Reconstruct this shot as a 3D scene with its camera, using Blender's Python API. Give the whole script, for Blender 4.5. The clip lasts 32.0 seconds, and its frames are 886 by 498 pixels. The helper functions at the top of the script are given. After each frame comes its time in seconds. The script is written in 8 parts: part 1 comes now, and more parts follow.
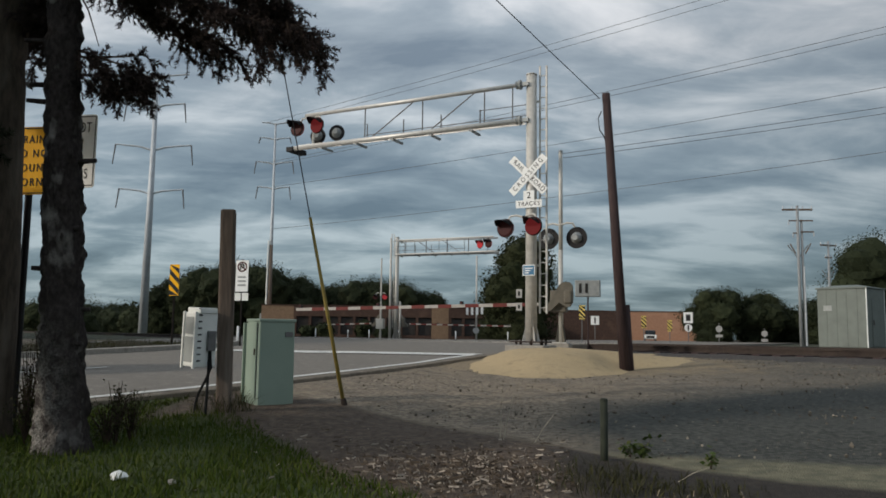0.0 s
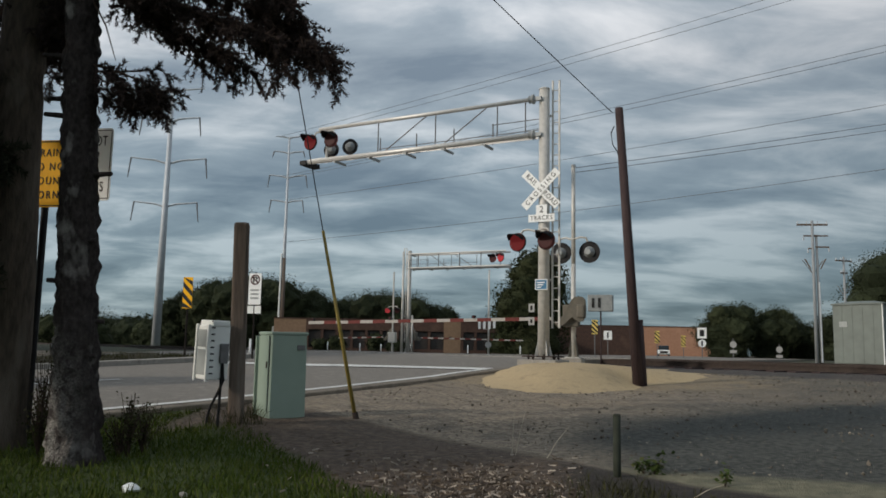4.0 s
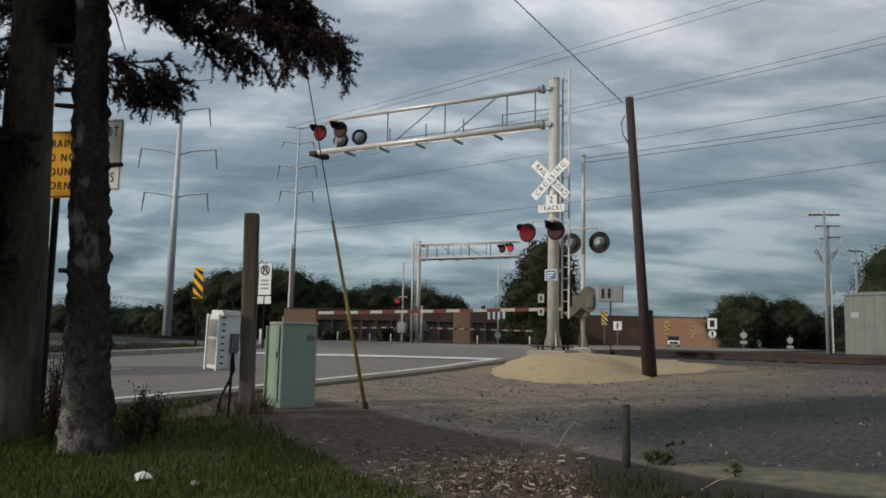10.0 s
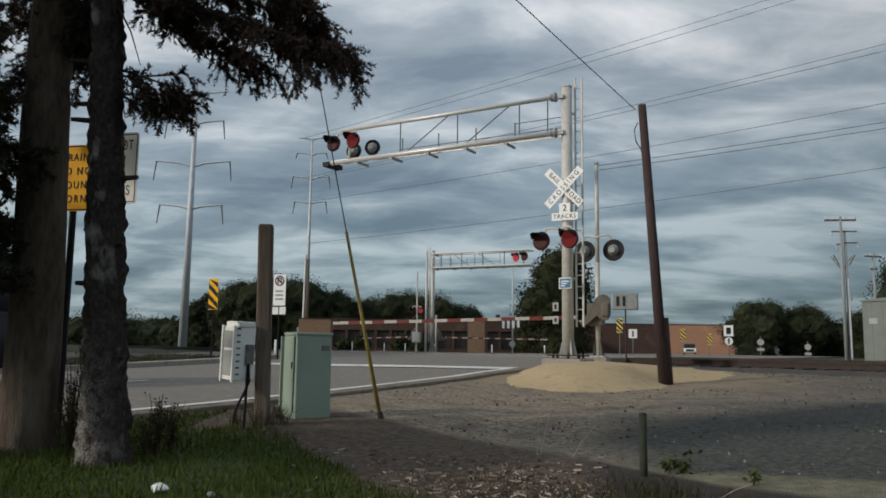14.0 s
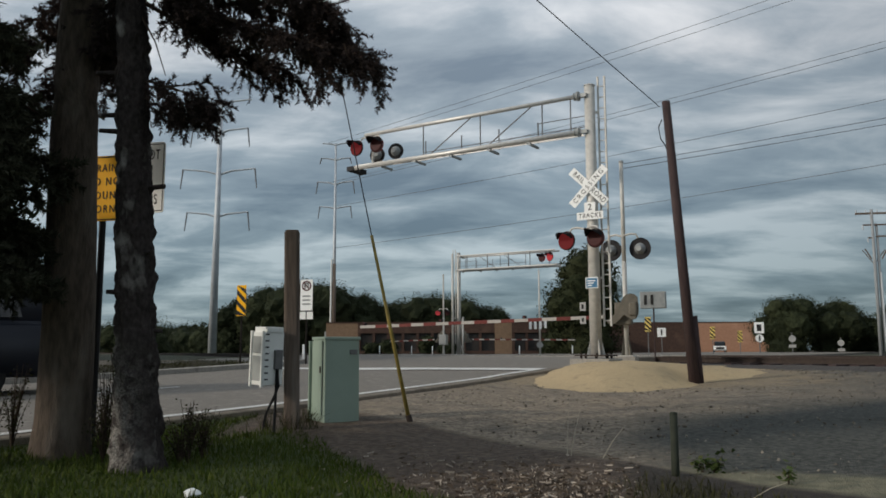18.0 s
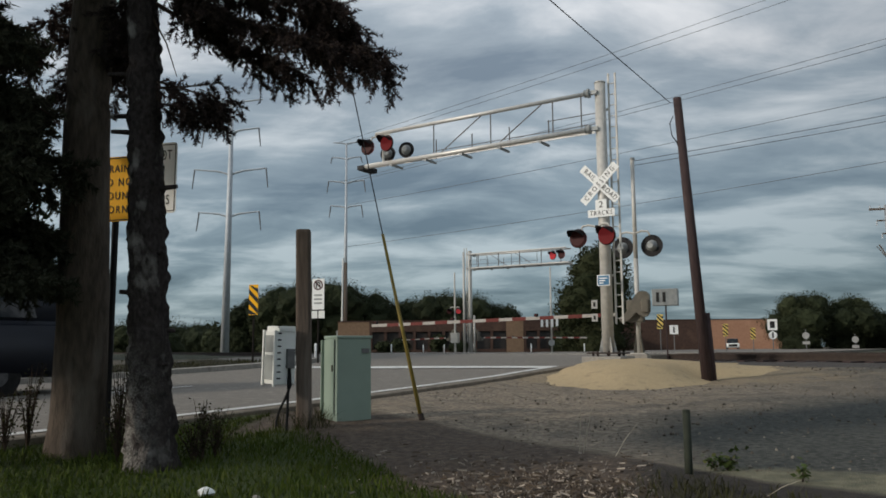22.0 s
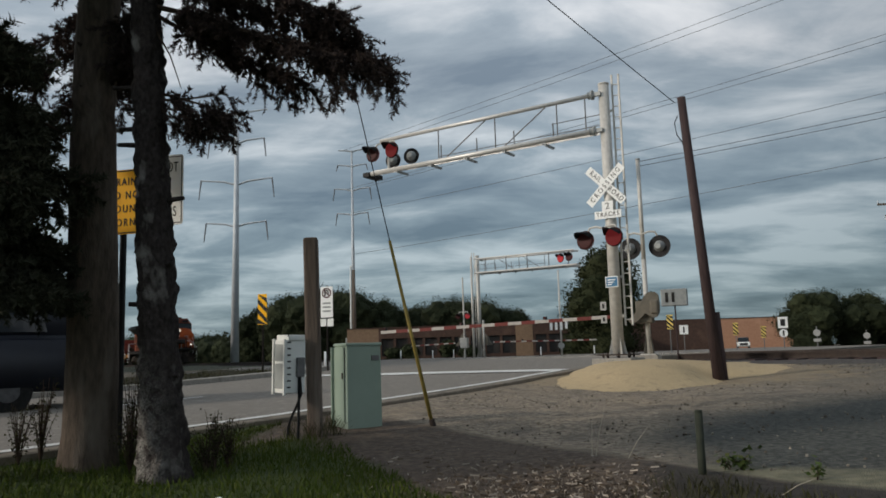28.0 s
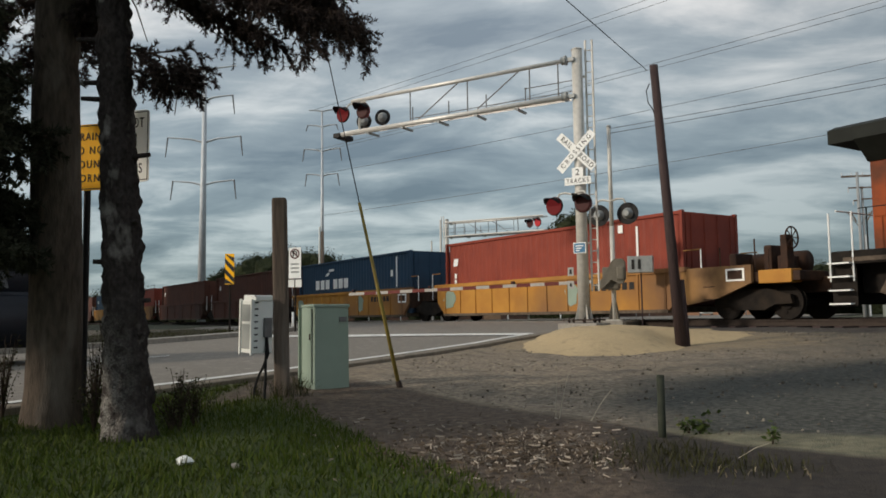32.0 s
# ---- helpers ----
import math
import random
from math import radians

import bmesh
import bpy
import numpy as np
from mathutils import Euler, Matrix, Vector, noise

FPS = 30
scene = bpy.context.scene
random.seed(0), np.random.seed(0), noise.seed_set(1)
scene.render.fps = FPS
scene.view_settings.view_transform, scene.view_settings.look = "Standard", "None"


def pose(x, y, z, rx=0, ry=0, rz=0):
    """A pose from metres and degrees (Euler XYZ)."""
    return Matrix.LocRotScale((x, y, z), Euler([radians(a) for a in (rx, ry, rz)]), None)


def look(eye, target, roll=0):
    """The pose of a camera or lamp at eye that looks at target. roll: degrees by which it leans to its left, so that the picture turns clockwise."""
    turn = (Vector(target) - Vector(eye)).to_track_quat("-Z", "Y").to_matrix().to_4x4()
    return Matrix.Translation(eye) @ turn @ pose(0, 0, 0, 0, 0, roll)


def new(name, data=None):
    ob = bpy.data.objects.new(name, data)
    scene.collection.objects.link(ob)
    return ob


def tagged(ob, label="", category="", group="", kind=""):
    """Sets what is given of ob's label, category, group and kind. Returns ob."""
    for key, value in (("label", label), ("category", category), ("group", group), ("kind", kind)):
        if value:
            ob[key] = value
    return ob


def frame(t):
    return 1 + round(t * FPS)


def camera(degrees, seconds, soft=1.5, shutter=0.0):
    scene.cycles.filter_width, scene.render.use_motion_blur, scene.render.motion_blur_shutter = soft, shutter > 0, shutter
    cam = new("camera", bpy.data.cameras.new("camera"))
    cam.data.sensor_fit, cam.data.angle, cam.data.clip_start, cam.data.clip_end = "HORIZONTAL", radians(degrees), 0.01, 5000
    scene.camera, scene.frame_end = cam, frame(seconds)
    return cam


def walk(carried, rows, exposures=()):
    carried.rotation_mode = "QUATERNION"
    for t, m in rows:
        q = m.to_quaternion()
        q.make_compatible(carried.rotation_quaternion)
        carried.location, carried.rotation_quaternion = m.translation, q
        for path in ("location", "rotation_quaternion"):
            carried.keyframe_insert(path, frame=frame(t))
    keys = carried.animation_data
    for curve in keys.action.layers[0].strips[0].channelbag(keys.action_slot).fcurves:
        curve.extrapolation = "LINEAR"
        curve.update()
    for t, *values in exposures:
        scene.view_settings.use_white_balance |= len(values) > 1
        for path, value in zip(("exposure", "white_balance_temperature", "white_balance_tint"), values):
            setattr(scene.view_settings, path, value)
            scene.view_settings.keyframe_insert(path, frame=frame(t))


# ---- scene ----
# Camera: handheld at one spot beside the lawn, turning slightly.
EYE = (0.0, 0.0, 0.2)
TURNS = [  # seconds, yaw, pitch, roll in degrees
    (0, 0.000, 6.174, -0.800), (0.5, -0.074, 6.337, -0.945), (1, -0.209, 6.769, -1.023), (1.5, -0.293, 6.905, -0.981),
    (2, -0.413, 6.812, -1.041), (2.5, -0.369, 6.716, -1.185), (3, -0.252, 6.661, -1.370), (3.5, -0.003, 6.845, -1.228),
    (4, 0.857, 7.151, -1.131), (4.5, 1.267, 7.203, -1.430), (6.5, 1.199, 7.244, -1.522), (7, 1.531, 7.351, -1.285),
    (7.5, 1.698, 6.715, -1.077), (8, 1.617, 6.415, -0.998), (8.5, 1.614, 6.277, -1.088), (9, 1.617, 6.196, -1.157),
    (9.5, 1.497, 6.412, -1.245), (10, 1.535, 6.450, -1.202), (10.5, 1.585, 6.429, -1.175), (11, 1.697, 6.286, -1.133),
    (11.5, 1.770, 6.155, -1.218), (12, 2.006, 6.387, -1.003), (12.5, 2.201, 6.524, -0.919), (13, 2.178, 6.568, -1.029),
    (13.5, 2.381, 6.621, -0.773), (14, 2.572, 7.095, -0.781), (14.5, 2.554, 7.196, -0.793), (16.5, 3.701, 7.021, -0.646),
    (17, 3.897, 7.464, -0.735), (17.5, 3.940, 7.576, -0.089), (18, 4.515, 7.241, 0.165), (18.5, 4.900, 7.060, 0.495),
    (19, 5.062, 6.929, 0.456), (19.5, 5.186, 6.887, 0.603), (20, 5.339, 6.838, 0.542), (20.5, 5.451, 6.940, 0.499),
    (21, 5.413, 7.084, 0.510), (21.5, 5.394, 7.111, 0.559), (22, 5.343, 7.129, 0.402), (22.5, 5.445, 7.184, 0.537),
    (23, 5.399, 7.253, 0.387), (23.5, 5.255, 7.117, 0.334), (24, 5.193, 7.263, -0.382), (24.5, 5.548, 7.475, -0.373),
    (25, 5.839, 7.853, -0.537), (25.5, 6.216, 7.961, 0.403), (27.5, 6.500, 8.045, 1.923), (28, 6.027, 7.517, 1.652),
    (28.5, 5.966, 7.197, 1.317), (29, 5.934, 6.927, 1.281), (29.5, 5.352, 6.685, 1.665), (30, 4.454, 5.879, 1.209),
    (30.5, 4.100, 5.360, 1.214), (31, 3.854, 5.028, 1.294), (31.5, 3.955, 4.732, 1.208), (32, 3.731, 4.835, 0.791),
]
cam = camera(58.0, 32.0, 1.7)
walk(cam, [(t, pose(*EYE, 90 + p, r, y)) for t, y, p, r in TURNS], [(0, 0.0, 6500, 10), (28, 0.0, 6500, 10), (31, 0.16, 6850, 10), (32, 0.16, 6850, 10)])

# ---------------------------------------------------------------- light
SUN_EL, SUN_AZ = 21.0, 248.0  # elevation; compass direction of the sun, clockwise from +y
world = bpy.data.worlds.new("sky")
scene.world = world
world.use_nodes = True


def build_sky():
    nt = world.node_tree
    nt.nodes.clear()
    N, L = nt.nodes.new, nt.links.new
    out, bg = N("ShaderNodeOutputWorld"), N("ShaderNodeBackground")
    sky = N("ShaderNodeTexSky")
    sky.sky_type, sky.sun_disc = "NISHITA", False
    sky.sun_elevation, sky.sun_rotation = radians(SUN_EL), radians(SUN_AZ)
    dim = N("ShaderNodeVectorMath")
    dim.operation = "SCALE"
    dim.inputs["Scale"].default_value = 0.025
    L(sky.outputs[0], dim.inputs[0])
    # cloud deck: the view direction met with a flat layer overhead
    tc, sep = N("ShaderNodeTexCoord"), N("ShaderNodeSeparateXYZ")
    L(tc.outputs["Generated"], sep.inputs[0])
    up = N("ShaderNodeMath")
    up.operation = "MAXIMUM"
    up.inputs[1].default_value = 0.0
    L(sep.outputs["Z"], up.inputs[0])
    lift = N("ShaderNodeMath")
    lift.operation = "ADD"
    lift.inputs[1].default_value = 0.17
    L(up.outputs[0], lift.inputs[0])
    div = N("ShaderNodeVectorMath")
    div.operation = "DIVIDE"
    comb = N("ShaderNodeCombineXYZ")
    for k in range(3):
        L(lift.outputs[0], comb.inputs[k])
    L(tc.outputs["Generated"], div.inputs[0])
    L(comb.outputs[0], div.inputs[1])
    mp = N("ShaderNodeMapping")
    mp.inputs["Scale"].default_value = (0.70, 1.12, 0.0)
    mp.inputs["Rotation"].default_value = (0, 0, radians(-5))
    mp.inputs["Location"].default_value = (3.1, 1.7, 0)
    L(div.outputs[0], mp.inputs[0])
    n1, n2 = N("ShaderNodeTexNoise"), N("ShaderNodeTexNoise")
    n1.inputs["Scale"].default_value, n1.inputs["Detail"].default_value = 2.3, 9.0
    n1.inputs["Roughness"].default_value, n1.inputs["Distortion"].default_value = 0.56, 0.35
    n2.inputs["Scale"].default_value, n2.inputs["Detail"].default_value = 0.8, 3.0
    L(mp.outputs[0], n1.inputs["Vector"])
    L(mp.outputs[0], n2.inputs["Vector"])
    mix = N("ShaderNodeMix")
    mix.inputs[0].default_value = 0.34
    L(n1.outputs["Fac"], mix.inputs[2])
    L(n2.outputs["Fac"], mix.inputs[3])
    ramp = N("ShaderNodeValToRGB")
    els = ramp.color_ramp.elements
    els[0].position, els[0].color = 0.365, (0.170, 0.222, 0.272, 1)
    els[1].position, els[1].color = 0.60, (0.715, 0.755, 0.780, 1)
    e = els.new(0.48)
    e.color = (0.330, 0.394, 0.442, 1)
    L(mix.outputs[0], ramp.inputs[0])
    both = N("ShaderNodeVectorMath")
    both.operation = "ADD"
    L(dim.outputs[0], both.inputs[0])
    L(ramp.outputs[0], both.inputs[1])
    # the deck is thinner and brighter overhead than towards the horizon
    fade = N("ShaderNodeMapRange")
    fade.inputs["From Max"].default_value, fade.inputs["To Min"].default_value = 0.42, 0.50
    fade.inputs["To Max"].default_value = 1.17
    L(up.outputs[0], fade.inputs["Value"])
    tone = N("ShaderNodeVectorMath")
    tone.operation = "SCALE"
    L(both.outputs[0], tone.inputs[0])
    L(fade.outputs[0], tone.inputs["Scale"])
    # bluer air towards the horizon
    air = N("ShaderNodeMix")
    air.data_type = "RGBA"
    air.inputs[6].default_value, air.inputs[7].default_value = (0.82, 0.99, 1.06, 1), (1.04, 1.0, 0.98, 1)
    low = N("ShaderNodeMapRange")
    low.inputs["From Max"].default_value = 0.34
    L(up.outputs[0], low.inputs["Value"])
    L(low.outputs[0], air.inputs[0])
    hue = N("ShaderNodeVectorMath")
    hue.operation = "MULTIPLY"
    east = N("ShaderNodeMapRange")
    east.inputs["From Min"].default_value, east.inputs["From Max"].default_value = 0.05, 0.6
    east.inputs["To Min"].default_value, east.inputs["To Max"].default_value = 1.0, 0.68
    L(sep.outputs["X"], east.inputs["Value"])
    thick = N("ShaderNodeVectorMath")
    thick.operation = "SCALE"
    L(tone.outputs[0], thick.inputs[0])
    L(east.outputs[0], thick.inputs["Scale"])
    L(thick.outputs[0], hue.inputs[0])
    L(air.outputs[2], hue.inputs[1])
    L(hue.outputs[0], bg.inputs["Color"])
    bg.inputs["Strength"].default_value = 0.9
    L(bg.outputs[0], out.inputs[0])


build_sky()
sun = new("sun", bpy.data.lights.new("sun", "SUN"))
sun.data.energy, sun.data.angle, sun.data.color = 2.0, radians(5), (1.0, 0.90, 0.78)
_az, _el = radians(SUN_AZ), radians(SUN_EL)
_to = Vector((math.sin(_az) * math.cos(_el), math.cos(_az) * math.cos(_el), math.sin(_el)))
sun.matrix_basis = look(_to * 60, (0, 0, 0))


# ---------------------------------------------------------------- materials
def surface(name, c1, c2=None, scale=6.0, rough=0.7, metal=0.0, bump=0.0, bscale=None, stretch=(1, 1, 1), c3=None, big=0.0, coat=0.0):
    """Two-scale procedural surface: c1 to c2 by grain noise, towards c3 in large stains (big: their share)."""
    m = bpy.data.materials.new(name)
    m.use_nodes = True
    nt = m.node_tree
    N, L = nt.nodes.new, nt.links.new
    b = nt.nodes["Principled BSDF"]
    b.inputs["Roughness"].default_value, b.inputs["Metallic"].default_value = rough, metal
    if rough >= 0.55:
        b.inputs["Specular IOR Level"].default_value = 0.22
    if coat:
        b.inputs["Coat Weight"].default_value = coat
    c2 = c2 or tuple(v * 0.75 for v in c1)
    tc, mp, n1 = N("ShaderNodeTexCoord"), N("ShaderNodeMapping"), N("ShaderNodeTexNoise")
    mp.inputs["Scale"].default_value = stretch
    L(tc.outputs["Object"], mp.inputs[0])
    L(mp.outputs[0], n1.inputs["Vector"])
    n1.inputs["Scale"].default_value, n1.inputs["Detail"].default_value = scale, 6.0
    r1 = N("ShaderNodeValToRGB")
    r1.color_ramp.elements[0].position, r1.color_ramp.elements[0].color = 0.35, (*c1, 1)
    r1.color_ramp.elements[1].position, r1.color_ramp.elements[1].color = 0.68, (*c2, 1)
    L(n1.outputs["Fac"], r1.inputs[0])
    col = r1.outputs[0]
    if c3:
        n2, r2, mx = N("ShaderNodeTexNoise"), N("ShaderNodeValToRGB"), N("ShaderNodeMix")
        mx.data_type = "RGBA"
        n2.inputs["Scale"].default_value, n2.inputs["Detail"].default_value = scale * 0.16, 5.0
        L(mp.outputs[0], n2.inputs["Vector"])
        r2.color_ramp.elements[0].position, r2.color_ramp.elements[0].color = 0.62 - big * 0.3, (0, 0, 0, 1)
        r2.color_ramp.elements[1].position, r2.color_ramp.elements[1].color = 0.80 - big * 0.3, (1, 1, 1, 1)
        L(n2.outputs["Fac"], r2.inputs[0])
        L(r2.outputs[0], mx.inputs[0])
        L(col, mx.inputs[6])
        mx.inputs[7].default_value = (*c3, 1)
        col = mx.outputs[2]
    L(col, b.inputs["Base Color"])
    if bump:
        n3, bp = N("ShaderNodeTexNoise"), N("ShaderNodeBump")
        n3.inputs["Scale"].default_value, n3.inputs["Detail"].default_value = bscale or scale * 3, 4.0
        L(mp.outputs[0], n3.inputs["Vector"])
        bp.inputs["Strength"].default_value, bp.inputs["Distance"].default_value = bump, 0.02
        L(n3.outputs["Fac"], bp.inputs["Height"])
        L(bp.outputs[0], b.inputs["Normal"])
    return m


def glowing(name, color, strength, base=(0.3, 0.02, 0.02)):
    m = bpy.data.materials.new(name)
    m.use_nodes = True
    b = m.node_tree.nodes["Principled BSDF"]
    b.inputs["Base Color"].default_value = (*base, 1)
    b.inputs["Emission Color"].default_value = (*color, 1)
    b.inputs["Emission Strength"].default_value = strength
    b.inputs["Roughness"].default_value = 0.8
    b.inputs["Specular IOR Level"].default_value = 0.1
    return m


def island_mix(name, c1, c2, c3, rough=0.7):
    """Colour that differs from leaf to leaf."""
    m = bpy.data.materials.new(name)
    m.use_nodes = True
    nt = m.node_tree
    b = nt.nodes["Principled BSDF"]
    g, r = nt.nodes.new("ShaderNodeNewGeometry"), nt.nodes.new("ShaderNodeValToRGB")
    r.color_ramp.elements[0].color, r.color_ramp.elements[1].color = (*c1, 1), (*c3, 1)
    e = r.color_ramp.elements.new(0.55)
    e.color = (*c2, 1)
    nt.links.new(g.outputs["Random Per Island"], r.inputs[0])
    nt.links.new(r.outputs[0], b.inputs["Base Color"])
    b.inputs["Roughness"].default_value = rough
    b.inputs["Specular IOR Level"].default_value = 0.08
    return m


def glass_dark(name, tint=(0.02, 0.025, 0.03)):
    m = bpy.data.materials.new(name)
    m.use_nodes = True
    b = m.node_tree.nodes["Principled BSDF"]
    b.inputs["Base Color"].default_value, b.inputs["Roughness"].default_value = (*tint, 1), 0.06
    b.inputs["IOR"].default_value = 1.5
    return m


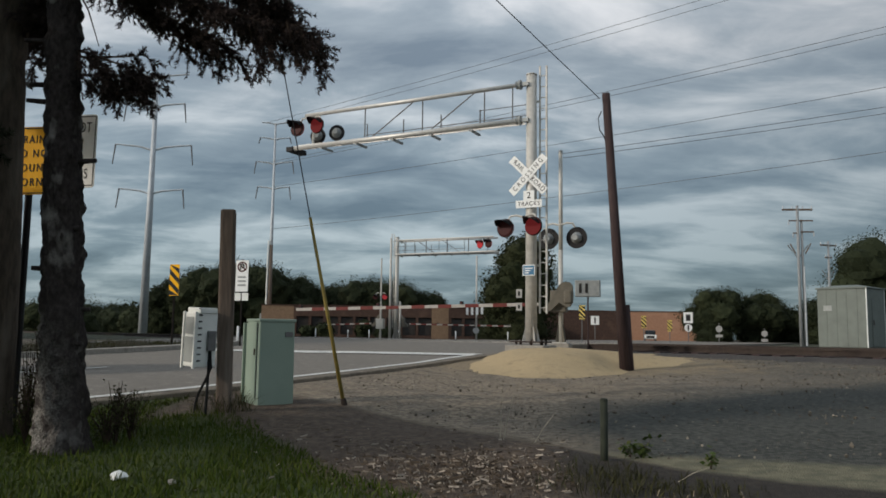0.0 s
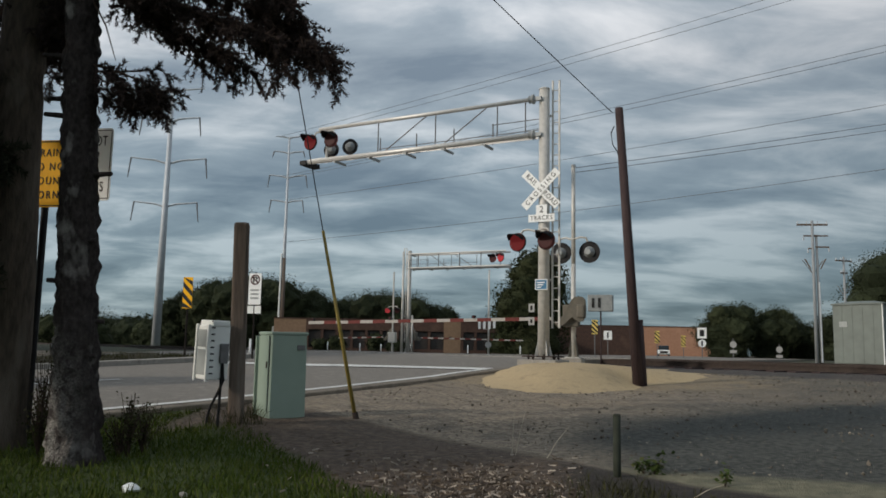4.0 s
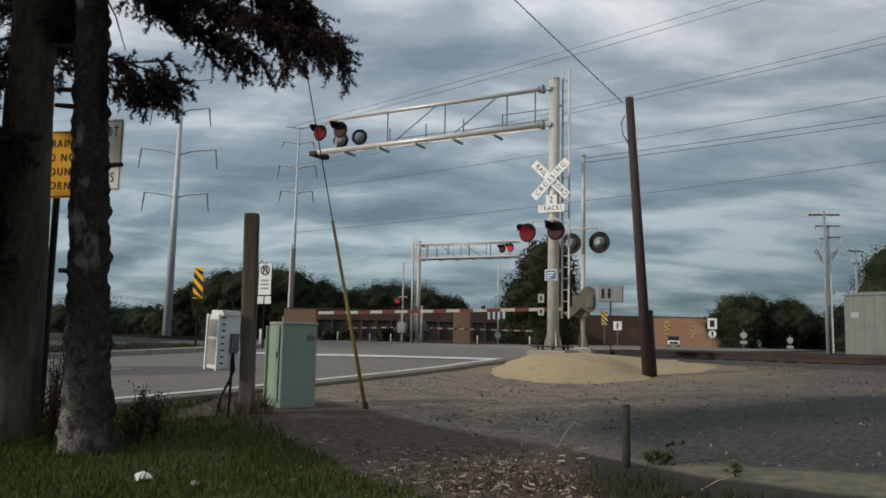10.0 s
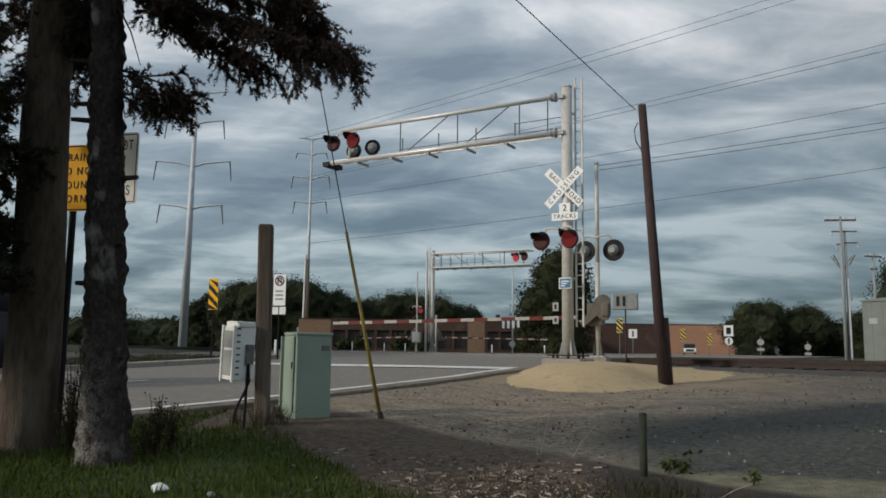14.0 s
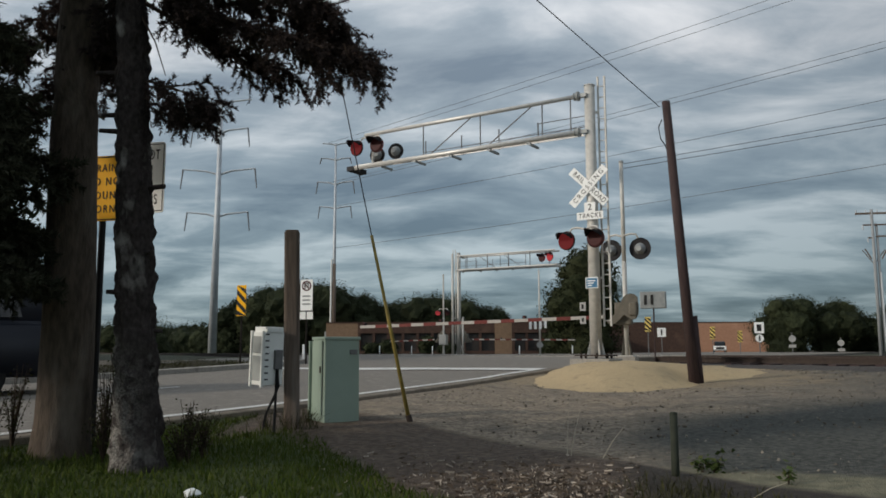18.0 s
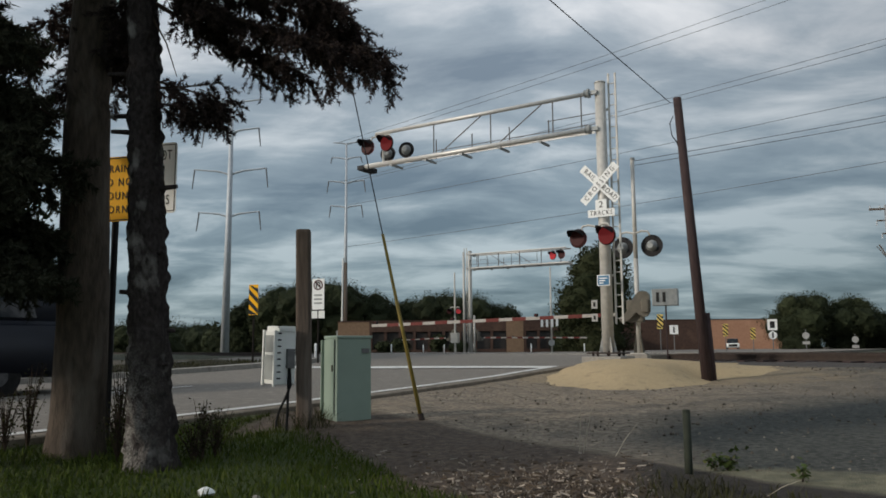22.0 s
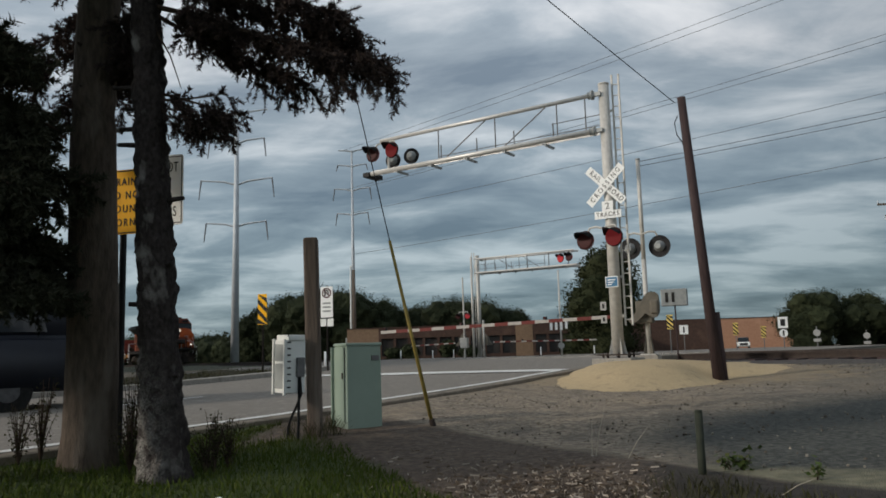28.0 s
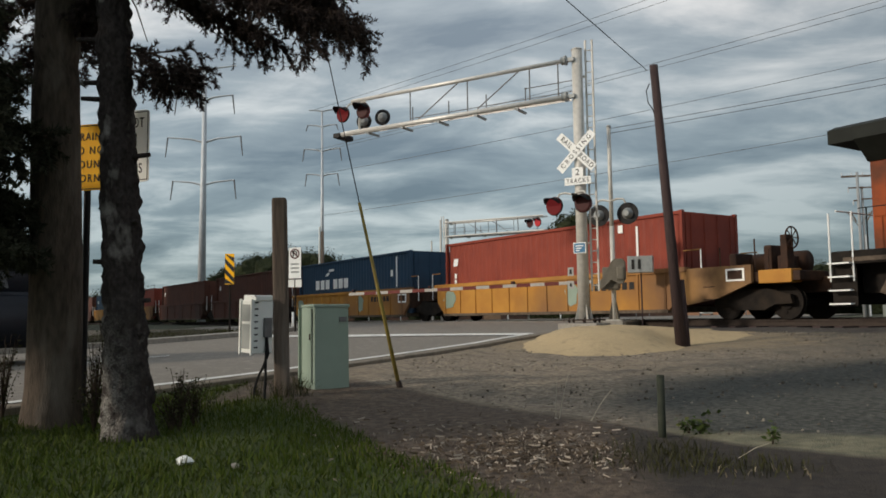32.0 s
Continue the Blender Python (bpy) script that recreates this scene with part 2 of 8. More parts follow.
M = dict(
    galv=surface("galvanised steel", (0.60, 0.585, 0.54), (0.50, 0.49, 0.455), 9, 0.5, 0.12, 0.05, c3=(0.40, 0.385, 0.35), big=0.2),
    oldpole=surface("weathered grey pole wood", (0.33, 0.35, 0.36), (0.25, 0.262, 0.27), 4, 0.85, 0, 0.3, 20, (6, 6, 0.5)),
    # bluer steel for the far poles
    galv_far=surface("pale blue-grey galvanised steel", (0.56, 0.60, 0.63), (0.48, 0.51, 0.54), 2, 0.6, 0.2),
    alu=surface("brushed aluminium", (0.66, 0.65, 0.62), (0.56, 0.555, 0.53), 12, 0.42, 0.3),
    black=surface("black enamel", (0.012, 0.012, 0.013), (0.02, 0.02, 0.022), 8, 0.6),
    lampback=surface("lamp back grey", (0.34, 0.36, 0.36), (0.26, 0.28, 0.28), 8, 0.5, 0.2),
    white=surface("white reflective sheeting", (0.93, 0.945, 0.93), (0.87, 0.885, 0.87), 5, 0.5),
    signblack=surface("black sign print", (0.02, 0.02, 0.02), (0.03, 0.03, 0.03), 9, 0.6),
    orange=surface("orange sign sheeting", (1.0, 0.52, 0.010), (0.97, 0.49, 0.008), 6, 0.6),
    mark_yellow=surface("yellow marker sheeting", (0.92, 0.70, 0.20), (0.84, 0.63, 0.17), 6, 0.6),
    ringred=surface("dark faded red print", (0.09, 0.025, 0.022), (0.07, 0.02, 0.018), 9, 0.6),
    red=surface("red reflective sheeting", (0.185, 0.046, 0.038), (0.14, 0.036, 0.032), 9, 0.6),
    rust=surface("rust-stained paint", (0.25, 0.145, 0.068), (0.16, 0.092, 0.048), 3, 0.75, 0, 0.1, c3=(0.34, 0.18, 0.06), big=0.35),
    yellow=surface("yellow plastic", (0.29, 0.22, 0.055), (0.22, 0.165, 0.045), 14, 0.55, 0, 0.1, c3=(0.22, 0.175, 0.075), big=0.2),
    stalk=surface("dry pale stem", (0.46, 0.41, 0.32), (0.36, 0.32, 0.25), 30, 0.8),
    tank=surface("dusty brown tank", (0.165, 0.115, 0.078), (0.115, 0.08, 0.056), 5, 0.85, 0, 0.1, c3=(0.07, 0.052, 0.04), big=0.3),
    bluesign=surface("blue sign sheeting", (0.035, 0.15, 0.29), (0.05, 0.19, 0.33), 9, 0.5),
    lens_off=surface("dark red lens", (0.075, 0.020, 0.020), (0.045, 0.015, 0.015), 30, 0.6, 0, 0.2),
    lens_on=glowing("lit red lens", (1.0, 0.11, 0.12), 0.085, (0.06, 0.012, 0.012)),
    lens_far=glowing("lit far red lens", (1.0, 0.13, 0.15), 0.2),
    mossy=surface("mossy green-grey paint", (0.044, 0.050, 0.036), (0.028, 0.033, 0.025), 9, 0.85, 0, 0.2),
    # white of the gate arms, greyed to stand in for shade
    armwhite=surface("white sheeting greyed for shade", (0.50, 0.47, 0.43), (0.42, 0.39, 0.36), 9, 0.6),
    signfar=surface("dull pale sign", (0.42, 0.42, 0.40), (0.34, 0.34, 0.33), 5, 0.6),
    rim=surface("dull grey alloy", (0.10, 0.10, 0.105), (0.06, 0.06, 0.062), 12, 0.5, 0.3),
    drab=surface("drab tan-grey enamel", (0.17, 0.155, 0.125), (0.125, 0.115, 0.095), 6, 0.55, 0.1, 0, c3=(0.09, 0.08, 0.068), big=0.25),
    wood=surface("weathered grey-brown wood", (0.175, 0.138, 0.112), (0.120, 0.093, 0.074), 7, 0.85, 0, 0.5, 30, (6, 6, 0.5), c3=(0.24, 0.205, 0.175), big=0.22),
    # grey with the shade on the gantry struts put in; also plain dark fittings
    strut=surface("grey darkened for shaded struts", (0.20, 0.20, 0.20), (0.15, 0.15, 0.15), 9, 0.6, 0.2),
    rustdark=surface("dark rusty steel", (0.062, 0.033, 0.022), (0.035, 0.022, 0.017), 5, 0.8, 0.1, 0.2, c3=(0.13, 0.065, 0.035), big=0.3),
    gear=surface("black greasy running gear", (0.020, 0.016, 0.013), (0.011, 0.009, 0.008), 6, 0.85, 0.0, 0.2, c3=(0.042, 0.030, 0.021), big=0.25),
    cab_red=surface("sooty red-brown roof paint", (0.19, 0.055, 0.034), (0.12, 0.040, 0.026), 3, 0.6),
    creosote=surface("dark creosoted wood", (0.070, 0.047, 0.045), (0.042, 0.029, 0.030), 7, 0.8, 0, 0.4, 30, (6, 6, 0.5), c3=(0.105, 0.075, 0.07), big=0.2),
    pole_wood=surface("old utility pole wood", (0.110, 0.086, 0.066), (0.060, 0.047, 0.037), 9, 0.92, 0, 0.7, 26, (2.6, 2.6, 0.7), c3=(0.185, 0.158, 0.130), big=0.32),
    bark=surface("spruce bark", (0.022, 0.018, 0.017), (0.052, 0.043, 0.040), 26, 0.95, 0, 1.0, 34, (1, 1, 0.7), c3=(0.27, 0.255, 0.235), big=0.14),
    # kerb spruce only: its deep shade is put into this needle colour
    shade_needles=island_mix("green needles toned for deep shade", (0.032, 0.036, 0.024), (0.048, 0.050, 0.034), (0.070, 0.068, 0.046), 0.95),
    twig=surface("brown twig bark", (0.06, 0.042, 0.03), (0.035, 0.025, 0.02), 20, 0.9),
    needles=island_mix("spruce needles", (0.034, 0.029, 0.027), (0.050, 0.038, 0.036), (0.080, 0.056, 0.049), 0.9),
    leaf=island_mix("summer leaves", (0.028, 0.048, 0.020), (0.045, 0.070, 0.028), (0.075, 0.10, 0.040), 0.7),
    leaf_dark=island_mix("dark summer leaves", (0.021, 0.027, 0.015), (0.029, 0.037, 0.019), (0.040, 0.048, 0.024), 0.85),
    leaf_olive=island_mix("olive summer leaves", (0.020, 0.027, 0.013), (0.030, 0.036, 0.017), (0.042, 0.047, 0.023), 0.9),
    weed=island_mix("weed leaves", (0.035, 0.055, 0.016), (0.055, 0.082, 0.024), (0.095, 0.105, 0.04), 0.6),
    dry_grass=island_mix("dry grass", (0.10, 0.085, 0.055), (0.20, 0.165, 0.11), (0.40, 0.35, 0.26), 0.85),
    rank=island_mix("rank grass", (0.030, 0.031, 0.015), (0.045, 0.046, 0.020), (0.075, 0.075, 0.034), 0.85),
    grass=island_mix("grass blades", (0.034, 0.058, 0.008), (0.058, 0.085, 0.012), (0.086, 0.100, 0.022), 0.7),
    straw=island_mix("dry straw and chips", (0.060, 0.045, 0.033), (0.125, 0.098, 0.073), (0.44, 0.39, 0.33), 0.85),
    stones=island_mix("crushed stone", (0.075, 0.064, 0.052), (0.13, 0.112, 0.092), (0.27, 0.243, 0.20), 0.9),
    asphalt=surface("worn asphalt", (0.225, 0.205, 0.178), (0.17, 0.155, 0.136), 40, 0.9, 0, 0.3, 160, c3=(0.27, 0.247, 0.216), big=0.3),
    paint=surface("worn white road paint", (0.72, 0.72, 0.69), (0.60, 0.60, 0.57), 12, 0.7, c3=(0.35, 0.35, 0.34), big=0.1),
    kerbdirt=surface("dirt-stained concrete", (0.25, 0.215, 0.17), (0.19, 0.16, 0.125), 14, 0.9, 0, 0.3, c3=(0.12, 0.10, 0.08), big=0.2),
    concrete=surface("aged concrete", (0.36, 0.34, 0.30), (0.27, 0.255, 0.23), 14, 0.85, 0, 0.3, c3=(0.20, 0.185, 0.17), big=0.2),
    sand=surface("tan limestone grit", (0.51, 0.395, 0.235), (0.41, 0.315, 0.19), 30, 0.95, 0, 0.5, 120, c3=(0.33, 0.26, 0.165), big=0.18),
    bed=surface("dark soil with rough grass", (0.050, 0.043, 0.027), (0.030, 0.030, 0.017), 5, 0.95, 0, 0.6, 30, c3=(0.085, 0.070, 0.045), big=0.25),
    steel=surface("rusty rail steel", (0.055, 0.040, 0.033), (0.034, 0.026, 0.022), 8, 0.6, 0.2),
    green=surface("pale green enamel", (0.305, 0.39, 0.32), (0.275, 0.355, 0.29), 3, 0.45, 0, 0.03, c3=(0.22, 0.28, 0.235), big=0.1),
    greytub=surface("light grey enamel", (0.87, 0.885, 0.85), (0.79, 0.81, 0.775), 5, 0.45, 0, 0, c3=(0.52, 0.52, 0.49), big=0.10),
    greypanel=surface("mid grey panel", (0.36, 0.38, 0.37), (0.30, 0.32, 0.31), 7, 0.5),
    hut=surface("pale grey sheet metal", (0.190, 0.217, 0.196), (0.165, 0.187, 0.17), 3, 0.55, 0.1, 0, c3=(0.135, 0.152, 0.138), big=0.15),
    brick=surface("brown brick", (0.092, 0.057, 0.045), (0.068, 0.043, 0.034), 3, 0.9, 0, 0.1, c3=(0.120, 0.075, 0.058), big=0.25),
    brick_tan=surface("tan brick", (0.26, 0.175, 0.115), (0.21, 0.14, 0.092), 3, 0.9),
    brick_red=surface("rust-orange brick", (0.46, 0.255, 0.165), (0.40, 0.22, 0.14), 3, 0.9, c3=(0.50, 0.29, 0.19), big=0.2),
    roofing=surface("dark roofing", (0.06, 0.055, 0.055), (0.04, 0.04, 0.04), 3, 0.85),
    window=glass_dark("dark window glass"),
    pane_dull=surface("dusty dark glazing", (0.022, 0.018, 0.016), (0.040, 0.032, 0.027), 1.5, 0.4, 0, 0, c3=(0.06, 0.045, 0.036), big=0.2),
    wire=surface("black cable", (0.015, 0.015, 0.016), (0.02, 0.02, 0.02), 9, 0.6),
    wire_far=surface("grey conductor", (0.20, 0.21, 0.22), (0.16, 0.17, 0.18), 9, 0.6, 0.2),
    glowwhite=glowing("lit headlight", (1.0, 0.86, 0.68), 2.2, (0.8, 0.8, 0.75)),
)

M.update(
    loco_orange=surface("locomotive orange", (0.38, 0.074, 0.012), (0.285, 0.055, 0.012), 3.2, 0.6, 0, 0.03, c3=(0.115, 0.034, 0.014), big=0.46),
    loco_yellow=surface("locomotive yellow", (0.50, 0.285, 0.055), (0.37, 0.20, 0.045), 6, 0.6, c3=(0.20, 0.105, 0.035), big=0.34),
    loco_dark=surface("sooty dark green roof paint", (0.016, 0.019, 0.016), (0.010, 0.012, 0.010), 3, 0.7, c3=(0.034, 0.030, 0.026), big=0.2),
    grime=surface("dusty running gear", (0.135, 0.105, 0.080), (0.075, 0.058, 0.045), 6, 0.9, 0.0, 0.2, c3=(0.19, 0.145, 0.105), big=0.3),
    well_yellow=surface("faded yellow well car paint", (0.50, 0.245, 0.050), (0.41, 0.185, 0.040), 1.4, 0.65, 0, 0.03, c3=(0.22, 0.115, 0.055), big=0.34),
    box_red=surface("oxide red container paint", (0.285, 0.058, 0.036), (0.225, 0.045, 0.030), 1.6, 0.55, 0, 0.02, c3=(0.13, 0.032, 0.025), big=0.2),
    box_blue=surface("dark blue container paint", (0.028, 0.066, 0.115), (0.023, 0.053, 0.095), 1.6, 0.55, c3=(0.035, 0.055, 0.085), big=0.15),
    box_brown=surface("rust-brown container paint", (0.11, 0.042, 0.028), (0.082, 0.031, 0.022), 1.6, 0.6, c3=(0.06, 0.028, 0.022), big=0.2),
    car_paint=surface("dark blue car paint", (0.006, 0.009, 0.018), (0.005, 0.007, 0.014), 3, 0.5, 0.0),
    tyre=surface("black rubber", (0.012, 0.012, 0.012), (0.02, 0.02, 0.02), 14, 0.85),
)


def lichen_bark():
    """Spruce bark with pale lichen patches on the lower trunk."""
    m = M["bark"].copy()
    m.name = "spruce bark with lichen"
    nt = m.node_tree
    N, L = nt.nodes.new, nt.links.new
    target = nt.nodes["Principled BSDF"].inputs["Base Color"]
    base = target.links[0].from_socket
    tc, sep = N("ShaderNodeTexCoord"), N("ShaderNodeSeparateXYZ")
    L(tc.outputs["Object"], sep.inputs[0])
    low = N("ShaderNodeMapRange")
    low.inputs["From Min"].default_value, low.inputs["From Max"].default_value = 1.25, 0.1
    L(sep.outputs["Z"], low.inputs["Value"])
    side = N("ShaderNodeMapRange")
    side.inputs["From Min"].default_value, side.inputs["From Max"].default_value = 0.16, -0.14
    L(sep.outputs["X"], side.inputs["Value"])
    patch, grain = N("ShaderNodeTexNoise"), N("ShaderNodeTexNoise")
    patch.inputs["Scale"].default_value, patch.inputs["Detail"].default_value, patch.inputs["Roughness"].default_value = 11.0, 8.0, 0.72
    grain.inputs["Scale"].default_value, grain.inputs["Detail"].default_value = 60.0, 5.0
    L(tc.outputs["Object"], patch.inputs["Vector"])
    L(tc.outputs["Object"], grain.inputs["Vector"])
    cut = N("ShaderNodeMapRange")
    cut.inputs["From Min"].default_value, cut.inputs["From Max"].default_value = 0.42, 0.53
    L(patch.outputs["Fac"], cut.inputs["Value"])
    f1, f2 = N("ShaderNodeMath"), N("ShaderNodeMath")
    f1.operation = f2.operation = "MULTIPLY"
    L(low.outputs[0], f1.inputs[0])
    L(side.outputs[0], f1.inputs[1])
    L(f1.outputs[0], f2.inputs[0])
    L(cut.outputs[0], f2.inputs[1])
    tone = N("ShaderNodeValToRGB")
    tone.color_ramp.elements[0].position, tone.color_ramp.elements[0].color = 0.35, (0.085, 0.080, 0.072, 1)
    tone.color_ramp.elements[1].position, tone.color_ramp.elements[1].color = 0.65, (0.31, 0.297, 0.27, 1)
    L(grain.outputs["Fac"], tone.inputs[0])
    mix = N("ShaderNodeMix")
    mix.data_type = "RGBA"
    L(f2.outputs[0], mix.inputs[0])
    L(base, mix.inputs[6])
    L(tone.outputs[0], mix.inputs[7])
    L(mix.outputs[2], target)
    return m


M["lichen_bark"] = lichen_bark()

# ---------------------------------------------------------------- mesh helpers


def part(name, bm, material, parent=None, label="", smooth=False):
    """Links a bmesh as one mesh object under a thing or a part."""
    me = bpy.data.meshes.new(name)
    bm.normal_update()
    bm.to_mesh(me)
    bm.free()
    me.materials.append(material)
    if smooth:
        for p in me.polygons:
            p.use_smooth = True
    ob = new(name, me)
    ob.parent = parent
    if label:
        tagged(ob, label)
    return ob


def from_arrays(name, verts, faces, material, parent=None, label="", smooth=False):
    me = bpy.data.meshes.new(name)
    me.from_pydata([tuple(v) for v in verts], [], [tuple(f) for f in faces])
    me.materials.append(material)
    if smooth:
        for p in me.polygons:
            p.use_smooth = True
    ob = new(name, me)
    ob.parent = parent
    if label:
        tagged(ob, label)
    return ob


def thing(name, m, label, category, group="", kind=""):
    ob = new(name)
    ob.empty_display_size = 0.2
    ob.matrix_basis = m
    return tagged(ob, label, category, group, kind)


def box(bm, x0, x1, y0, y1, z0, z1, bevel=0.0, m=None):
    r = bmesh.ops.create_cube(bm, size=1.0)
    vs = r["verts"]
    for v in vs:
        v.co = Vector((x0 + (v.co.x + 0.5) * (x1 - x0), y0 + (v.co.y + 0.5) * (y1 - y0), z0 + (v.co.z + 0.5) * (z1 - z0)))
    if m is not None:
        bmesh.ops.transform(bm, matrix=m, verts=vs)
    if bevel:
        es = {e for v in vs for e in v.link_edges}
        bmesh.ops.bevel(bm, geom=list(es), offset=bevel, segments=2, affect="EDGES", profile=0.6)
    return bm


def rod(bm, a, b, r0, r1=None, seg=10, caps=True):
    """A round bar from a to b, its radius going from r0 to r1."""
    a, b = Vector(a), Vector(b)
    r1 = r0 if r1 is None else r1
    d = b - a
    m = Matrix.Translation((a + b) / 2) @ d.to_track_quat("Z", "Y").to_matrix().to_4x4()
    bmesh.ops.create_cone(bm, cap_ends=caps, segments=seg, radius1=r0, radius2=r1, depth=d.length, matrix=m)
    return bm


def tube(bm, pts, radii, seg=8):
    """A bent round bar through pts."""
    pts = [Vector(p) for p in pts]
    if not hasattr(radii, "__len__"):
        radii = [radii] * len(pts)
    rings = []
    for i, p in enumerate(pts):
        d = (pts[min(i + 1, len(pts) - 1)] - pts[max(i - 1, 0)]).normalized()
        q = d.to_track_quat("Z", "Y")
        rings.append([bm.verts.new(p + q @ Vector((math.cos(k * 2 * math.pi / seg) * radii[i], math.sin(k * 2 * math.pi / seg) * radii[i], 0))) for k in range(seg)])
    for a, b in zip(rings, rings[1:]):
        for k in range(seg):
            bm.faces.new((a[k], a[(k + 1) % seg], b[(k + 1) % seg], b[k]))
    bm.faces.new(rings[0][::-1])
    bm.faces.new(rings[-1])
    return bm


def plate(bm, pts, y0, y1):
    """A flat shape, outline in x and z, between depths y0 and y1."""
    lo = [bm.verts.new((x, y0, z)) for x, z in pts]
    hi = [bm.verts.new((x, y1, z)) for x, z in pts]
    bm.faces.new(lo)
    bm.faces.new(hi[::-1])
    for i in range(len(pts)):
        j = (i + 1) % len(pts)
        bm.faces.new((lo[j], lo[i], hi[i], hi[j]))
    bmesh.ops.recalc_face_normals(bm, faces=bm.faces)
    return bm


def disc(bm, c, axis, r0, r1, depth, seg=24):
    """A short cone or drum centred at c along axis."""
    c, axis = Vector(c), Vector(axis).normalized()
    return rod(bm, c - axis * depth / 2, c + axis * depth / 2, r0, r1, seg)


def B():
    return bmesh.new()


def words(name, text, size, material, parent, m, stretch=1.0, spacing=1.0, thick=0.002):
    """Lettering as a mesh, centred; m takes its x to the right and y up."""
    cu = bpy.data.curves.new(name, "FONT")
    cu.body, cu.size, cu.extrude, cu.align_x, cu.align_y = text, size, thick, "CENTER", "CENTER"
    cu.space_character = spacing
    tmp = bpy.data.objects.new("tmp", cu)
    scene.collection.objects.link(tmp)
    me = bpy.data.meshes.new_from_object(tmp.evaluated_get(bpy.context.evaluated_depsgraph_get()))
    bpy.data.objects.remove(tmp)
    for v in me.vertices:
        v.co.x *= stretch
    me.materials.clear()
    me.materials.append(material)
    ob = new(name, me)
    ob.parent = parent
    ob.matrix_basis = m
    return ob



# ---------------------------------------------------------------- plan
ROAD_DIR = Vector((0.47, 0.883))       # from the near side over the crossing
ROAD_LEFT = Vector((-0.883, 0.47))
CORNER = Vector((0.81, 18.9))          # right end of the stop line
TRACK_N = Vector((0.7957, 0.6057))     # across the rails, away from the camera
TRACK_U = Vector((0.6057, -0.7957))    # along the rails, as the train runs
TRACKS = (19.85, 24.15)


def road_xy(a, b):
    """a along the road from the stop line, b to its left from the right edge."""
    p = CORNER + ROAD_DIR * a + ROAD_LEFT * b
    return p.x, p.y


def track_xy(s, n):
    p = TRACK_U * s + TRACK_N * n
    return p.x, p.y


def road_z(x, y):
    n = TRACK_N.x * x + TRACK_N.y * y
    b = (x - CORNER.x) * ROAD_LEFT.x + (y - CORNER.y) * ROAD_LEFT.y
    crown = 0.0125 * min(max(b, 0.0), 9.0) * min(1.0, max(0.0, (15.2 - n) / 3.2))
    return crown + float(np.interp(n, [-30, -10, 3.9, 7.0, 9.8, 10.7, 12.1, 15.2, 17.8, 26, 30, 60], [-1.0, -0.88, -0.58, -0.48, -0.375, -0.32, -0.258, -0.13, -0.02, -0.02, -0.1, -0.12]))


def ground_z(x, y):
    n = TRACK_N.x * x + TRACK_N.y * y
    k = y + 0.5 * max(x, 0.0)
    z = float(np.interp(k, [-8, 0, 5, 7, 9.4, 10.2, 14, 18.5, 20, 22, 30], [-1.35, -1.2, -0.93, -0.85, -0.72, -0.66, -0.55, -0.47, -0.36, -0.28, -0.22]))
    bed = float(np.interp(n, [16.1, 17.8, 26.4, 28.3], [-0.55, -0.2, -0.2, -0.32]))
    if n > 16.1:
        z = max(z, bed) if n < 28.3 else -0.28
    rel = Vector((x, y)) - CORNER
    a, b = rel.dot(ROAD_DIR), rel.dot(ROAD_LEFT)
    if -0.1 < b < 22.6:
        z = min(z, road_z(x, y) - 0.12) if b > 0.1 else z
    if -3.2 < b <= 0.1 and n < 16:  # the verge runs up to the road's edge
        f = max(0.0, 1 + min(b, 0.0) / 3.2) ** 2
        z = z * (1 - f) + (road_z(x, y) - 0.045) * f
    return z


def smooth_noise(x, y, s, seed=0.0):
    return noise.noise(Vector((x * s + seed, y * s - seed, seed)))


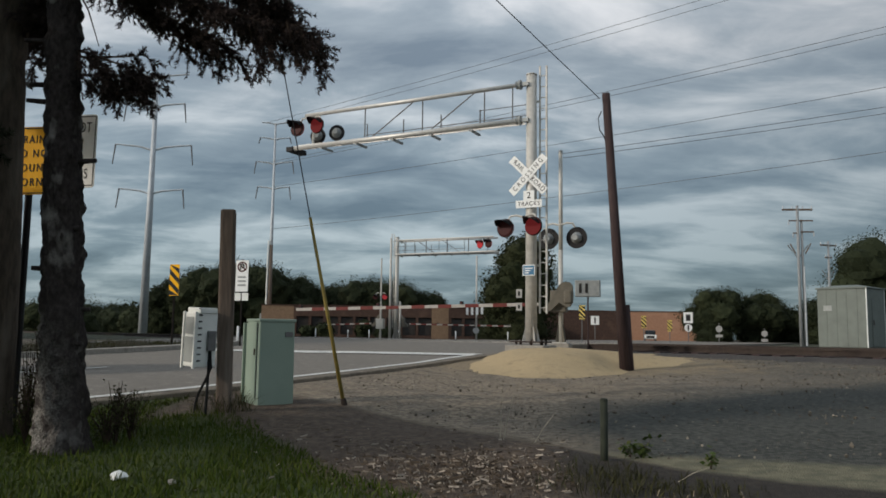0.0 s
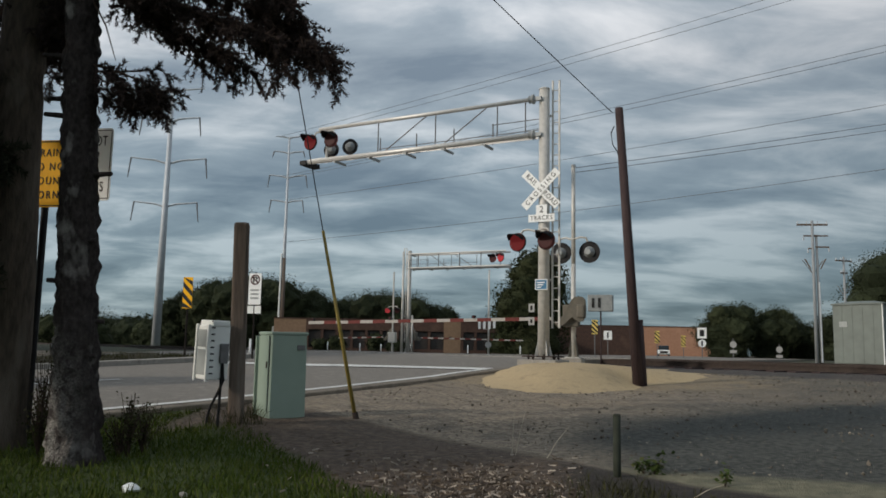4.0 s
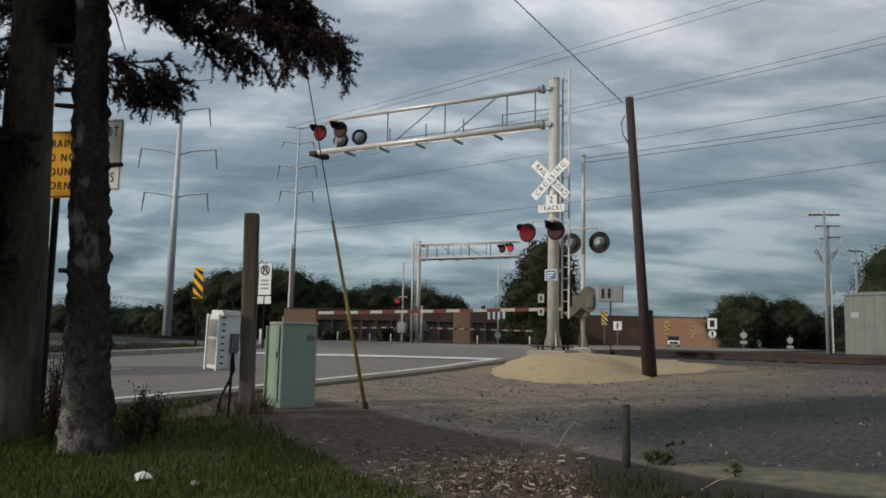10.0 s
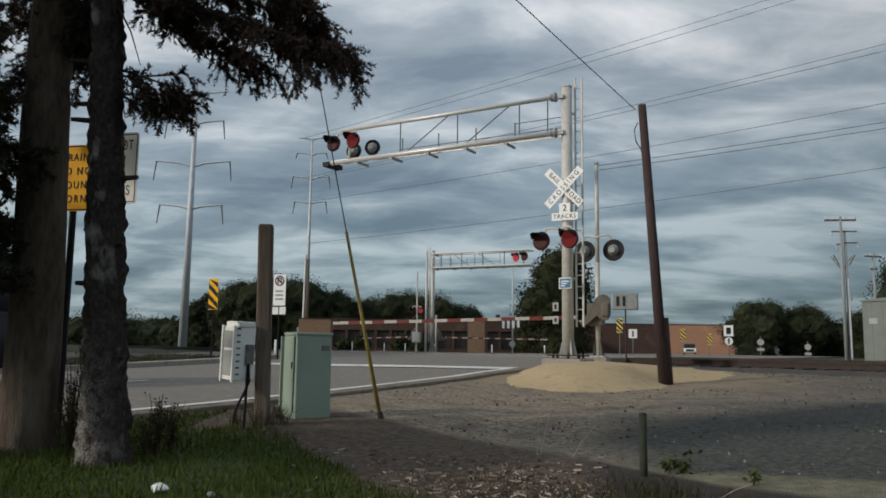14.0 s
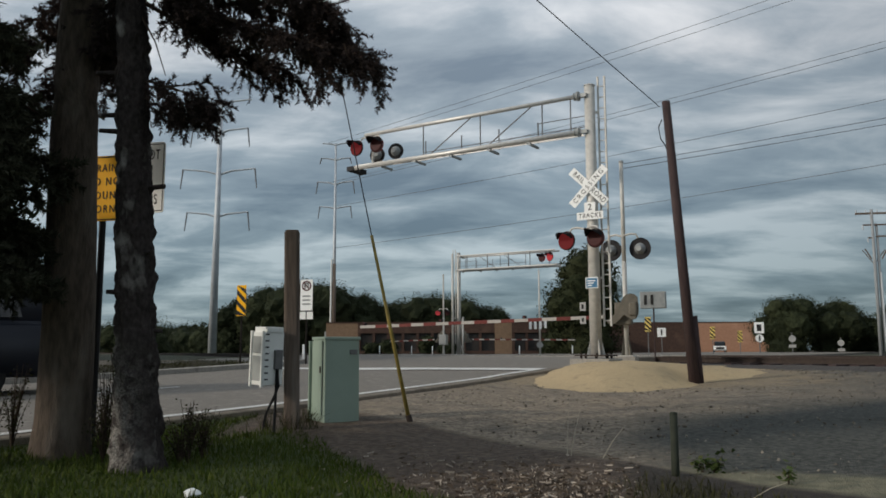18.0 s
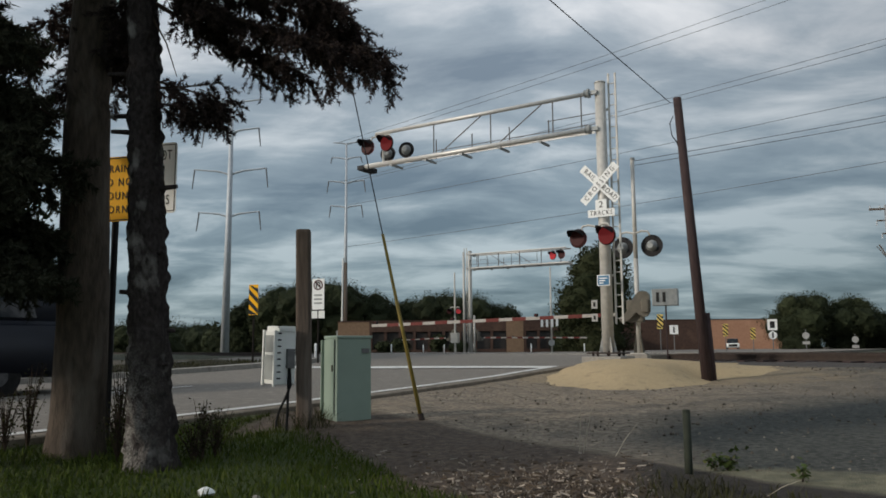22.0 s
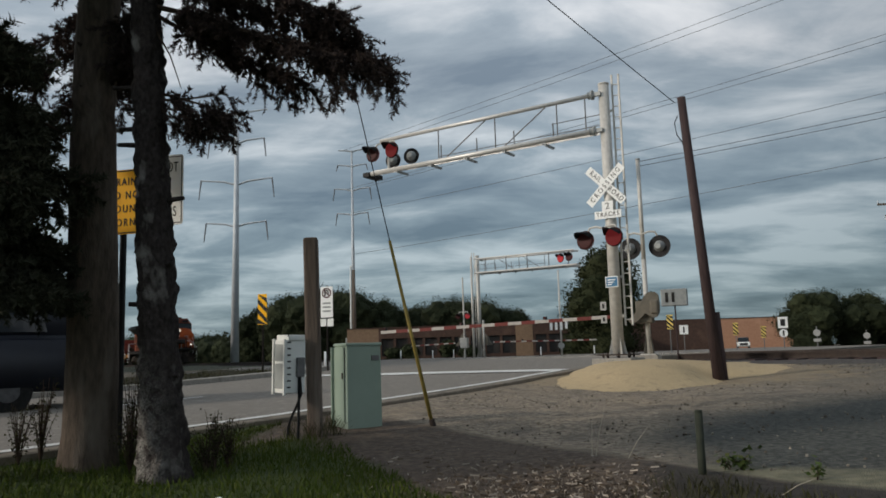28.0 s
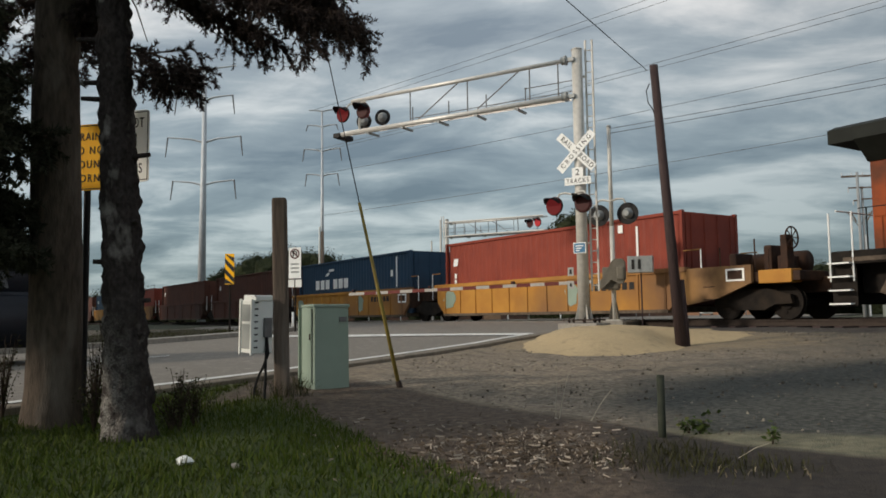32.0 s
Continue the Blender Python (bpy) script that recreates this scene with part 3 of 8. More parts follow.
# ---------------------------------------------------------------- ground
def build_ground():
    def axis(lo, hi, fine_lo, fine_hi, step):
        vals = list(np.arange(fine_lo, fine_hi, step))
        v, g = fine_lo, step
        while v > lo:
            g *= 1.35
            v -= g
            vals.insert(0, v)
        v, g = fine_hi, step
        while v < hi:
            vals.append(v)
            g *= 1.35
            v += g
        return vals + [hi]
    xs, ys = axis(-2600, 2600, -14, 18, 0.30), axis(-300, 3600, -2, 32, 0.30)
    verts, faces = [], []
    for y in ys:
        for x in xs:
            near = -14 < x < 18 and -2 < y < 32
            z = ground_z(x, y) + ((smooth_noise(x, y, 0.7) * 0.035 + smooth_noise(x, y, 2.6, 7) * 0.010) if near else 0)
            verts.append((x, y, z))
    w = len(xs)
    for j in range(len(ys) - 1):
        for i in range(w - 1):
            faces.append((j * w + i, j * w + i + 1, (j + 1) * w + i + 1, (j + 1) * w + i))
    m = bpy.data.materials.new("lawn, soil and gravel")
    m.use_nodes = True
    nt = m.node_tree
    N, L = nt.nodes.new, nt.links.new
    b = nt.nodes["Principled BSDF"]
    b.inputs["Roughness"].default_value = 0.95
    tc, sep = N("ShaderNodeTexCoord"), N("ShaderNodeSeparateXYZ")
    L(tc.outputs["Object"], sep.inputs[0])

    def nz(scale, detail=6):
        n = N("ShaderNodeTexNoise")
        n.inputs["Scale"].default_value, n.inputs["Detail"].default_value = scale, detail
        L(tc.outputs["Object"], n.inputs["Vector"])
        return n.outputs["Fac"]

    def ramp(v, p0, c0, p1, c1):
        r = N("ShaderNodeValToRGB")
        r.color_ramp.elements[0].position, r.color_ramp.elements[0].color = p0, (*c0, 1)
        r.color_ramp.elements[1].position, r.color_ramp.elements[1].color = p1, (*c1, 1)
        L(v, r.inputs[0])
        return r.outputs[0]

    def math_(op, a, b_):
        n = N("ShaderNodeMath")
        n.operation = op
        for k, v in enumerate((a, b_)):
            if isinstance(v, (int, float)):
                n.inputs[k].default_value = v
            else:
                L(v, n.inputs[k])
        return n.outputs[0]

    def mix(f, a, b_):
        n = N("ShaderNodeMix")
        n.data_type = "RGBA"
        L(f, n.inputs[0])
        L(a, n.inputs[6])
        L(b_, n.inputs[7])
        return n.outputs[2]
    grav = ramp(nz(15, 10), 0.38, (0.130, 0.104, 0.076), 0.64, (0.345, 0.282, 0.205))
    dust = ramp(nz(9, 10), 0.37, (0.165, 0.131, 0.093), 0.66, (0.325, 0.262, 0.185))
    soil = ramp(nz(13, 10), 0.38, (0.060, 0.042, 0.030), 0.75, (0.155, 0.115, 0.080))
    lawn = ramp(nz(5), 0.3, (0.030, 0.051, 0.010), 0.75, (0.062, 0.082, 0.018))
    pale = ramp(nz(9, 10), 0.35, (0.120, 0.115, 0.074), 0.68, (0.215, 0.20, 0.13))
    pf = math_("MULTIPLY", math_("SUBTRACT", nz(0.45, 6), 0.47), 6.0)
    pf.node.use_clamp = True
    gravel = mix(pf, grav, dust)
    # weathered patches and fine grit
    damp = ramp(nz(12, 10), 0.36, (0.070, 0.058, 0.046), 0.66, (0.185, 0.152, 0.116))
    df = math_("MULTIPLY", math_("SUBTRACT", nz(1.9, 10), 0.50), 5.0)
    df.node.use_clamp = True
    gravel = mix(df, gravel, damp)
    pebble = ramp(nz(75, 3), 0.55, (0.14, 0.12, 0.10), 0.62, (0.46, 0.41, 0.34))
    gf = math_("MULTIPLY", math_("SUBTRACT", nz(75, 3), 0.61), 9.0)
    gf.node.use_clamp = True
    gravel = mix(gf, gravel, pebble)
    X, Y = sep.outputs["X"], sep.outputs["Y"]
    wob = math_("MULTIPLY", math_("SUBTRACT", nz(0.6, 8), 0.5), 3.2)
    # soil strip between lawn and gravel
    edge1 = math_("ADD", math_("ADD", Y, math_("MULTIPLY", X, 1.15)), math_("MULTIPLY", wob, 0.10))
    f_soil = math_("MULTIPLY", math_("SUBTRACT", 8.75, edge1), 3.0)
    # dark bank before a pale strip
    f_bank = math_("MULTIPLY", math_("SUBTRACT", 8.72, edge1), 6.0)
    f_bank2 = math_("MULTIPLY", math_("SUBTRACT", 7.74, math_("ADD", math_("ADD", Y, math_("MULTIPLY", X, 0.63)), math_("MULTIPLY", wob, 0.12))), 6.0)
    f_bank.node.use_clamp = f_bank2.node.use_clamp = True
    f_bank = math_("MAXIMUM", f_bank, f_bank2)
    f_right = math_("MULTIPLY", math_("SUBTRACT", X, 0.75), 2.5)
    f_right.node.use_clamp = True
    line3 = math_("ADD", math_("ADD", Y, math_("MULTIPLY", X, 0.3)), math_("MULTIPLY", wob, 0.10))
    f_pale = math_("MULTIPLY", math_("SUBTRACT", 7.72, line3), 4.0)
    f_pale_right = math_("MULTIPLY", math_("SUBTRACT", X, 1.0), 2.0)
    f_pale_right.node.use_clamp = True
    edge2 = math_("ADD", math_("ADD", Y, math_("MULTIPLY", X, 1.6)), math_("MULTIPLY", wob, 0.5))
    f_lawn = math_("MULTIPLY", math_("SUBTRACT", 5.35, edge2), 1.3)
    beside = math_("ADD", math_("ADD", math_("MULTIPLY", X, -0.883), math_("MULTIPLY", Y, 0.47)), -8.168)  # metres left of the road edge
    f_bare = math_("MULTIPLY", math_("ADD", math_("ADD", beside, math_("MULTIPLY", wob, 0.25)), 1.75), 2.2)
    f_east = math_("MULTIPLY", math_("ADD", X, 3.55), 2.0)
    f_bare.node.use_clamp = f_east.node.use_clamp = True
    f_keep = math_("SUBTRACT", 1.0, math_("MULTIPLY", f_bare, f_east))
    far = math_("MULTIPLY", math_("SUBTRACT", Y, 34.0), 0.2)
    for v in (f_soil, f_lawn, far, f_bank, f_pale):
        v.node.use_clamp = True
    # dark olive gravel on the right; the shadow band there is painted into it
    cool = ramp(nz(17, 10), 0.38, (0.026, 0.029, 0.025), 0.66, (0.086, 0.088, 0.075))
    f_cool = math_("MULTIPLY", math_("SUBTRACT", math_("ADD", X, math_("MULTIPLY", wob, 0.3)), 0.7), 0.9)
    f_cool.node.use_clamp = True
    f_shade_band = math_("MULTIPLY", math_("SUBTRACT", 9.2, math_("ADD", math_("ADD", Y, math_("MULTIPLY", X, -0.75)), math_("MULTIPLY", wob, 0.45))), 0.7)
    f_shade_band.node.use_clamp = True
    f_dark_right = math_("MULTIPLY", math_("SUBTRACT", math_("ADD", X, wob), 2.6), 0.22)
    f_dark_right.node.use_clamp = True
    f_near = math_("MAXIMUM", math_("MULTIPLY", f_shade_band, f_cool), math_("MULTIPLY", f_dark_right, 0.6))
    across = math_("ADD", math_("MULTIPLY", X, 0.7957), math_("MULTIPLY", Y, 0.6057))
    ballast = ramp(nz(26, 6), 0.3, (0.028, 0.024, 0.022), 0.72, (0.10, 0.088, 0.078))
    f_bal = math_("MULTIPLY", math_("SUBTRACT", math_("ADD", across, math_("MULTIPLY", wob, 0.15)), 17.0), 2.0)
    f_bal.node.use_clamp = True
    dark = ramp(nz(13, 8), 0.3, (0.016, 0.013, 0.010), 0.75, (0.045, 0.035, 0.027))
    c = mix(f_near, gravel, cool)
    # grit washed out round the mound
    rx, ry = math_("MULTIPLY", math_("SUBTRACT", X, 2.9), 0.225), math_("MULTIPLY", math_("SUBTRACT", Y, 18.2), 0.285)
    ring = math_("SQRT", math_("ADD", math_("MULTIPLY", rx, rx), math_("MULTIPLY", ry, ry)), 0.0)
    f_grit = math_("MULTIPLY", math_("SUBTRACT", 1.02, math_("ADD", ring, math_("MULTIPLY", math_("SUBTRACT", nz(2.2, 10), 0.5), 1.3))), 3.0)
    f_grit.node.use_clamp = True
    grit = ramp(nz(24, 8), 0.35, (0.25, 0.19, 0.105), 0.7, (0.42, 0.32, 0.19))
    c = mix(math_("MULTIPLY", f_grit, 0.5), c, grit)
    c = mix(f_bal, c, ballast)
    c = mix(math_("MULTIPLY", f_pale, f_pale_right), c, pale)
    c = mix(f_soil, c, soil)
    c = mix(math_("MULTIPLY", f_bank, f_right), c, dark)
    c = mix(math_("MULTIPLY", f_lawn, f_keep), c, lawn)
    verge = ramp(nz(3), 0.3, (0.030, 0.038, 0.018), 0.75, (0.060, 0.060, 0.034))
    c = mix(far, c, verge)
    L(c, b.inputs["Base Color"])
    bp = N("ShaderNodeBump")
    bp.inputs["Strength"].default_value, bp.inputs["Distance"].default_value = 0.9, 0.04
    L(nz(45, 10), bp.inputs["Height"])
    L(bp.outputs[0], b.inputs["Normal"])
    ob = from_arrays("ground", verts, faces, m, smooth=True)
    tagged(ob, "sloping lawn, bare soil and grey gravel beside the railway", "ground", kind="structure")


def strip(name, pts, width, lift, material, thick=0.0):
    """A painted band along road points (a, b)."""
    bm = B()
    vs = []
    p = [Vector(road_xy(*q)) for q in pts]
    for i, q in enumerate(p):
        d = (p[min(i + 1, len(p) - 1)] - p[max(i - 1, 0)]).normalized()
        s = Vector((-d.y, d.x)) * width / 2
        vs.append([bm.verts.new((*(q + k * s), road_z(*(q + k * s)) + lift)) for k in (-1, 1)])
    for u, v in zip(vs, vs[1:]):
        bm.faces.new((u[0], u[1], v[1], v[0]))
    bmesh.ops.recalc_face_normals(bm, faces=bm.faces)
    return part(name, bm, material)


def build_road():
    bm = B()
    grid = {}
    avals = [-120, -60, -40] + list(np.arange(-30, 40, 1.0)) + [40, 60, 90, 140, 260]
    bvals = [-0.25, 0.0] + list(np.arange(1, 22.1, 1.0)) + [22.4]
    for i, a in enumerate(avals):
        for j, b in enumerate(bvals):
            x, y = road_xy(a, b)
            grid[i, j] = bm.verts.new((x, y, road_z(x, y)))
    for i in range(len(avals) - 1):
        for j in range(len(bvals) - 1):
            bm.faces.new((grid[i, j], grid[i + 1, j], grid[i + 1, j + 1], grid[i, j + 1]))
    edge = [e for e in bm.edges if e.is_boundary]
    r = bmesh.ops.extrude_edge_only(bm, edges=edge)
    for v in r["geom"]:
        if isinstance(v, bmesh.types.BMVert):
            v.co.z -= 0.16
    bmesh.ops.recalc_face_normals(bm, faces=bm.faces)
    road = part("road", bm, M["asphalt"])
    tagged(road, "worn grey asphalt road rising to the level crossing", "road", kind="structure")
    for nm, pts, w, lab in (
        ("stop_line", [(0.15, b) for b in np.arange(0.1, 9.5, 0.5)], 0.72, "white painted stop line before the gates"),
        ("edge_line", [(a, 0.12) for a in np.arange(-40, 0.3, 0.5)], 0.19, "white painted line along the road edge"),
    ):
        tagged(strip(nm, pts, w, 0.018, M["paint"]), lab, "road marking", kind="structure")
    # pale concrete kerb along the right edge
    bm = B()
    rows = []
    for a in np.arange(-40, 9.1, 0.7):
        row = []
        for b, dz in ((-0.26, -0.2), (-0.26, -0.005), (-0.22, 0.012), (-0.02, 0.012)):
            x, y = road_xy(a, b)
            row.append(bm.verts.new((x, y, road_z(x, y) + dz)))
        rows.append(row)
    for u, v in zip(rows, rows[1:]):
        for k in range(3):
            bm.faces.new((u[k], u[k + 1], v[k + 1], v[k]))
    bmesh.ops.recalc_face_normals(bm, faces=bm.faces)
    tagged(part("kerb", bm, M["kerbdirt"]), "dirt-stained concrete kerb along the road edge", "kerb", kind="structure")
    for k in range(4):
        a = -9.0 - 9 * k
        tagged(strip("lane_line", [(a, 4.8), (a + 2.6, 4.8)], 0.12, 0.018, M["paint"]), "white dashed lane line on asphalt", "road marking", "lane dashes", "structure")


def build_island():
    """Kerbed median, with grass inside."""
    bm = B()
    pts = [(-60, 9.7), (1.2, 9.7), (3.2, 10.1), (3.6, 10.7), (3.2, 11.3), (1.2, 11.6), (-60, 11.6)]
    lo, hi = [], []
    dense = []
    for (a0, b0), (a1, b1) in zip(pts, pts[1:] + pts[:1]):
        n = max(1, int(abs(a1 - a0) / 3))
        dense += [(a0 + (a1 - a0) * k / n, b0 + (b1 - b0) * k / n) for k in range(n)]
    for a, b in dense:
        x, y = road_xy(a, b)
        lo.append(bm.verts.new((x, y, road_z(x, y) - 0.05)))
        hi.append(bm.verts.new((x, y, road_z(x, y) + 0.13)))
    for i in range(len(dense)):
        j = (i + 1) % len(dense)
        bm.faces.new((lo[i], lo[j], hi[j], hi[i]))
    bm.faces.new(hi)
    bmesh.ops.recalc_face_normals(bm, faces=bm.faces)
    tagged(part("median_kerb", bm, M["concrete"]), "raised concrete median between the carriageways", "kerb", kind="structure")


def build_median_bed():
    """Uneven bed of dark soil and rough grass inside the median kerb."""
    avals, bvals = np.arange(-30, 1.4, 0.3), np.linspace(9.95, 11.4, 9)
    verts, faces = [], []
    for a in avals:
        for b in bvals:
            x, y = road_xy(a, b)
            rise = math.sin(math.pi * (b - 9.95) / 1.45) * min(1.0, (1.4 - a) / 2.5)
            verts.append((x, y, road_z(x, y) + 0.12 + rise * (0.15 + 0.10 * smooth_noise(x, y, 0.8, 3) + 0.05 * smooth_noise(x, y, 3.1, 8))))
    w = len(bvals)
    for i in range(len(avals) - 1):
        faces += [(i * w + j, (i + 1) * w + j, (i + 1) * w + j + 1, i * w + j + 1) for j in range(w - 1)]
    tagged(from_arrays("median_bed", verts, faces, M["bed"], smooth=True), "bed of dark soil and rough grass on the median", "ground", kind="structure")
    rng = np.random.default_rng(77)
    V, F = [], []
    for k in range(9000):
        a, b = rng.uniform(-20, 1.0), rng.uniform(10.0, 11.35)
        x, y = road_xy(a, b)
        z = road_z(x, y) + 0.12 + 0.12 * math.sin(math.pi * (b - 9.95) / 1.45) * min(1.0, (1.4 - a) / 2.5)
        h, q = 0.05 + 0.12 * rng.random() ** 2, rng.random() * 6.28
        u, v = 0.010 * math.cos(q), 0.010 * math.sin(q)
        i = len(V)
        V += [(x - u, y - v, z), (x + u, y + v, z), (x + 0.05 * rng.normal(), y + 0.05 * rng.normal(), z + h)]
        F.append((i, i + 1, i + 2))
    tagged(from_arrays("grass", V, F, M["rank"]), "rough dark grass on the median", "grass", kind="stuff")


def build_tracks():
    for k, c in enumerate(TRACKS):
        t = thing("railway_track", Matrix(), "steel rails on dark wooden ties in ballast", "railway track", "parallel tracks", "structure")
        for side in (-0.72, 0.72):
            bm = B()
            for w, z0, z1 in ((0.075, -0.045, 0.0), (0.02, -0.14, -0.045), (0.14, -0.165, -0.14)):
                vs = []
                for s in (-420.0, -150.0, -60.0, 0.0, 60.0, 220.0):
                    vs.append([bm.verts.new((*track_xy(s, c + side + q * w / 2), z)) for q, z in ((-1, z0), (1, z0), (1, z1), (-1, z1))])
                for u, v in zip(vs, vs[1:]):
                    for q in range(4):
                        bm.faces.new((u[q], u[(q + 1) % 4], v[(q + 1) % 4], v[q]))
            bmesh.ops.recalc_face_normals(bm, faces=bm.faces)
            part("rail", bm, M["steel"], t)
        tie = None
        for q in range(150):
            s = -66.0 + q * 0.6
            x, y = track_xy(s, c)
            rel = Vector((x, y)) - CORNER
            if -1 < rel.dot(ROAD_LEFT) < 23:
                continue
            if tie is None:
                bm = B()
                box(bm, -1.3, 1.3, -0.115, 0.115, -0.14, 0.0, 0.01)
                tie = part("tie", bm, M["creosote"], t)
            else:
                tie = new("tie", tie.data)
                tie.parent = t
            tie.matrix_basis = pose(x, y, -0.165, 0, 0, math.degrees(math.atan2(TRACK_N.y, TRACK_N.x)) + smooth_noise(x, y, 3) * 2)
    # crossing surface between and beside the rails
    for c in TRACKS:
        for lo, hi in ((-1.45, -0.80), (-0.64, 0.64), (0.80, 1.45)):
            bm = B()
            vs = []
            for b in (0.0, 22.0):
                row = []
                for nn in (c + lo, c + hi):
                    # where the road's edge line meets this distance across the rails
                    base = CORNER + ROAD_LEFT * b
                    a = (nn - base.dot(TRACK_N)) / ROAD_DIR.dot(TRACK_N)
                    p = base + ROAD_DIR * a
                    row.append((p.x, p.y))
                vs.append(row)
            q = [vs[0][0], vs[0][1], vs[1][1], vs[1][0]]
            top = [bm.verts.new((*p, -0.004)) for p in q]
            bot = [bm.verts.new((*p, -0.2)) for p in q]
            bm.faces.new(top)
            for i in range(4):
                bm.faces.new((top[i], bot[i], bot[(i + 1) % 4], top[(i + 1) % 4]))
            bmesh.ops.recalc_face_normals(bm, faces=bm.faces)
            tagged(part("crossing_panel", bm, M["concrete"]), "concrete crossing panel set between the rails", "crossing panel", "crossing panels", "structure")


def build_mound():
    """Tan grit heaped round the footing of the signal mast: steep towards the lawn, drawn out to the east."""
    cx, cy = 2.7, 18.7
    toe = [(6.8, 21.6), (5.4, 22.4), (3.2, 22.7), (1.7, 21.6), (1.0, 19.6), (0.75, 18.1), (0.45, 16.2), (0.9, 14.5), (2.3, 13.9), (3.0, 14.9), (3.75, 16.35), (5.2, 17.1), (6.5, 19.2)]
    polar = sorted((math.atan2(y - cy, x - cx), math.hypot(x - cx, y - cy)) for x, y in toe)
    ang, rad = [p[0] for p in polar], [p[1] for p in polar]
    verts, faces = [], []
    rings, seg = 26, 96
    for i in range(rings + 1):
        f = i / rings
        for k in range(seg):
            a = -math.pi + 2 * math.pi * k / seg
            r = float(np.mean([np.interp(a + da, ang, rad, period=2 * math.pi) for da in (-0.14, -0.07, 0.0, 0.07, 0.14)]))
            x, y = cx + math.cos(a) * f * r, cy + math.sin(a) * f * r
            r *= 1 + 0.05 * smooth_noise(x, y, 1.4, 5)
            x, y = cx + math.cos(a) * f * r, cy + math.sin(a) * f * r
            top = -0.075 - 0.055 * max(0.0, x - 3.1) + 0.03 * smooth_noise(x, y, 1.2) + 0.012 * smooth_noise(x, y, 5)
            g = max(0.0, (f - 0.42) / 0.58)
            g = g * g * (3 - 2 * g) * 0.6 + g * 0.4
            z = top * (1 - g) + (ground_z(x, y) - 0.02) * g
            verts.append((x, y, z))
    for i in range(rings):
        for k in range(seg):
            faces.append((i * seg + k, (i + 1) * seg + k, (i + 1) * seg + (k + 1) % seg, i * seg + (k + 1) % seg))
    ob = from_arrays("grit_mound", verts, faces, M["sand"], smooth=True)
    tagged(ob, "low mound of tan limestone grit round the signal footing", "mound", kind="structure")


build_ground()
build_road()
build_island()
build_median_bed()
build_tracks()
build_mound()


# ---------------------------------------------------------------- crossing signals
GLOWS = []  # lamps that flash: (glow part, phase, rest depth)


def flasher(parent, m, phase=None, r=0.25, lit="lens_on", name="flashing_lamp"):
    """Round signal lamp, front towards -y: housing, background, lens, hood; phase L or R makes its glow part work."""
    bm = B()
    disc(bm, (0, 0.09, 0), (0, 1, 0), min(r * 0.62, 0.16), min(r * 0.30, 0.08), 0.15, 20)
    lamp = part(name, bm, M["lampback"], parent, "grey cast lamp housing", smooth=False)
    lamp.matrix_basis = m
    bm = B()
    disc(bm, (0, 0, 0), (0, 1, 0), r, r, 0.018, 28)
    part("background", bm, M["black"], lamp, "round black background disc")
    bm = B()
    disc(bm, (0, -0.025, 0), (0, 1, 0), r * 0.78, r * 0.95, 0.03, 24)
    part("lens", bm, M["lens_off"], lamp, "dark red ribbed glass lens")
    bm = B()
    pts = []
    for k in range(13):
        a = math.radians(22 + 136 * k / 12)
        pts.append((math.cos(a) * r * 0.93, math.sin(a) * r * 0.93))
    rows = []
    for x, z in pts:
        depth = 0.10 + 0.32 * max(0.0, z / r - 0.30) / 0.6
        rows.append([bm.verts.new((x, 0.0, z)), bm.verts.new((x * 0.96, -depth, z * 0.96 - 0.05))])
    for a, b in zip(rows, rows[1:]):
        bm.faces.new((a[0], b[0], b[1], a[1]))
    bmesh.ops.solidify(bm, geom=bm.faces[:], thickness=0.008)
    part("hood", bm, M["black"], lamp, "black sheet metal visor")
    if phase:
        bm = B()
        disc(bm, (0, 0, 0), (0, 1, 0), r * 0.90, r * 0.92, 0.008, 24)
        g = part("glow", bm, M[lit], lamp, "lit red signal light")
        GLOWS.append((g, phase))
    return lamp


def lamp_pair(parent, m, phases, gap=0.76, lit="lens_on", r=0.25, arm=True):
    """Two lamps on a curved cross arm, fronts towards -y of m."""
    for sx, ph in zip((-1, 1), phases):
        flasher(parent, m @ pose(sx * gap / 2, -0.10, 0), ph, r, lit)
    if arm:
        bm = B()
        tube(bm, [(-gap / 2, 0.05, r * 0.9), (-gap / 2 + 0.05, 0.08, r + 0.08), (-gap * 0.25, 0.1, r + 0.10), (0, 0.12, r + 0.04), (gap * 0.25, 0.1, r + 0.10), (gap / 2 - 0.05, 0.08, r + 0.08), (gap / 2, 0.05, r * 0.9)], 0.028, 8)
        ob = part("cross_arm", bm, M["galv"], parent)
        ob.matrix_basis = m


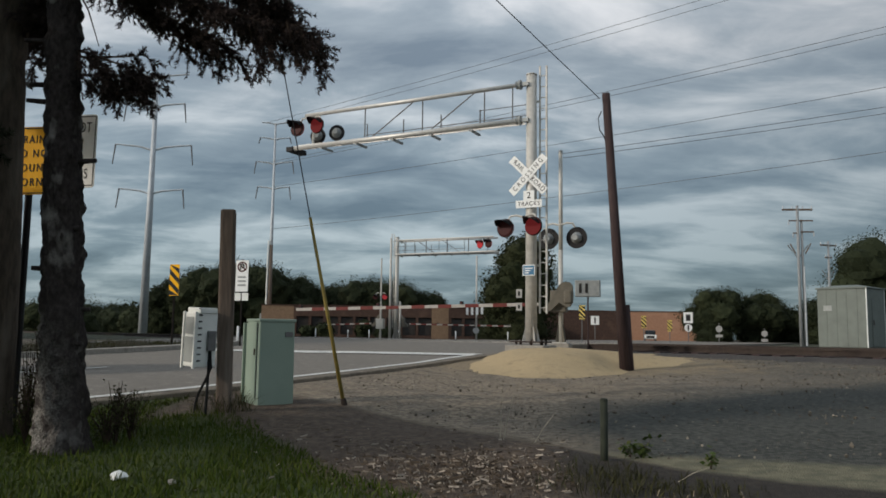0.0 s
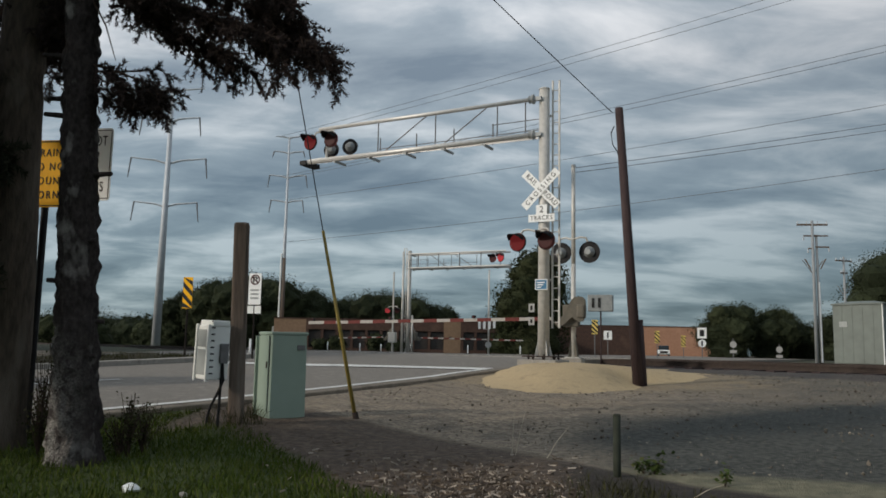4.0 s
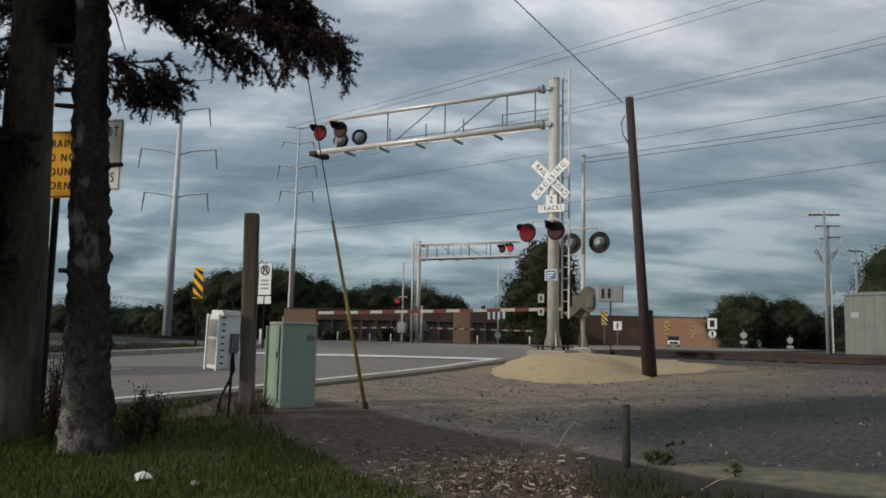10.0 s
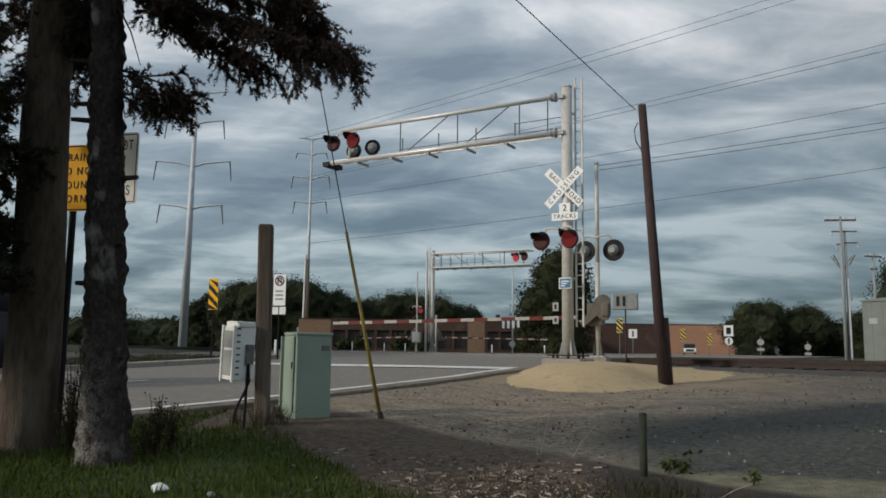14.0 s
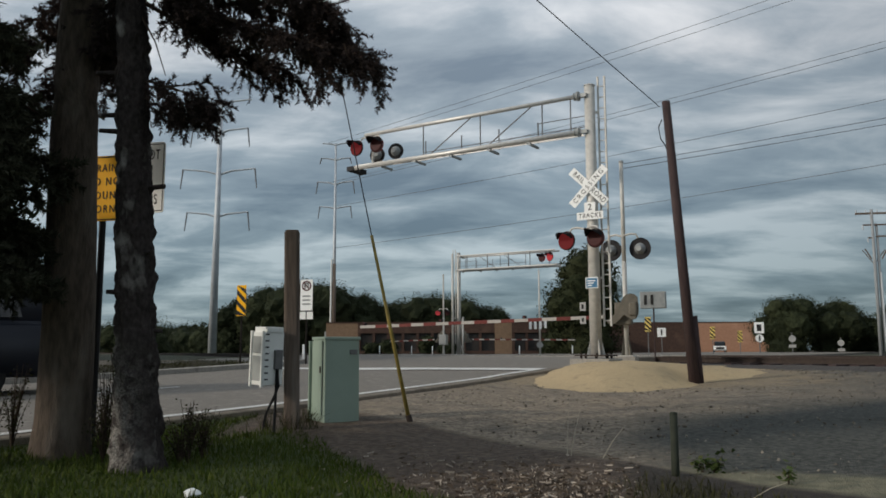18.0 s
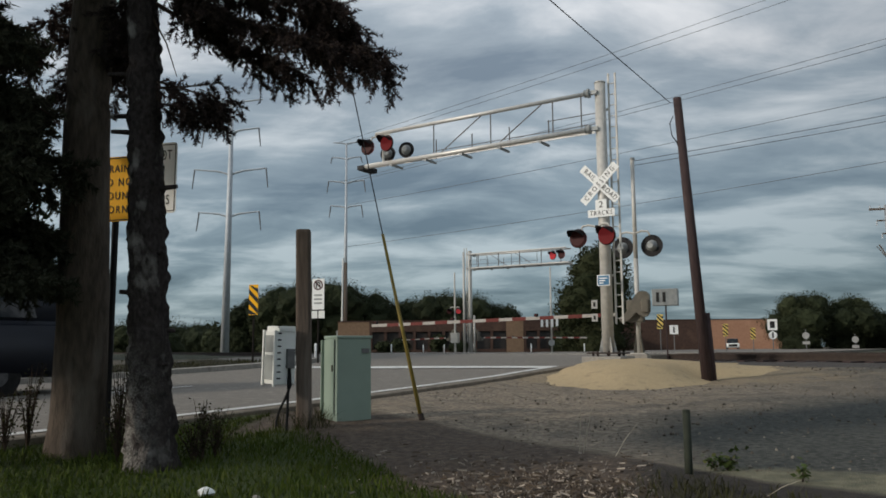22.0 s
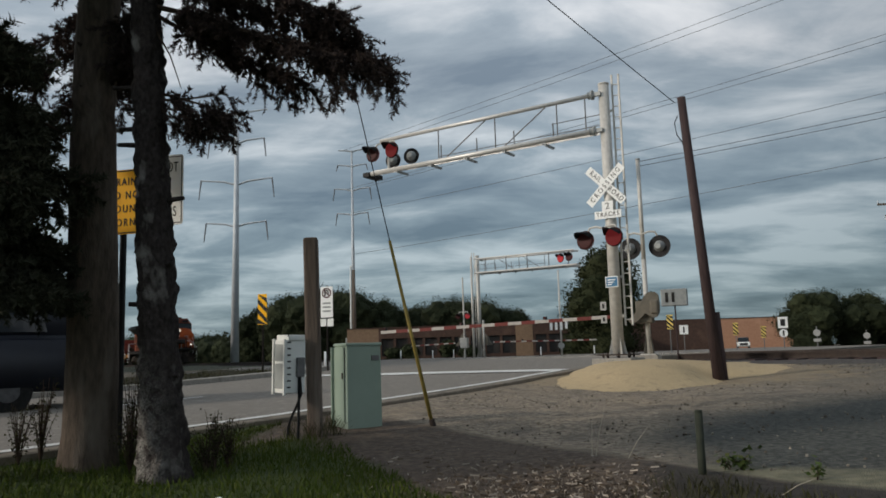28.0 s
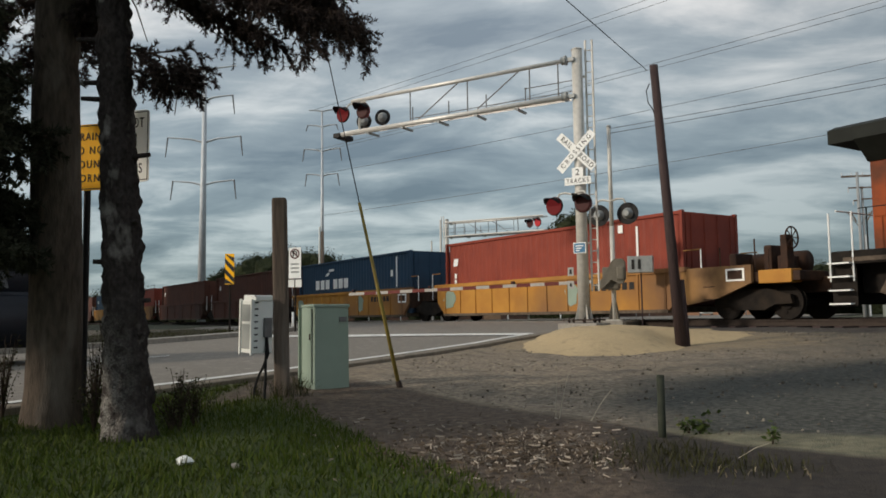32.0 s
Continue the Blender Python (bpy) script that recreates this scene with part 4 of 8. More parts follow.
def cantilever(m, length_low, length_up, fine, label):
    t = thing("cantilever_signal", m, label, "signal gantry", "crossing gantries")
    top, zl, zu = 7.12, 5.86, 6.84
    seg = 18 if fine else 10
    part("mast", rod(B(), (0, 0, 0.0), (0, 0, top), 0.155, 0.14, seg), M["galv"], t, "tall round galvanised mast", True)
    part("mast_cap", disc(B(), (0, 0, top + 0.015), (0, 0, 1), 0.155, 0.14, 0.03, seg), M["galv"], t)
    part("base_plate", box(B(), -0.42, 0.42, -0.42, 0.42, 0.0, 0.035, 0.006), M["steel"], t, "heavy steel base plate on levelling bolts")
    for k in range(8 if fine else 0):
        a = k * math.pi / 4 + 0.39
        bm = B()
        rod(bm, (math.cos(a) * 0.38, math.sin(a) * 0.38, -0.11), (math.cos(a) * 0.38, math.sin(a) * 0.38, 0.075), 0.022, None, 6)
        disc(bm, (math.cos(a) * 0.38, math.sin(a) * 0.38, -0.02), (0, 0, 1), 0.034, 0.034, 0.03, 6)
        part("anchor_bolt", bm, M["steel"], t)
    for k in range(4):
        a = k * math.pi / 2 + 0.78
        bm = B()
        plate(bm, [(0.13, 0.03), (0.25, 0.03), (0.155, 0.42), (0.13, 0.42)], -0.008, 0.008)
        ob = part("gusset", bm, M["galv"], t)
        ob.matrix_basis = pose(0, 0, 0, 0, 0, math.degrees(a))
    depth = 0.55
    for y in (-0.16,):
        part("upper_chord", rod(B(), (-0.22, y, zu), (-length_up, y, zu - 0.04), 0.06, 0.06, 10), M["alu"], t, "slender aluminium top tube", True)
        part("lower_chord", rod(B(), (-0.22, y, zl), (-length_low, y, zl - 0.05), 0.075, 0.075, 10), M["alu"], t, "thick aluminium bottom tube", True)
        for z in (zl, zu):
            bm = B()
            disc(bm, (-0.26, y, z), (1, 0, 0), 0.13, 0.13, 0.05, 12)
            disc(bm, (-0.33, y, z), (1, 0, 0), 0.11, 0.08, 0.07, 12)
            box(bm, -0.24, -0.02, y - 0.05, y + 0.05, z - 0.05, z + 0.05)
            part("chord_clamp", bm, M["lampback"], t, "dark bolted flange")
    # struts and rails darker than the chords: their shade is in the colour
    for x in (0.48, 1.305, 3.225, 5.15):
        part("vertical", rod(B(), (-x, -0.16, zl), (-x, -0.16, zu), 0.018, None, 6), M["strut"], t)
    for x in (0.2, 1.67, 2.9, 4.14, 5.4):
        part("handrail_post", rod(B(), (-x, 0.36, zl), (-x, 0.36, zl + 0.60), 0.018, None, 6), M["strut"], t)
    for x0, x1 in ((1.54, 3.01), (3.43, 4.94)):
        part("diagonal", rod(B(), (-x0, -0.16, zu), (-x1, -0.16, zl), 0.02, None, 6), M["strut"], t)
    part("handrail", rod(B(), (-0.2, 0.36, zl + 0.58), (-1.7, 0.36, zl + 0.57), 0.013, None, 6), M["strut"], t)
    part("handrail", rod(B(), (-0.2, 0.36, zl + 0.28), (-5.45, 0.36, zl + 0.26), 0.013, None, 6), M["strut"], t)
    if not fine:  # second truss face
        for z, L in ((zl, length_low), (zu, length_up)):
            part("rear_chord", rod(B(), (-0.1, 0.55, z), (-L, 0.55, z - 0.04), 0.055, None, 8), M["alu"], t)
        for x in (1.0, 2.6, 4.2, 5.8, 7.2):
            part("vertical", rod(B(), (-x, 0.55, zl), (-x, 0.55, zu), 0.03, None, 6), M["strut"], t)
        part("second_mast", rod(B(), (0.05, 0.75, 0.0), (0.05, 0.75, 7.0), 0.09, 0.08, 10), M["galv"], t, "slim second mast", True)
    # walkway grating and its brackets
    bm = B()
    for k in range(6):
        y = -0.08 + k * 0.085
        box(bm, -length_low + 0.05, -0.3, y, y + 0.012, zl + 0.02, zl + 0.06)
    part("walkway", bm, M["alu"], t, "narrow open grating walkway")
    for k in range(6):
        x = -1.72 - k * 1.25
        if -x > length_low:
            continue
        bm = B()
        box(bm, x - 0.03, x + 0.03, -0.2, depth - 0.1, zl - 0.13, zl - 0.07)
        plate(bm, [(x - 0.10, zl - 0.09), (x + 0.06, zl - 0.09), (x + 0.06, zl - 0.17)], -0.2, -0.14)
        part("walkway_bracket", bm, M["lampback"], t)
    # ladder beside the mast
    ends = ((0.20, 0.10), (0.375, 0.13))
    for x, y in ends:
        part("ladder_rail", box(B(), x - 0.022, x + 0.022, y - 0.022, y + 0.022, 0.75, top + 0.25, 0.004), M["galv"], t)
    for k in range(22 if fine else 12):
        z = 0.9 + k * (0.295 if fine else 0.54)
        part("rung", rod(B(), (*ends[0], z), (*ends[1], z), 0.014, None, 6), M["galv"], t)
    for z in (2.0, 4.0, 6.4):
        part("ladder_bracket", box(B(), 0.05, 0.19, 0.07, 0.11, z - 0.03, z + 0.03), M["galv"], t)
    return t


NEAR = pose(2.28, 20.8, 0.05, 0, 0, -27)


def text_at(parent, text, size, x, z, y, roll=0, mat="signblack", stretch=1.0, spacing=1.0):
    return words("lettering", text, size, M[mat], parent, pose(x, y, z, 90, 0, 0) @ pose(0, 0, 0, 0, 0, roll), stretch, spacing)


def build_near_signal():
    t = cantilever(NEAR, 7.75, 7.3, True, "galvanised cantilever railway signal with two red lamps and crossbuck")
    # lamps at the tip: one pair towards traffic, one lamp turned away
    lamp_pair(t, pose(-7.10, -0.25, 6.38, 0, 0, -3), "LR", 0.78)
    flasher(t, pose(-6.50, 0.35, 6.30, 0, 0, 196), None)
    flasher(t, pose(-7.28, 0.45, 6.30, 0, 0, 196), None)
    part("lamp_post", rod(B(), (-7.05, -0.1, 5.9), (-7.05, -0.1, 6.85), 0.035, None, 8), M["galv"], t)
    # tip frame of the walkway
    bm = B()
    box(bm, -7.95, -7.7, -0.26, 0.45, 5.72, 5.86, 0.01)
    part("end_frame", bm, M["black"], t)
    # crossbuck
    for k, (roll, text) in enumerate(((-45, "RAIL ROAD"), (45, "CROSSING"))):
        y = -0.19 - 0.012 * k
        bm = B()
        box(bm, -0.66, 0.66, -0.004, 0.004, -0.112, 0.112, 0.0)
        b = part("crossbuck_blade", bm, M["white"], t, "white crossbuck blade with black letters")
        b.matrix_basis = pose(-0.02, y, 4.37, 0, -roll, 0)
        for word, wx in (((text, 0.0),) if k else (("RAIL", -0.37), ("ROAD", 0.37))):
            text_at(b, word, 0.185, wx, 0, -0.0065, 0, "signblack", 0.86, 1.62 if k else 1.22)
    b = part("track_count_sign", plate(B(), [(-0.36, 3.50), (0.36, 3.50), (0.36, 3.70), (0.15, 3.70), (0.15, 3.95), (-0.15, 3.95), (-0.15, 3.70), (-0.36, 3.70)], -0.196, -0.188), M["white"], t, "white sign: 2 TRACKS")
    text_at(b, "2", 0.24, 0, 3.82, -0.199)
    text_at(b, "TRACKS", 0.165, 0, 3.60, -0.199, 0, "signblack", 0.86, 1.25)
    lamp_pair(t, pose(-0.20, -0.22, 2.98, 0, 0, -8), "LR", 0.84)
    part("lamp_bracket", rod(B(), (0, -0.1, 3.27), (-0.20, -0.12, 3.27), 0.04, None, 8), M["black"], t)
    b = part("emergency_plate", box(B(), -0.17, 0.17, -0.185, -0.175, 1.72, 2.0, 0.004), M["white"], t, "small blue information plate")
    part("blue_field", box(B(), -0.15, 0.15, -0.19, -0.184, 1.74, 1.98, 0.003), M["bluesign"], b)
    for k in range(3):
        part("print_bar", box(B(), -0.11, 0.10 - 0.05 * k, -0.193, -0.189, 1.90 - 0.06 * k, 1.925 - 0.06 * k), M["white"], b)
    # small black-and-white plates by the gate arm
    for z, h in ((1.15, 0.22), (0.82, 0.2)):
        b = part("gate_plate", box(B(), -0.36, -0.2, -0.15, -0.14, z, z + h), M["signfar"], t, "small pale plate")
        part("print_bar", box(B(), -0.31, -0.25, -0.155, -0.149, z + 0.05, z + h - 0.05), M["signblack"], b)
    # concrete footing
    f = thing("signal_footing", NEAR, "square concrete footing under the signal mast", "footing", kind="structure")
    part("footing", box(B(), -0.52, 0.52, -0.52, 0.52, -0.75, -0.065, 0.03), M["concrete"], f)


def gate(m, length, droop, lamp_phases, fine, label):
    """Gate with its pole at the origin; the arm runs towards -x."""
    t = thing("crossing_gate", m, label, "railway gate", "lowered gates")
    part("post", rod(B(), (0, 0, 0.0), (0, 0, 2.6), 0.065, 0.065, 12), M["galv"], t, "galvanised round post", True)
    part("base_plate", box(B(), -0.2, 0.2, -0.2, 0.2, -0.004, 0.03, 0.005), M["galv"], t)
    for a in (-40, 40, 140, 220):
        ob = part("gusset", plate(B(), [(0.05, 0.03), (0.17, 0.03), (0.08, 0.5), (0.05, 0.5)], -0.008, 0.008), M["drab"], t)
        ob.matrix_basis = pose(0, 0, 0, 0, 0, a)
    part("mechanism_box", box(B(), -0.22, 0.22, -0.42, -0.09, 0.85, 1.45, 0.04), M["drab"], t, "grey gate mechanism housing")
    # bent support arm and counterweight
    bm = B()
    plate(bm, [(-0.40, 0.92), (-0.28, 1.06), (-0.14, 1.18), (-0.04, 1.38), (0.06, 1.58), (0.16, 1.66), (0.34, 1.66), (0.42, 1.58), (0.44, 1.34), (0.43, 1.12), (0.36, 1.00), (0.26, 0.98), (0.16, 1.04), (0.06, 1.10), (-0.06, 0.98), (-0.18, 0.88), (-0.32, 0.84)], -0.55, -0.42)
    part("support_arm", bm, M["drab"], t, "bent grey gate arm bracket")
    part("counterweight", box(B(), 0.20, 0.41, -0.60, -0.38, 1.08, 1.45, 0.05), M["drab"], t)
    slope = math.degrees(math.atan2(droop, length))
    # the arm's shaded side is put into its greyed white
    arm = part("gate_arm", box(B(), -length, 0.0, -0.015, 0.015, -0.045, 0.045, 0.006), M["armwhite"], t, "long red and white striped barrier arm")
    arm.matrix_basis = pose(-0.45, -0.5, 1.06, 0, -slope, 0)
    n = int(length / 0.82)
    for k in range(n):
        part("red_stripe", box(B(), -k * 0.82 - 0.55, -k * 0.82 - 0.14, -0.019, 0.019, -0.049, 0.049, 0.002), M["red"], arm)
    for k in range(3):
        x = -length * (0.30 + 0.34 * k)
        b = part("arm_lamp", box(B(), x - 0.05, x + 0.05, -0.05, 0.05, 0.05, 0.13, 0.01), M["black"], arm)
        if fine:
            part("arm_lens", disc(B(), (x, -0.055, 0.09), (0, 1, 0), 0.035, 0.035, 0.012, 12), M["lens_off"], b, "small dark red lamp")
    return t


def build_gates():
    m = pose(3.27, 22.3, 0.03, 0, 0, -20)
    t = gate(m, 7.65, 0.16, "", True, "lowered crossing gate with a striped arm across the road")
    part("tall_post", rod(B(), (0, 0, 2.6), (0, 0, 5.4), 0.06, 0.055, 12), M["galv"], t, "slim galvanised extension post", True)
    part("post_cap", disc(B(), (0, 0, 5.42), (0, 0, 1), 0.07, 0.06, 0.05, 12), M["lampback"], t)
    lamp_pair(t, pose(0, 0.08, 2.95, 0, 0, 172), (None, None), 0.84, r=0.305)
    f = thing("gate_footing", m, "square concrete footing under the gate post", "footing", kind="structure")
    part("footing", box(B(), -0.27, 0.27, -0.27, 0.27, -0.75, -0.006, 0.02), M["concrete"], f)
    # gates of the far side
    for (x, y), rz, L in (((-3.0, 55.5), 153, 7.6), ((-4.4, 56.3), -27, 3.8)):
        gate(pose(x, y, road_z(x, y), 0, 0, rz), L, 0.1, "", False, "lowered gate arm on the far side of the tracks")


def build_far_signal():
    m = pose(-3.3, 56.0, -0.1, 0, 0, 153)
    t = cantilever(m, 7.7, 7.6, False, "distant galvanised cantilever signal beyond the tracks")
    lamp_pair(t, pose(-7.0, 0.5, 6.35, 0, 0, 160), "RL", 0.75, "lens_far", 0.30)
    t2 = thing("signal_post", pose(-4.35, 55.6, -0.1, 0, 0, -10), "distant flashing signal on a slim post", "railway signal")
    part("post", rod(B(), (0, 0, 0), (0, 0, 5.6), 0.06, 0.05, 10), M["galv"], t2)
    lamp_pair(t2, pose(0.0, -0.1, 2.9), "LR", 0.66, "lens_far", 0.20)
    part("gate_housing", box(B(), -0.25, 0.25, -0.3, 0.3, 0.7, 1.4, 0.03), M["galv"], t2)
    x, y = 1.98, 48.0
    t3 = thing("marker_pole", pose(x, y, road_z(x, y), 0, 0, -12), "slim pale pole with small white plates beyond the tracks", "pole")
    part("post", rod(B(), (0, 0, -0.1), (0, 0, 5.1), 0.055, 0.045, 10), M["galv"], t3, smooth=True)
    part("round_plate", disc(B(), (0, -0.07, 0.62), (0, 1, 0), 0.19, 0.19, 0.015, 16), M["signfar"], t3, "small round white plate")
    for k in range(3):
        part("white_plate", box(B(), -0.62 + 0.3 * k, -0.47 + 0.3 * k, -0.09, -0.075, 1.55, 2.1), M["white"], t3, "narrow white plate")
    part("white_plate", box(B(), 0.28, 0.43, -0.09, -0.075, 1.6, 2.15), M["white"], t3, "narrow white plate")
    part("plate_bar", box(B(), -0.65, 0.3, -0.07, -0.045, 1.8, 1.86), M["strut"], t3)


# ---------------------------------------------------------------- roadside furniture
def build_delineators():
    for x, y in ((-9.2, 58.0), (-6.9, 58.3), (-5.4, 58.6), (-3.2, 58.0), (0.9, 57.0), (4.6, 57.0), (-6.9, 27.0), (-6.5, 26.6)):
        t = thing("delineator_post", pose(x, y, road_z(x, y)), "slim white plastic marker post beyond the tracks", "marker post", "white marker posts")
        part("post", rod(B(), (0, 0, -0.1), (0, 0, 0.62), 0.045, 0.04, 8), M["white"], t, smooth=True)
        part("foot", disc(B(), (0, 0, 0.02), (0, 0, 1), 0.12, 0.09, 0.05, 12), M["black"], t)


def build_posts():
    # square wooden post with the grey enclosure beside it
    t = thing("wooden_post", pose(-2.50, 9.3, ground_z(-2.5, 9.3), 0, -1.0, 12), "weathered square wooden post at the lawn edge", "post")
    bm = B()
    box(bm, -0.088, 0.088, -0.088, 0.088, -0.4, 2.335, 0.035)
    part("post", bm, M["wood"], t)
    # leaning service pole
    t = thing("service_pole", pose(3.73, 16.5, ground_z(3.73, 16.5), 0, -3.4, 0), "leaning dark creosoted service pole", "utility pole")
    part("pole", rod(B(), (0, 0, -0.5), (0, 0, 5.83), 0.115, 0.085, 16), M["creosote"], t, smooth=True)
    part("stub", rod(B(), (0.12, 0.1, -0.4), (0.13, 0.1, 1.35), 0.09, 0.085, 12), M["creosote"], t, "short dark timber stub beside the pole", True)
    bm = B()
    tube(bm, [(-0.12, 0, 5.45), (-0.2, 0, 5.3), (-0.18, 0.02, 5.05), (-0.10, 0, 4.9), (-0.07, 0, 4.75)], 0.012, 6)
    part("drip_loop", bm, M["wire"], t, "black cable loop")
    # big utility pole by the spruce
    t = thing("utility_pole", pose(-4.215, 7.4, ground_z(-4.20, 7.4)), "thick weathered wooden utility pole standing in grass", "utility pole")
    bm = B()
    pts = [(0.02 * math.sin(z * 1.3), 0.02 * math.cos(z), z) for z in np.arange(-0.3, 9.0, 0.3)]
    tube(bm, pts, [0.255 - 0.011 * (z + 0.3) + (0.03 if z < 0.1 else 0) for _, _, z in pts], 18)
    part("pole", bm, M["pole_wood"], t, smooth=True)
    # guy wire with its yellow guard
    base = Vector((-1.21, 10.0, ground_z(-1.21, 10.0)))
    top = Vector((-1.70, 10.0, 1.66))
    t = thing("guy_wire", Matrix(), "steel guy wire with a yellow plastic guard", "guy wire")
    part("guard", rod(B(), base, top, 0.026, 0.019, 10), M["yellow"], t, "yellow half-round plastic guard", True)
    d = (top - base).normalized()
    part("cable", rod(B(), base - d * 0.2, base + d * 8.5, 0.007, None, 6), M["wire"], t)
    part("anchor", disc(B(), base + Vector((0, 0, 0.03)), d, 0.04, 0.035, 0.10, 10), M["steel"], t)


def build_cabinet():
    x, y = -2.16, 10.1
    g = ground_z(x, y)
    t = thing("utility_cabinet", pose(x, y, g, 0, 0, 36), "pale green metal utility cabinet at the road edge", "cabinet")
    w, d, h, z0 = 0.235, 0.205, 0.375 - g, -0.12
    bm = B()
    box(bm, -w, w, -d, d, z0, h - 0.035, 0.012)
    for v in bm.verts:
        if v.co.z > 0.5:
            v.co.y, v.co.x = v.co.y * 0.95, v.co.x * 0.98
    body = part("body", bm, M["green"], t)
    part("lid", box(B(), -w - 0.012, w + 0.012, -d * 0.95 - 0.014, d * 0.95 + 0.014, h - 0.04, h, 0.014), M["green"], t, "overhanging flat lid")
    # door on the narrow side, standing a little proud, with its flange
    door = part("door", box(B(), -w - 0.014, -w + 0.006, -d * 0.62, d * 0.97, 0.06, h - 0.05, 0.005), M["green"], t, "narrow side door")
    part("door_gap", box(B(), -w - 0.004, -w + 0.004, -d * 0.67, -d * 0.63, 0.05, h - 0.06), M["black"], t, "dark joint beside the door")
    part("latch", box(B(), -w - 0.026, -w - 0.012, -d * 0.52, -d * 0.40, 0.58, 0.66, 0.004), M["steel"], door)
    for z in (0.25, h - 0.22):
        part("hinge", rod(B(), (-w - 0.014, d * 0.92, z), (-w - 0.014, d * 0.92, z + 0.09), 0.012, None, 8), M["green"], door)
    part("flange", box(B(), -w - 0.05, -w - 0.012, d * 0.90, d * 1.02, z0, h - 0.05, 0.004), M["green"], t, "projecting back flange")
    part("warning_label", box(B(), 0.10, 0.20, -d - 0.004, -d + 0.012, h - 0.22, h - 0.16), M["strut"], t, "small dark sticker")
    part("scuff_strip", box(B(), -w - 0.006, w + 0.006, -d - 0.006, d + 0.006, z0, -0.02, 0.006), M["kerbdirt"], t, "soil-stained foot")


def build_enclosure():
    x, y = -2.75, 9.05
    t = thing("meter_enclosure", pose(x, y, ground_z(x, y), 0, 2.0, -42), "light grey metal enclosure on a dark stake", "electrical box")
    z0, z1 = 0.53, 1.13
    part("body", box(B(), -0.17, 0.17, -0.16, 0.16, z0, z1, 0.015), M["greytub"], t)
    part("hood", box(B(), -0.15, 0.19, -0.13, 0.14, z1 - 0.01, z1 + 0.055, 0.015), M["greytub"], t)
    part("panel", box(B(), -0.125, 0.115, -0.172, -0.158, z0 + 0.36, z1 - 0.05, 0.006), M["greypanel"], t, "grey upper panel")
    part("panel", box(B(), -0.125, 0.115, -0.172, -0.158, z0 + 0.05, z0 + 0.33, 0.006), M["greypanel"], t, "grey lower panel")
    for s in (-0.155, 0.145):
        part("corner_trim", box(B(), s - 0.018, s + 0.018, -0.185, -0.155, z0 - 0.02, z1 + 0.01, 0.006), M["greytub"], t)
    for k in range(9):
        z = z0 + 0.06 + k * 0.072
        part("louver", box(B(), 0.168, 0.178, -0.14, -0.085, z, z + 0.016), M["signblack"], t, "dark louvre slot")
    part("conduit", box(B(), 0.17, 0.225, 0.0, 0.12, z0 + 0.18, z0 + 0.40, 0.01), M["strut"], t, "dark cable box on the side")
    part("stake", rod(B(), (0.17, 0.05, -0.3), (0.19, 0.05, z0 + 0.2), 0.02, None, 8), M["black"], t)
    bm = B()
    tube(bm, [(0.2, 0.05, z0 + 0.2), (0.25, 0.05, z0), (0.17, 0.02, z0 - 0.15), (0.05, 0.0, z0 - 0.3), (-0.02, 0, 0.1), (-0.03, 0, -0.1)], 0.018, 6)
    part("cable", bm, M["wire"], t, "loose black cable")
    for ob in t.children:  # slim build
        for v in ob.data.vertices:
            v.co.x, v.co.y = v.co.x * 0.80, v.co.y * 0.80


def sign_post(name, x, y, h, r, mat, label, cat, rz=0.0, z=None):
    t = thing(name, pose(x, y, ground_z(x, y) if z is None else z, 0, 0, rz), label, cat)
    part("post", rod(B(), (0, 0.03, -0.4), (0, 0.03, h), r, None, 8), M[mat], t)
    return t


def rounded(w, h, r=0.04, cx=0.0, cz=0.0):
    out = []
    for sx, sz, a0 in ((1, 1, 0), (-1, 1, 90), (-1, -1, 180), (1, -1, 270)):
        for k in range(5):
            a = radians(a0 + 22.5 * k)
            out.append((cx + sx * (w / 2 - r) + r * math.cos(a), cz + sz * (h / 2 - r) + r * math.sin(a)))
    return out


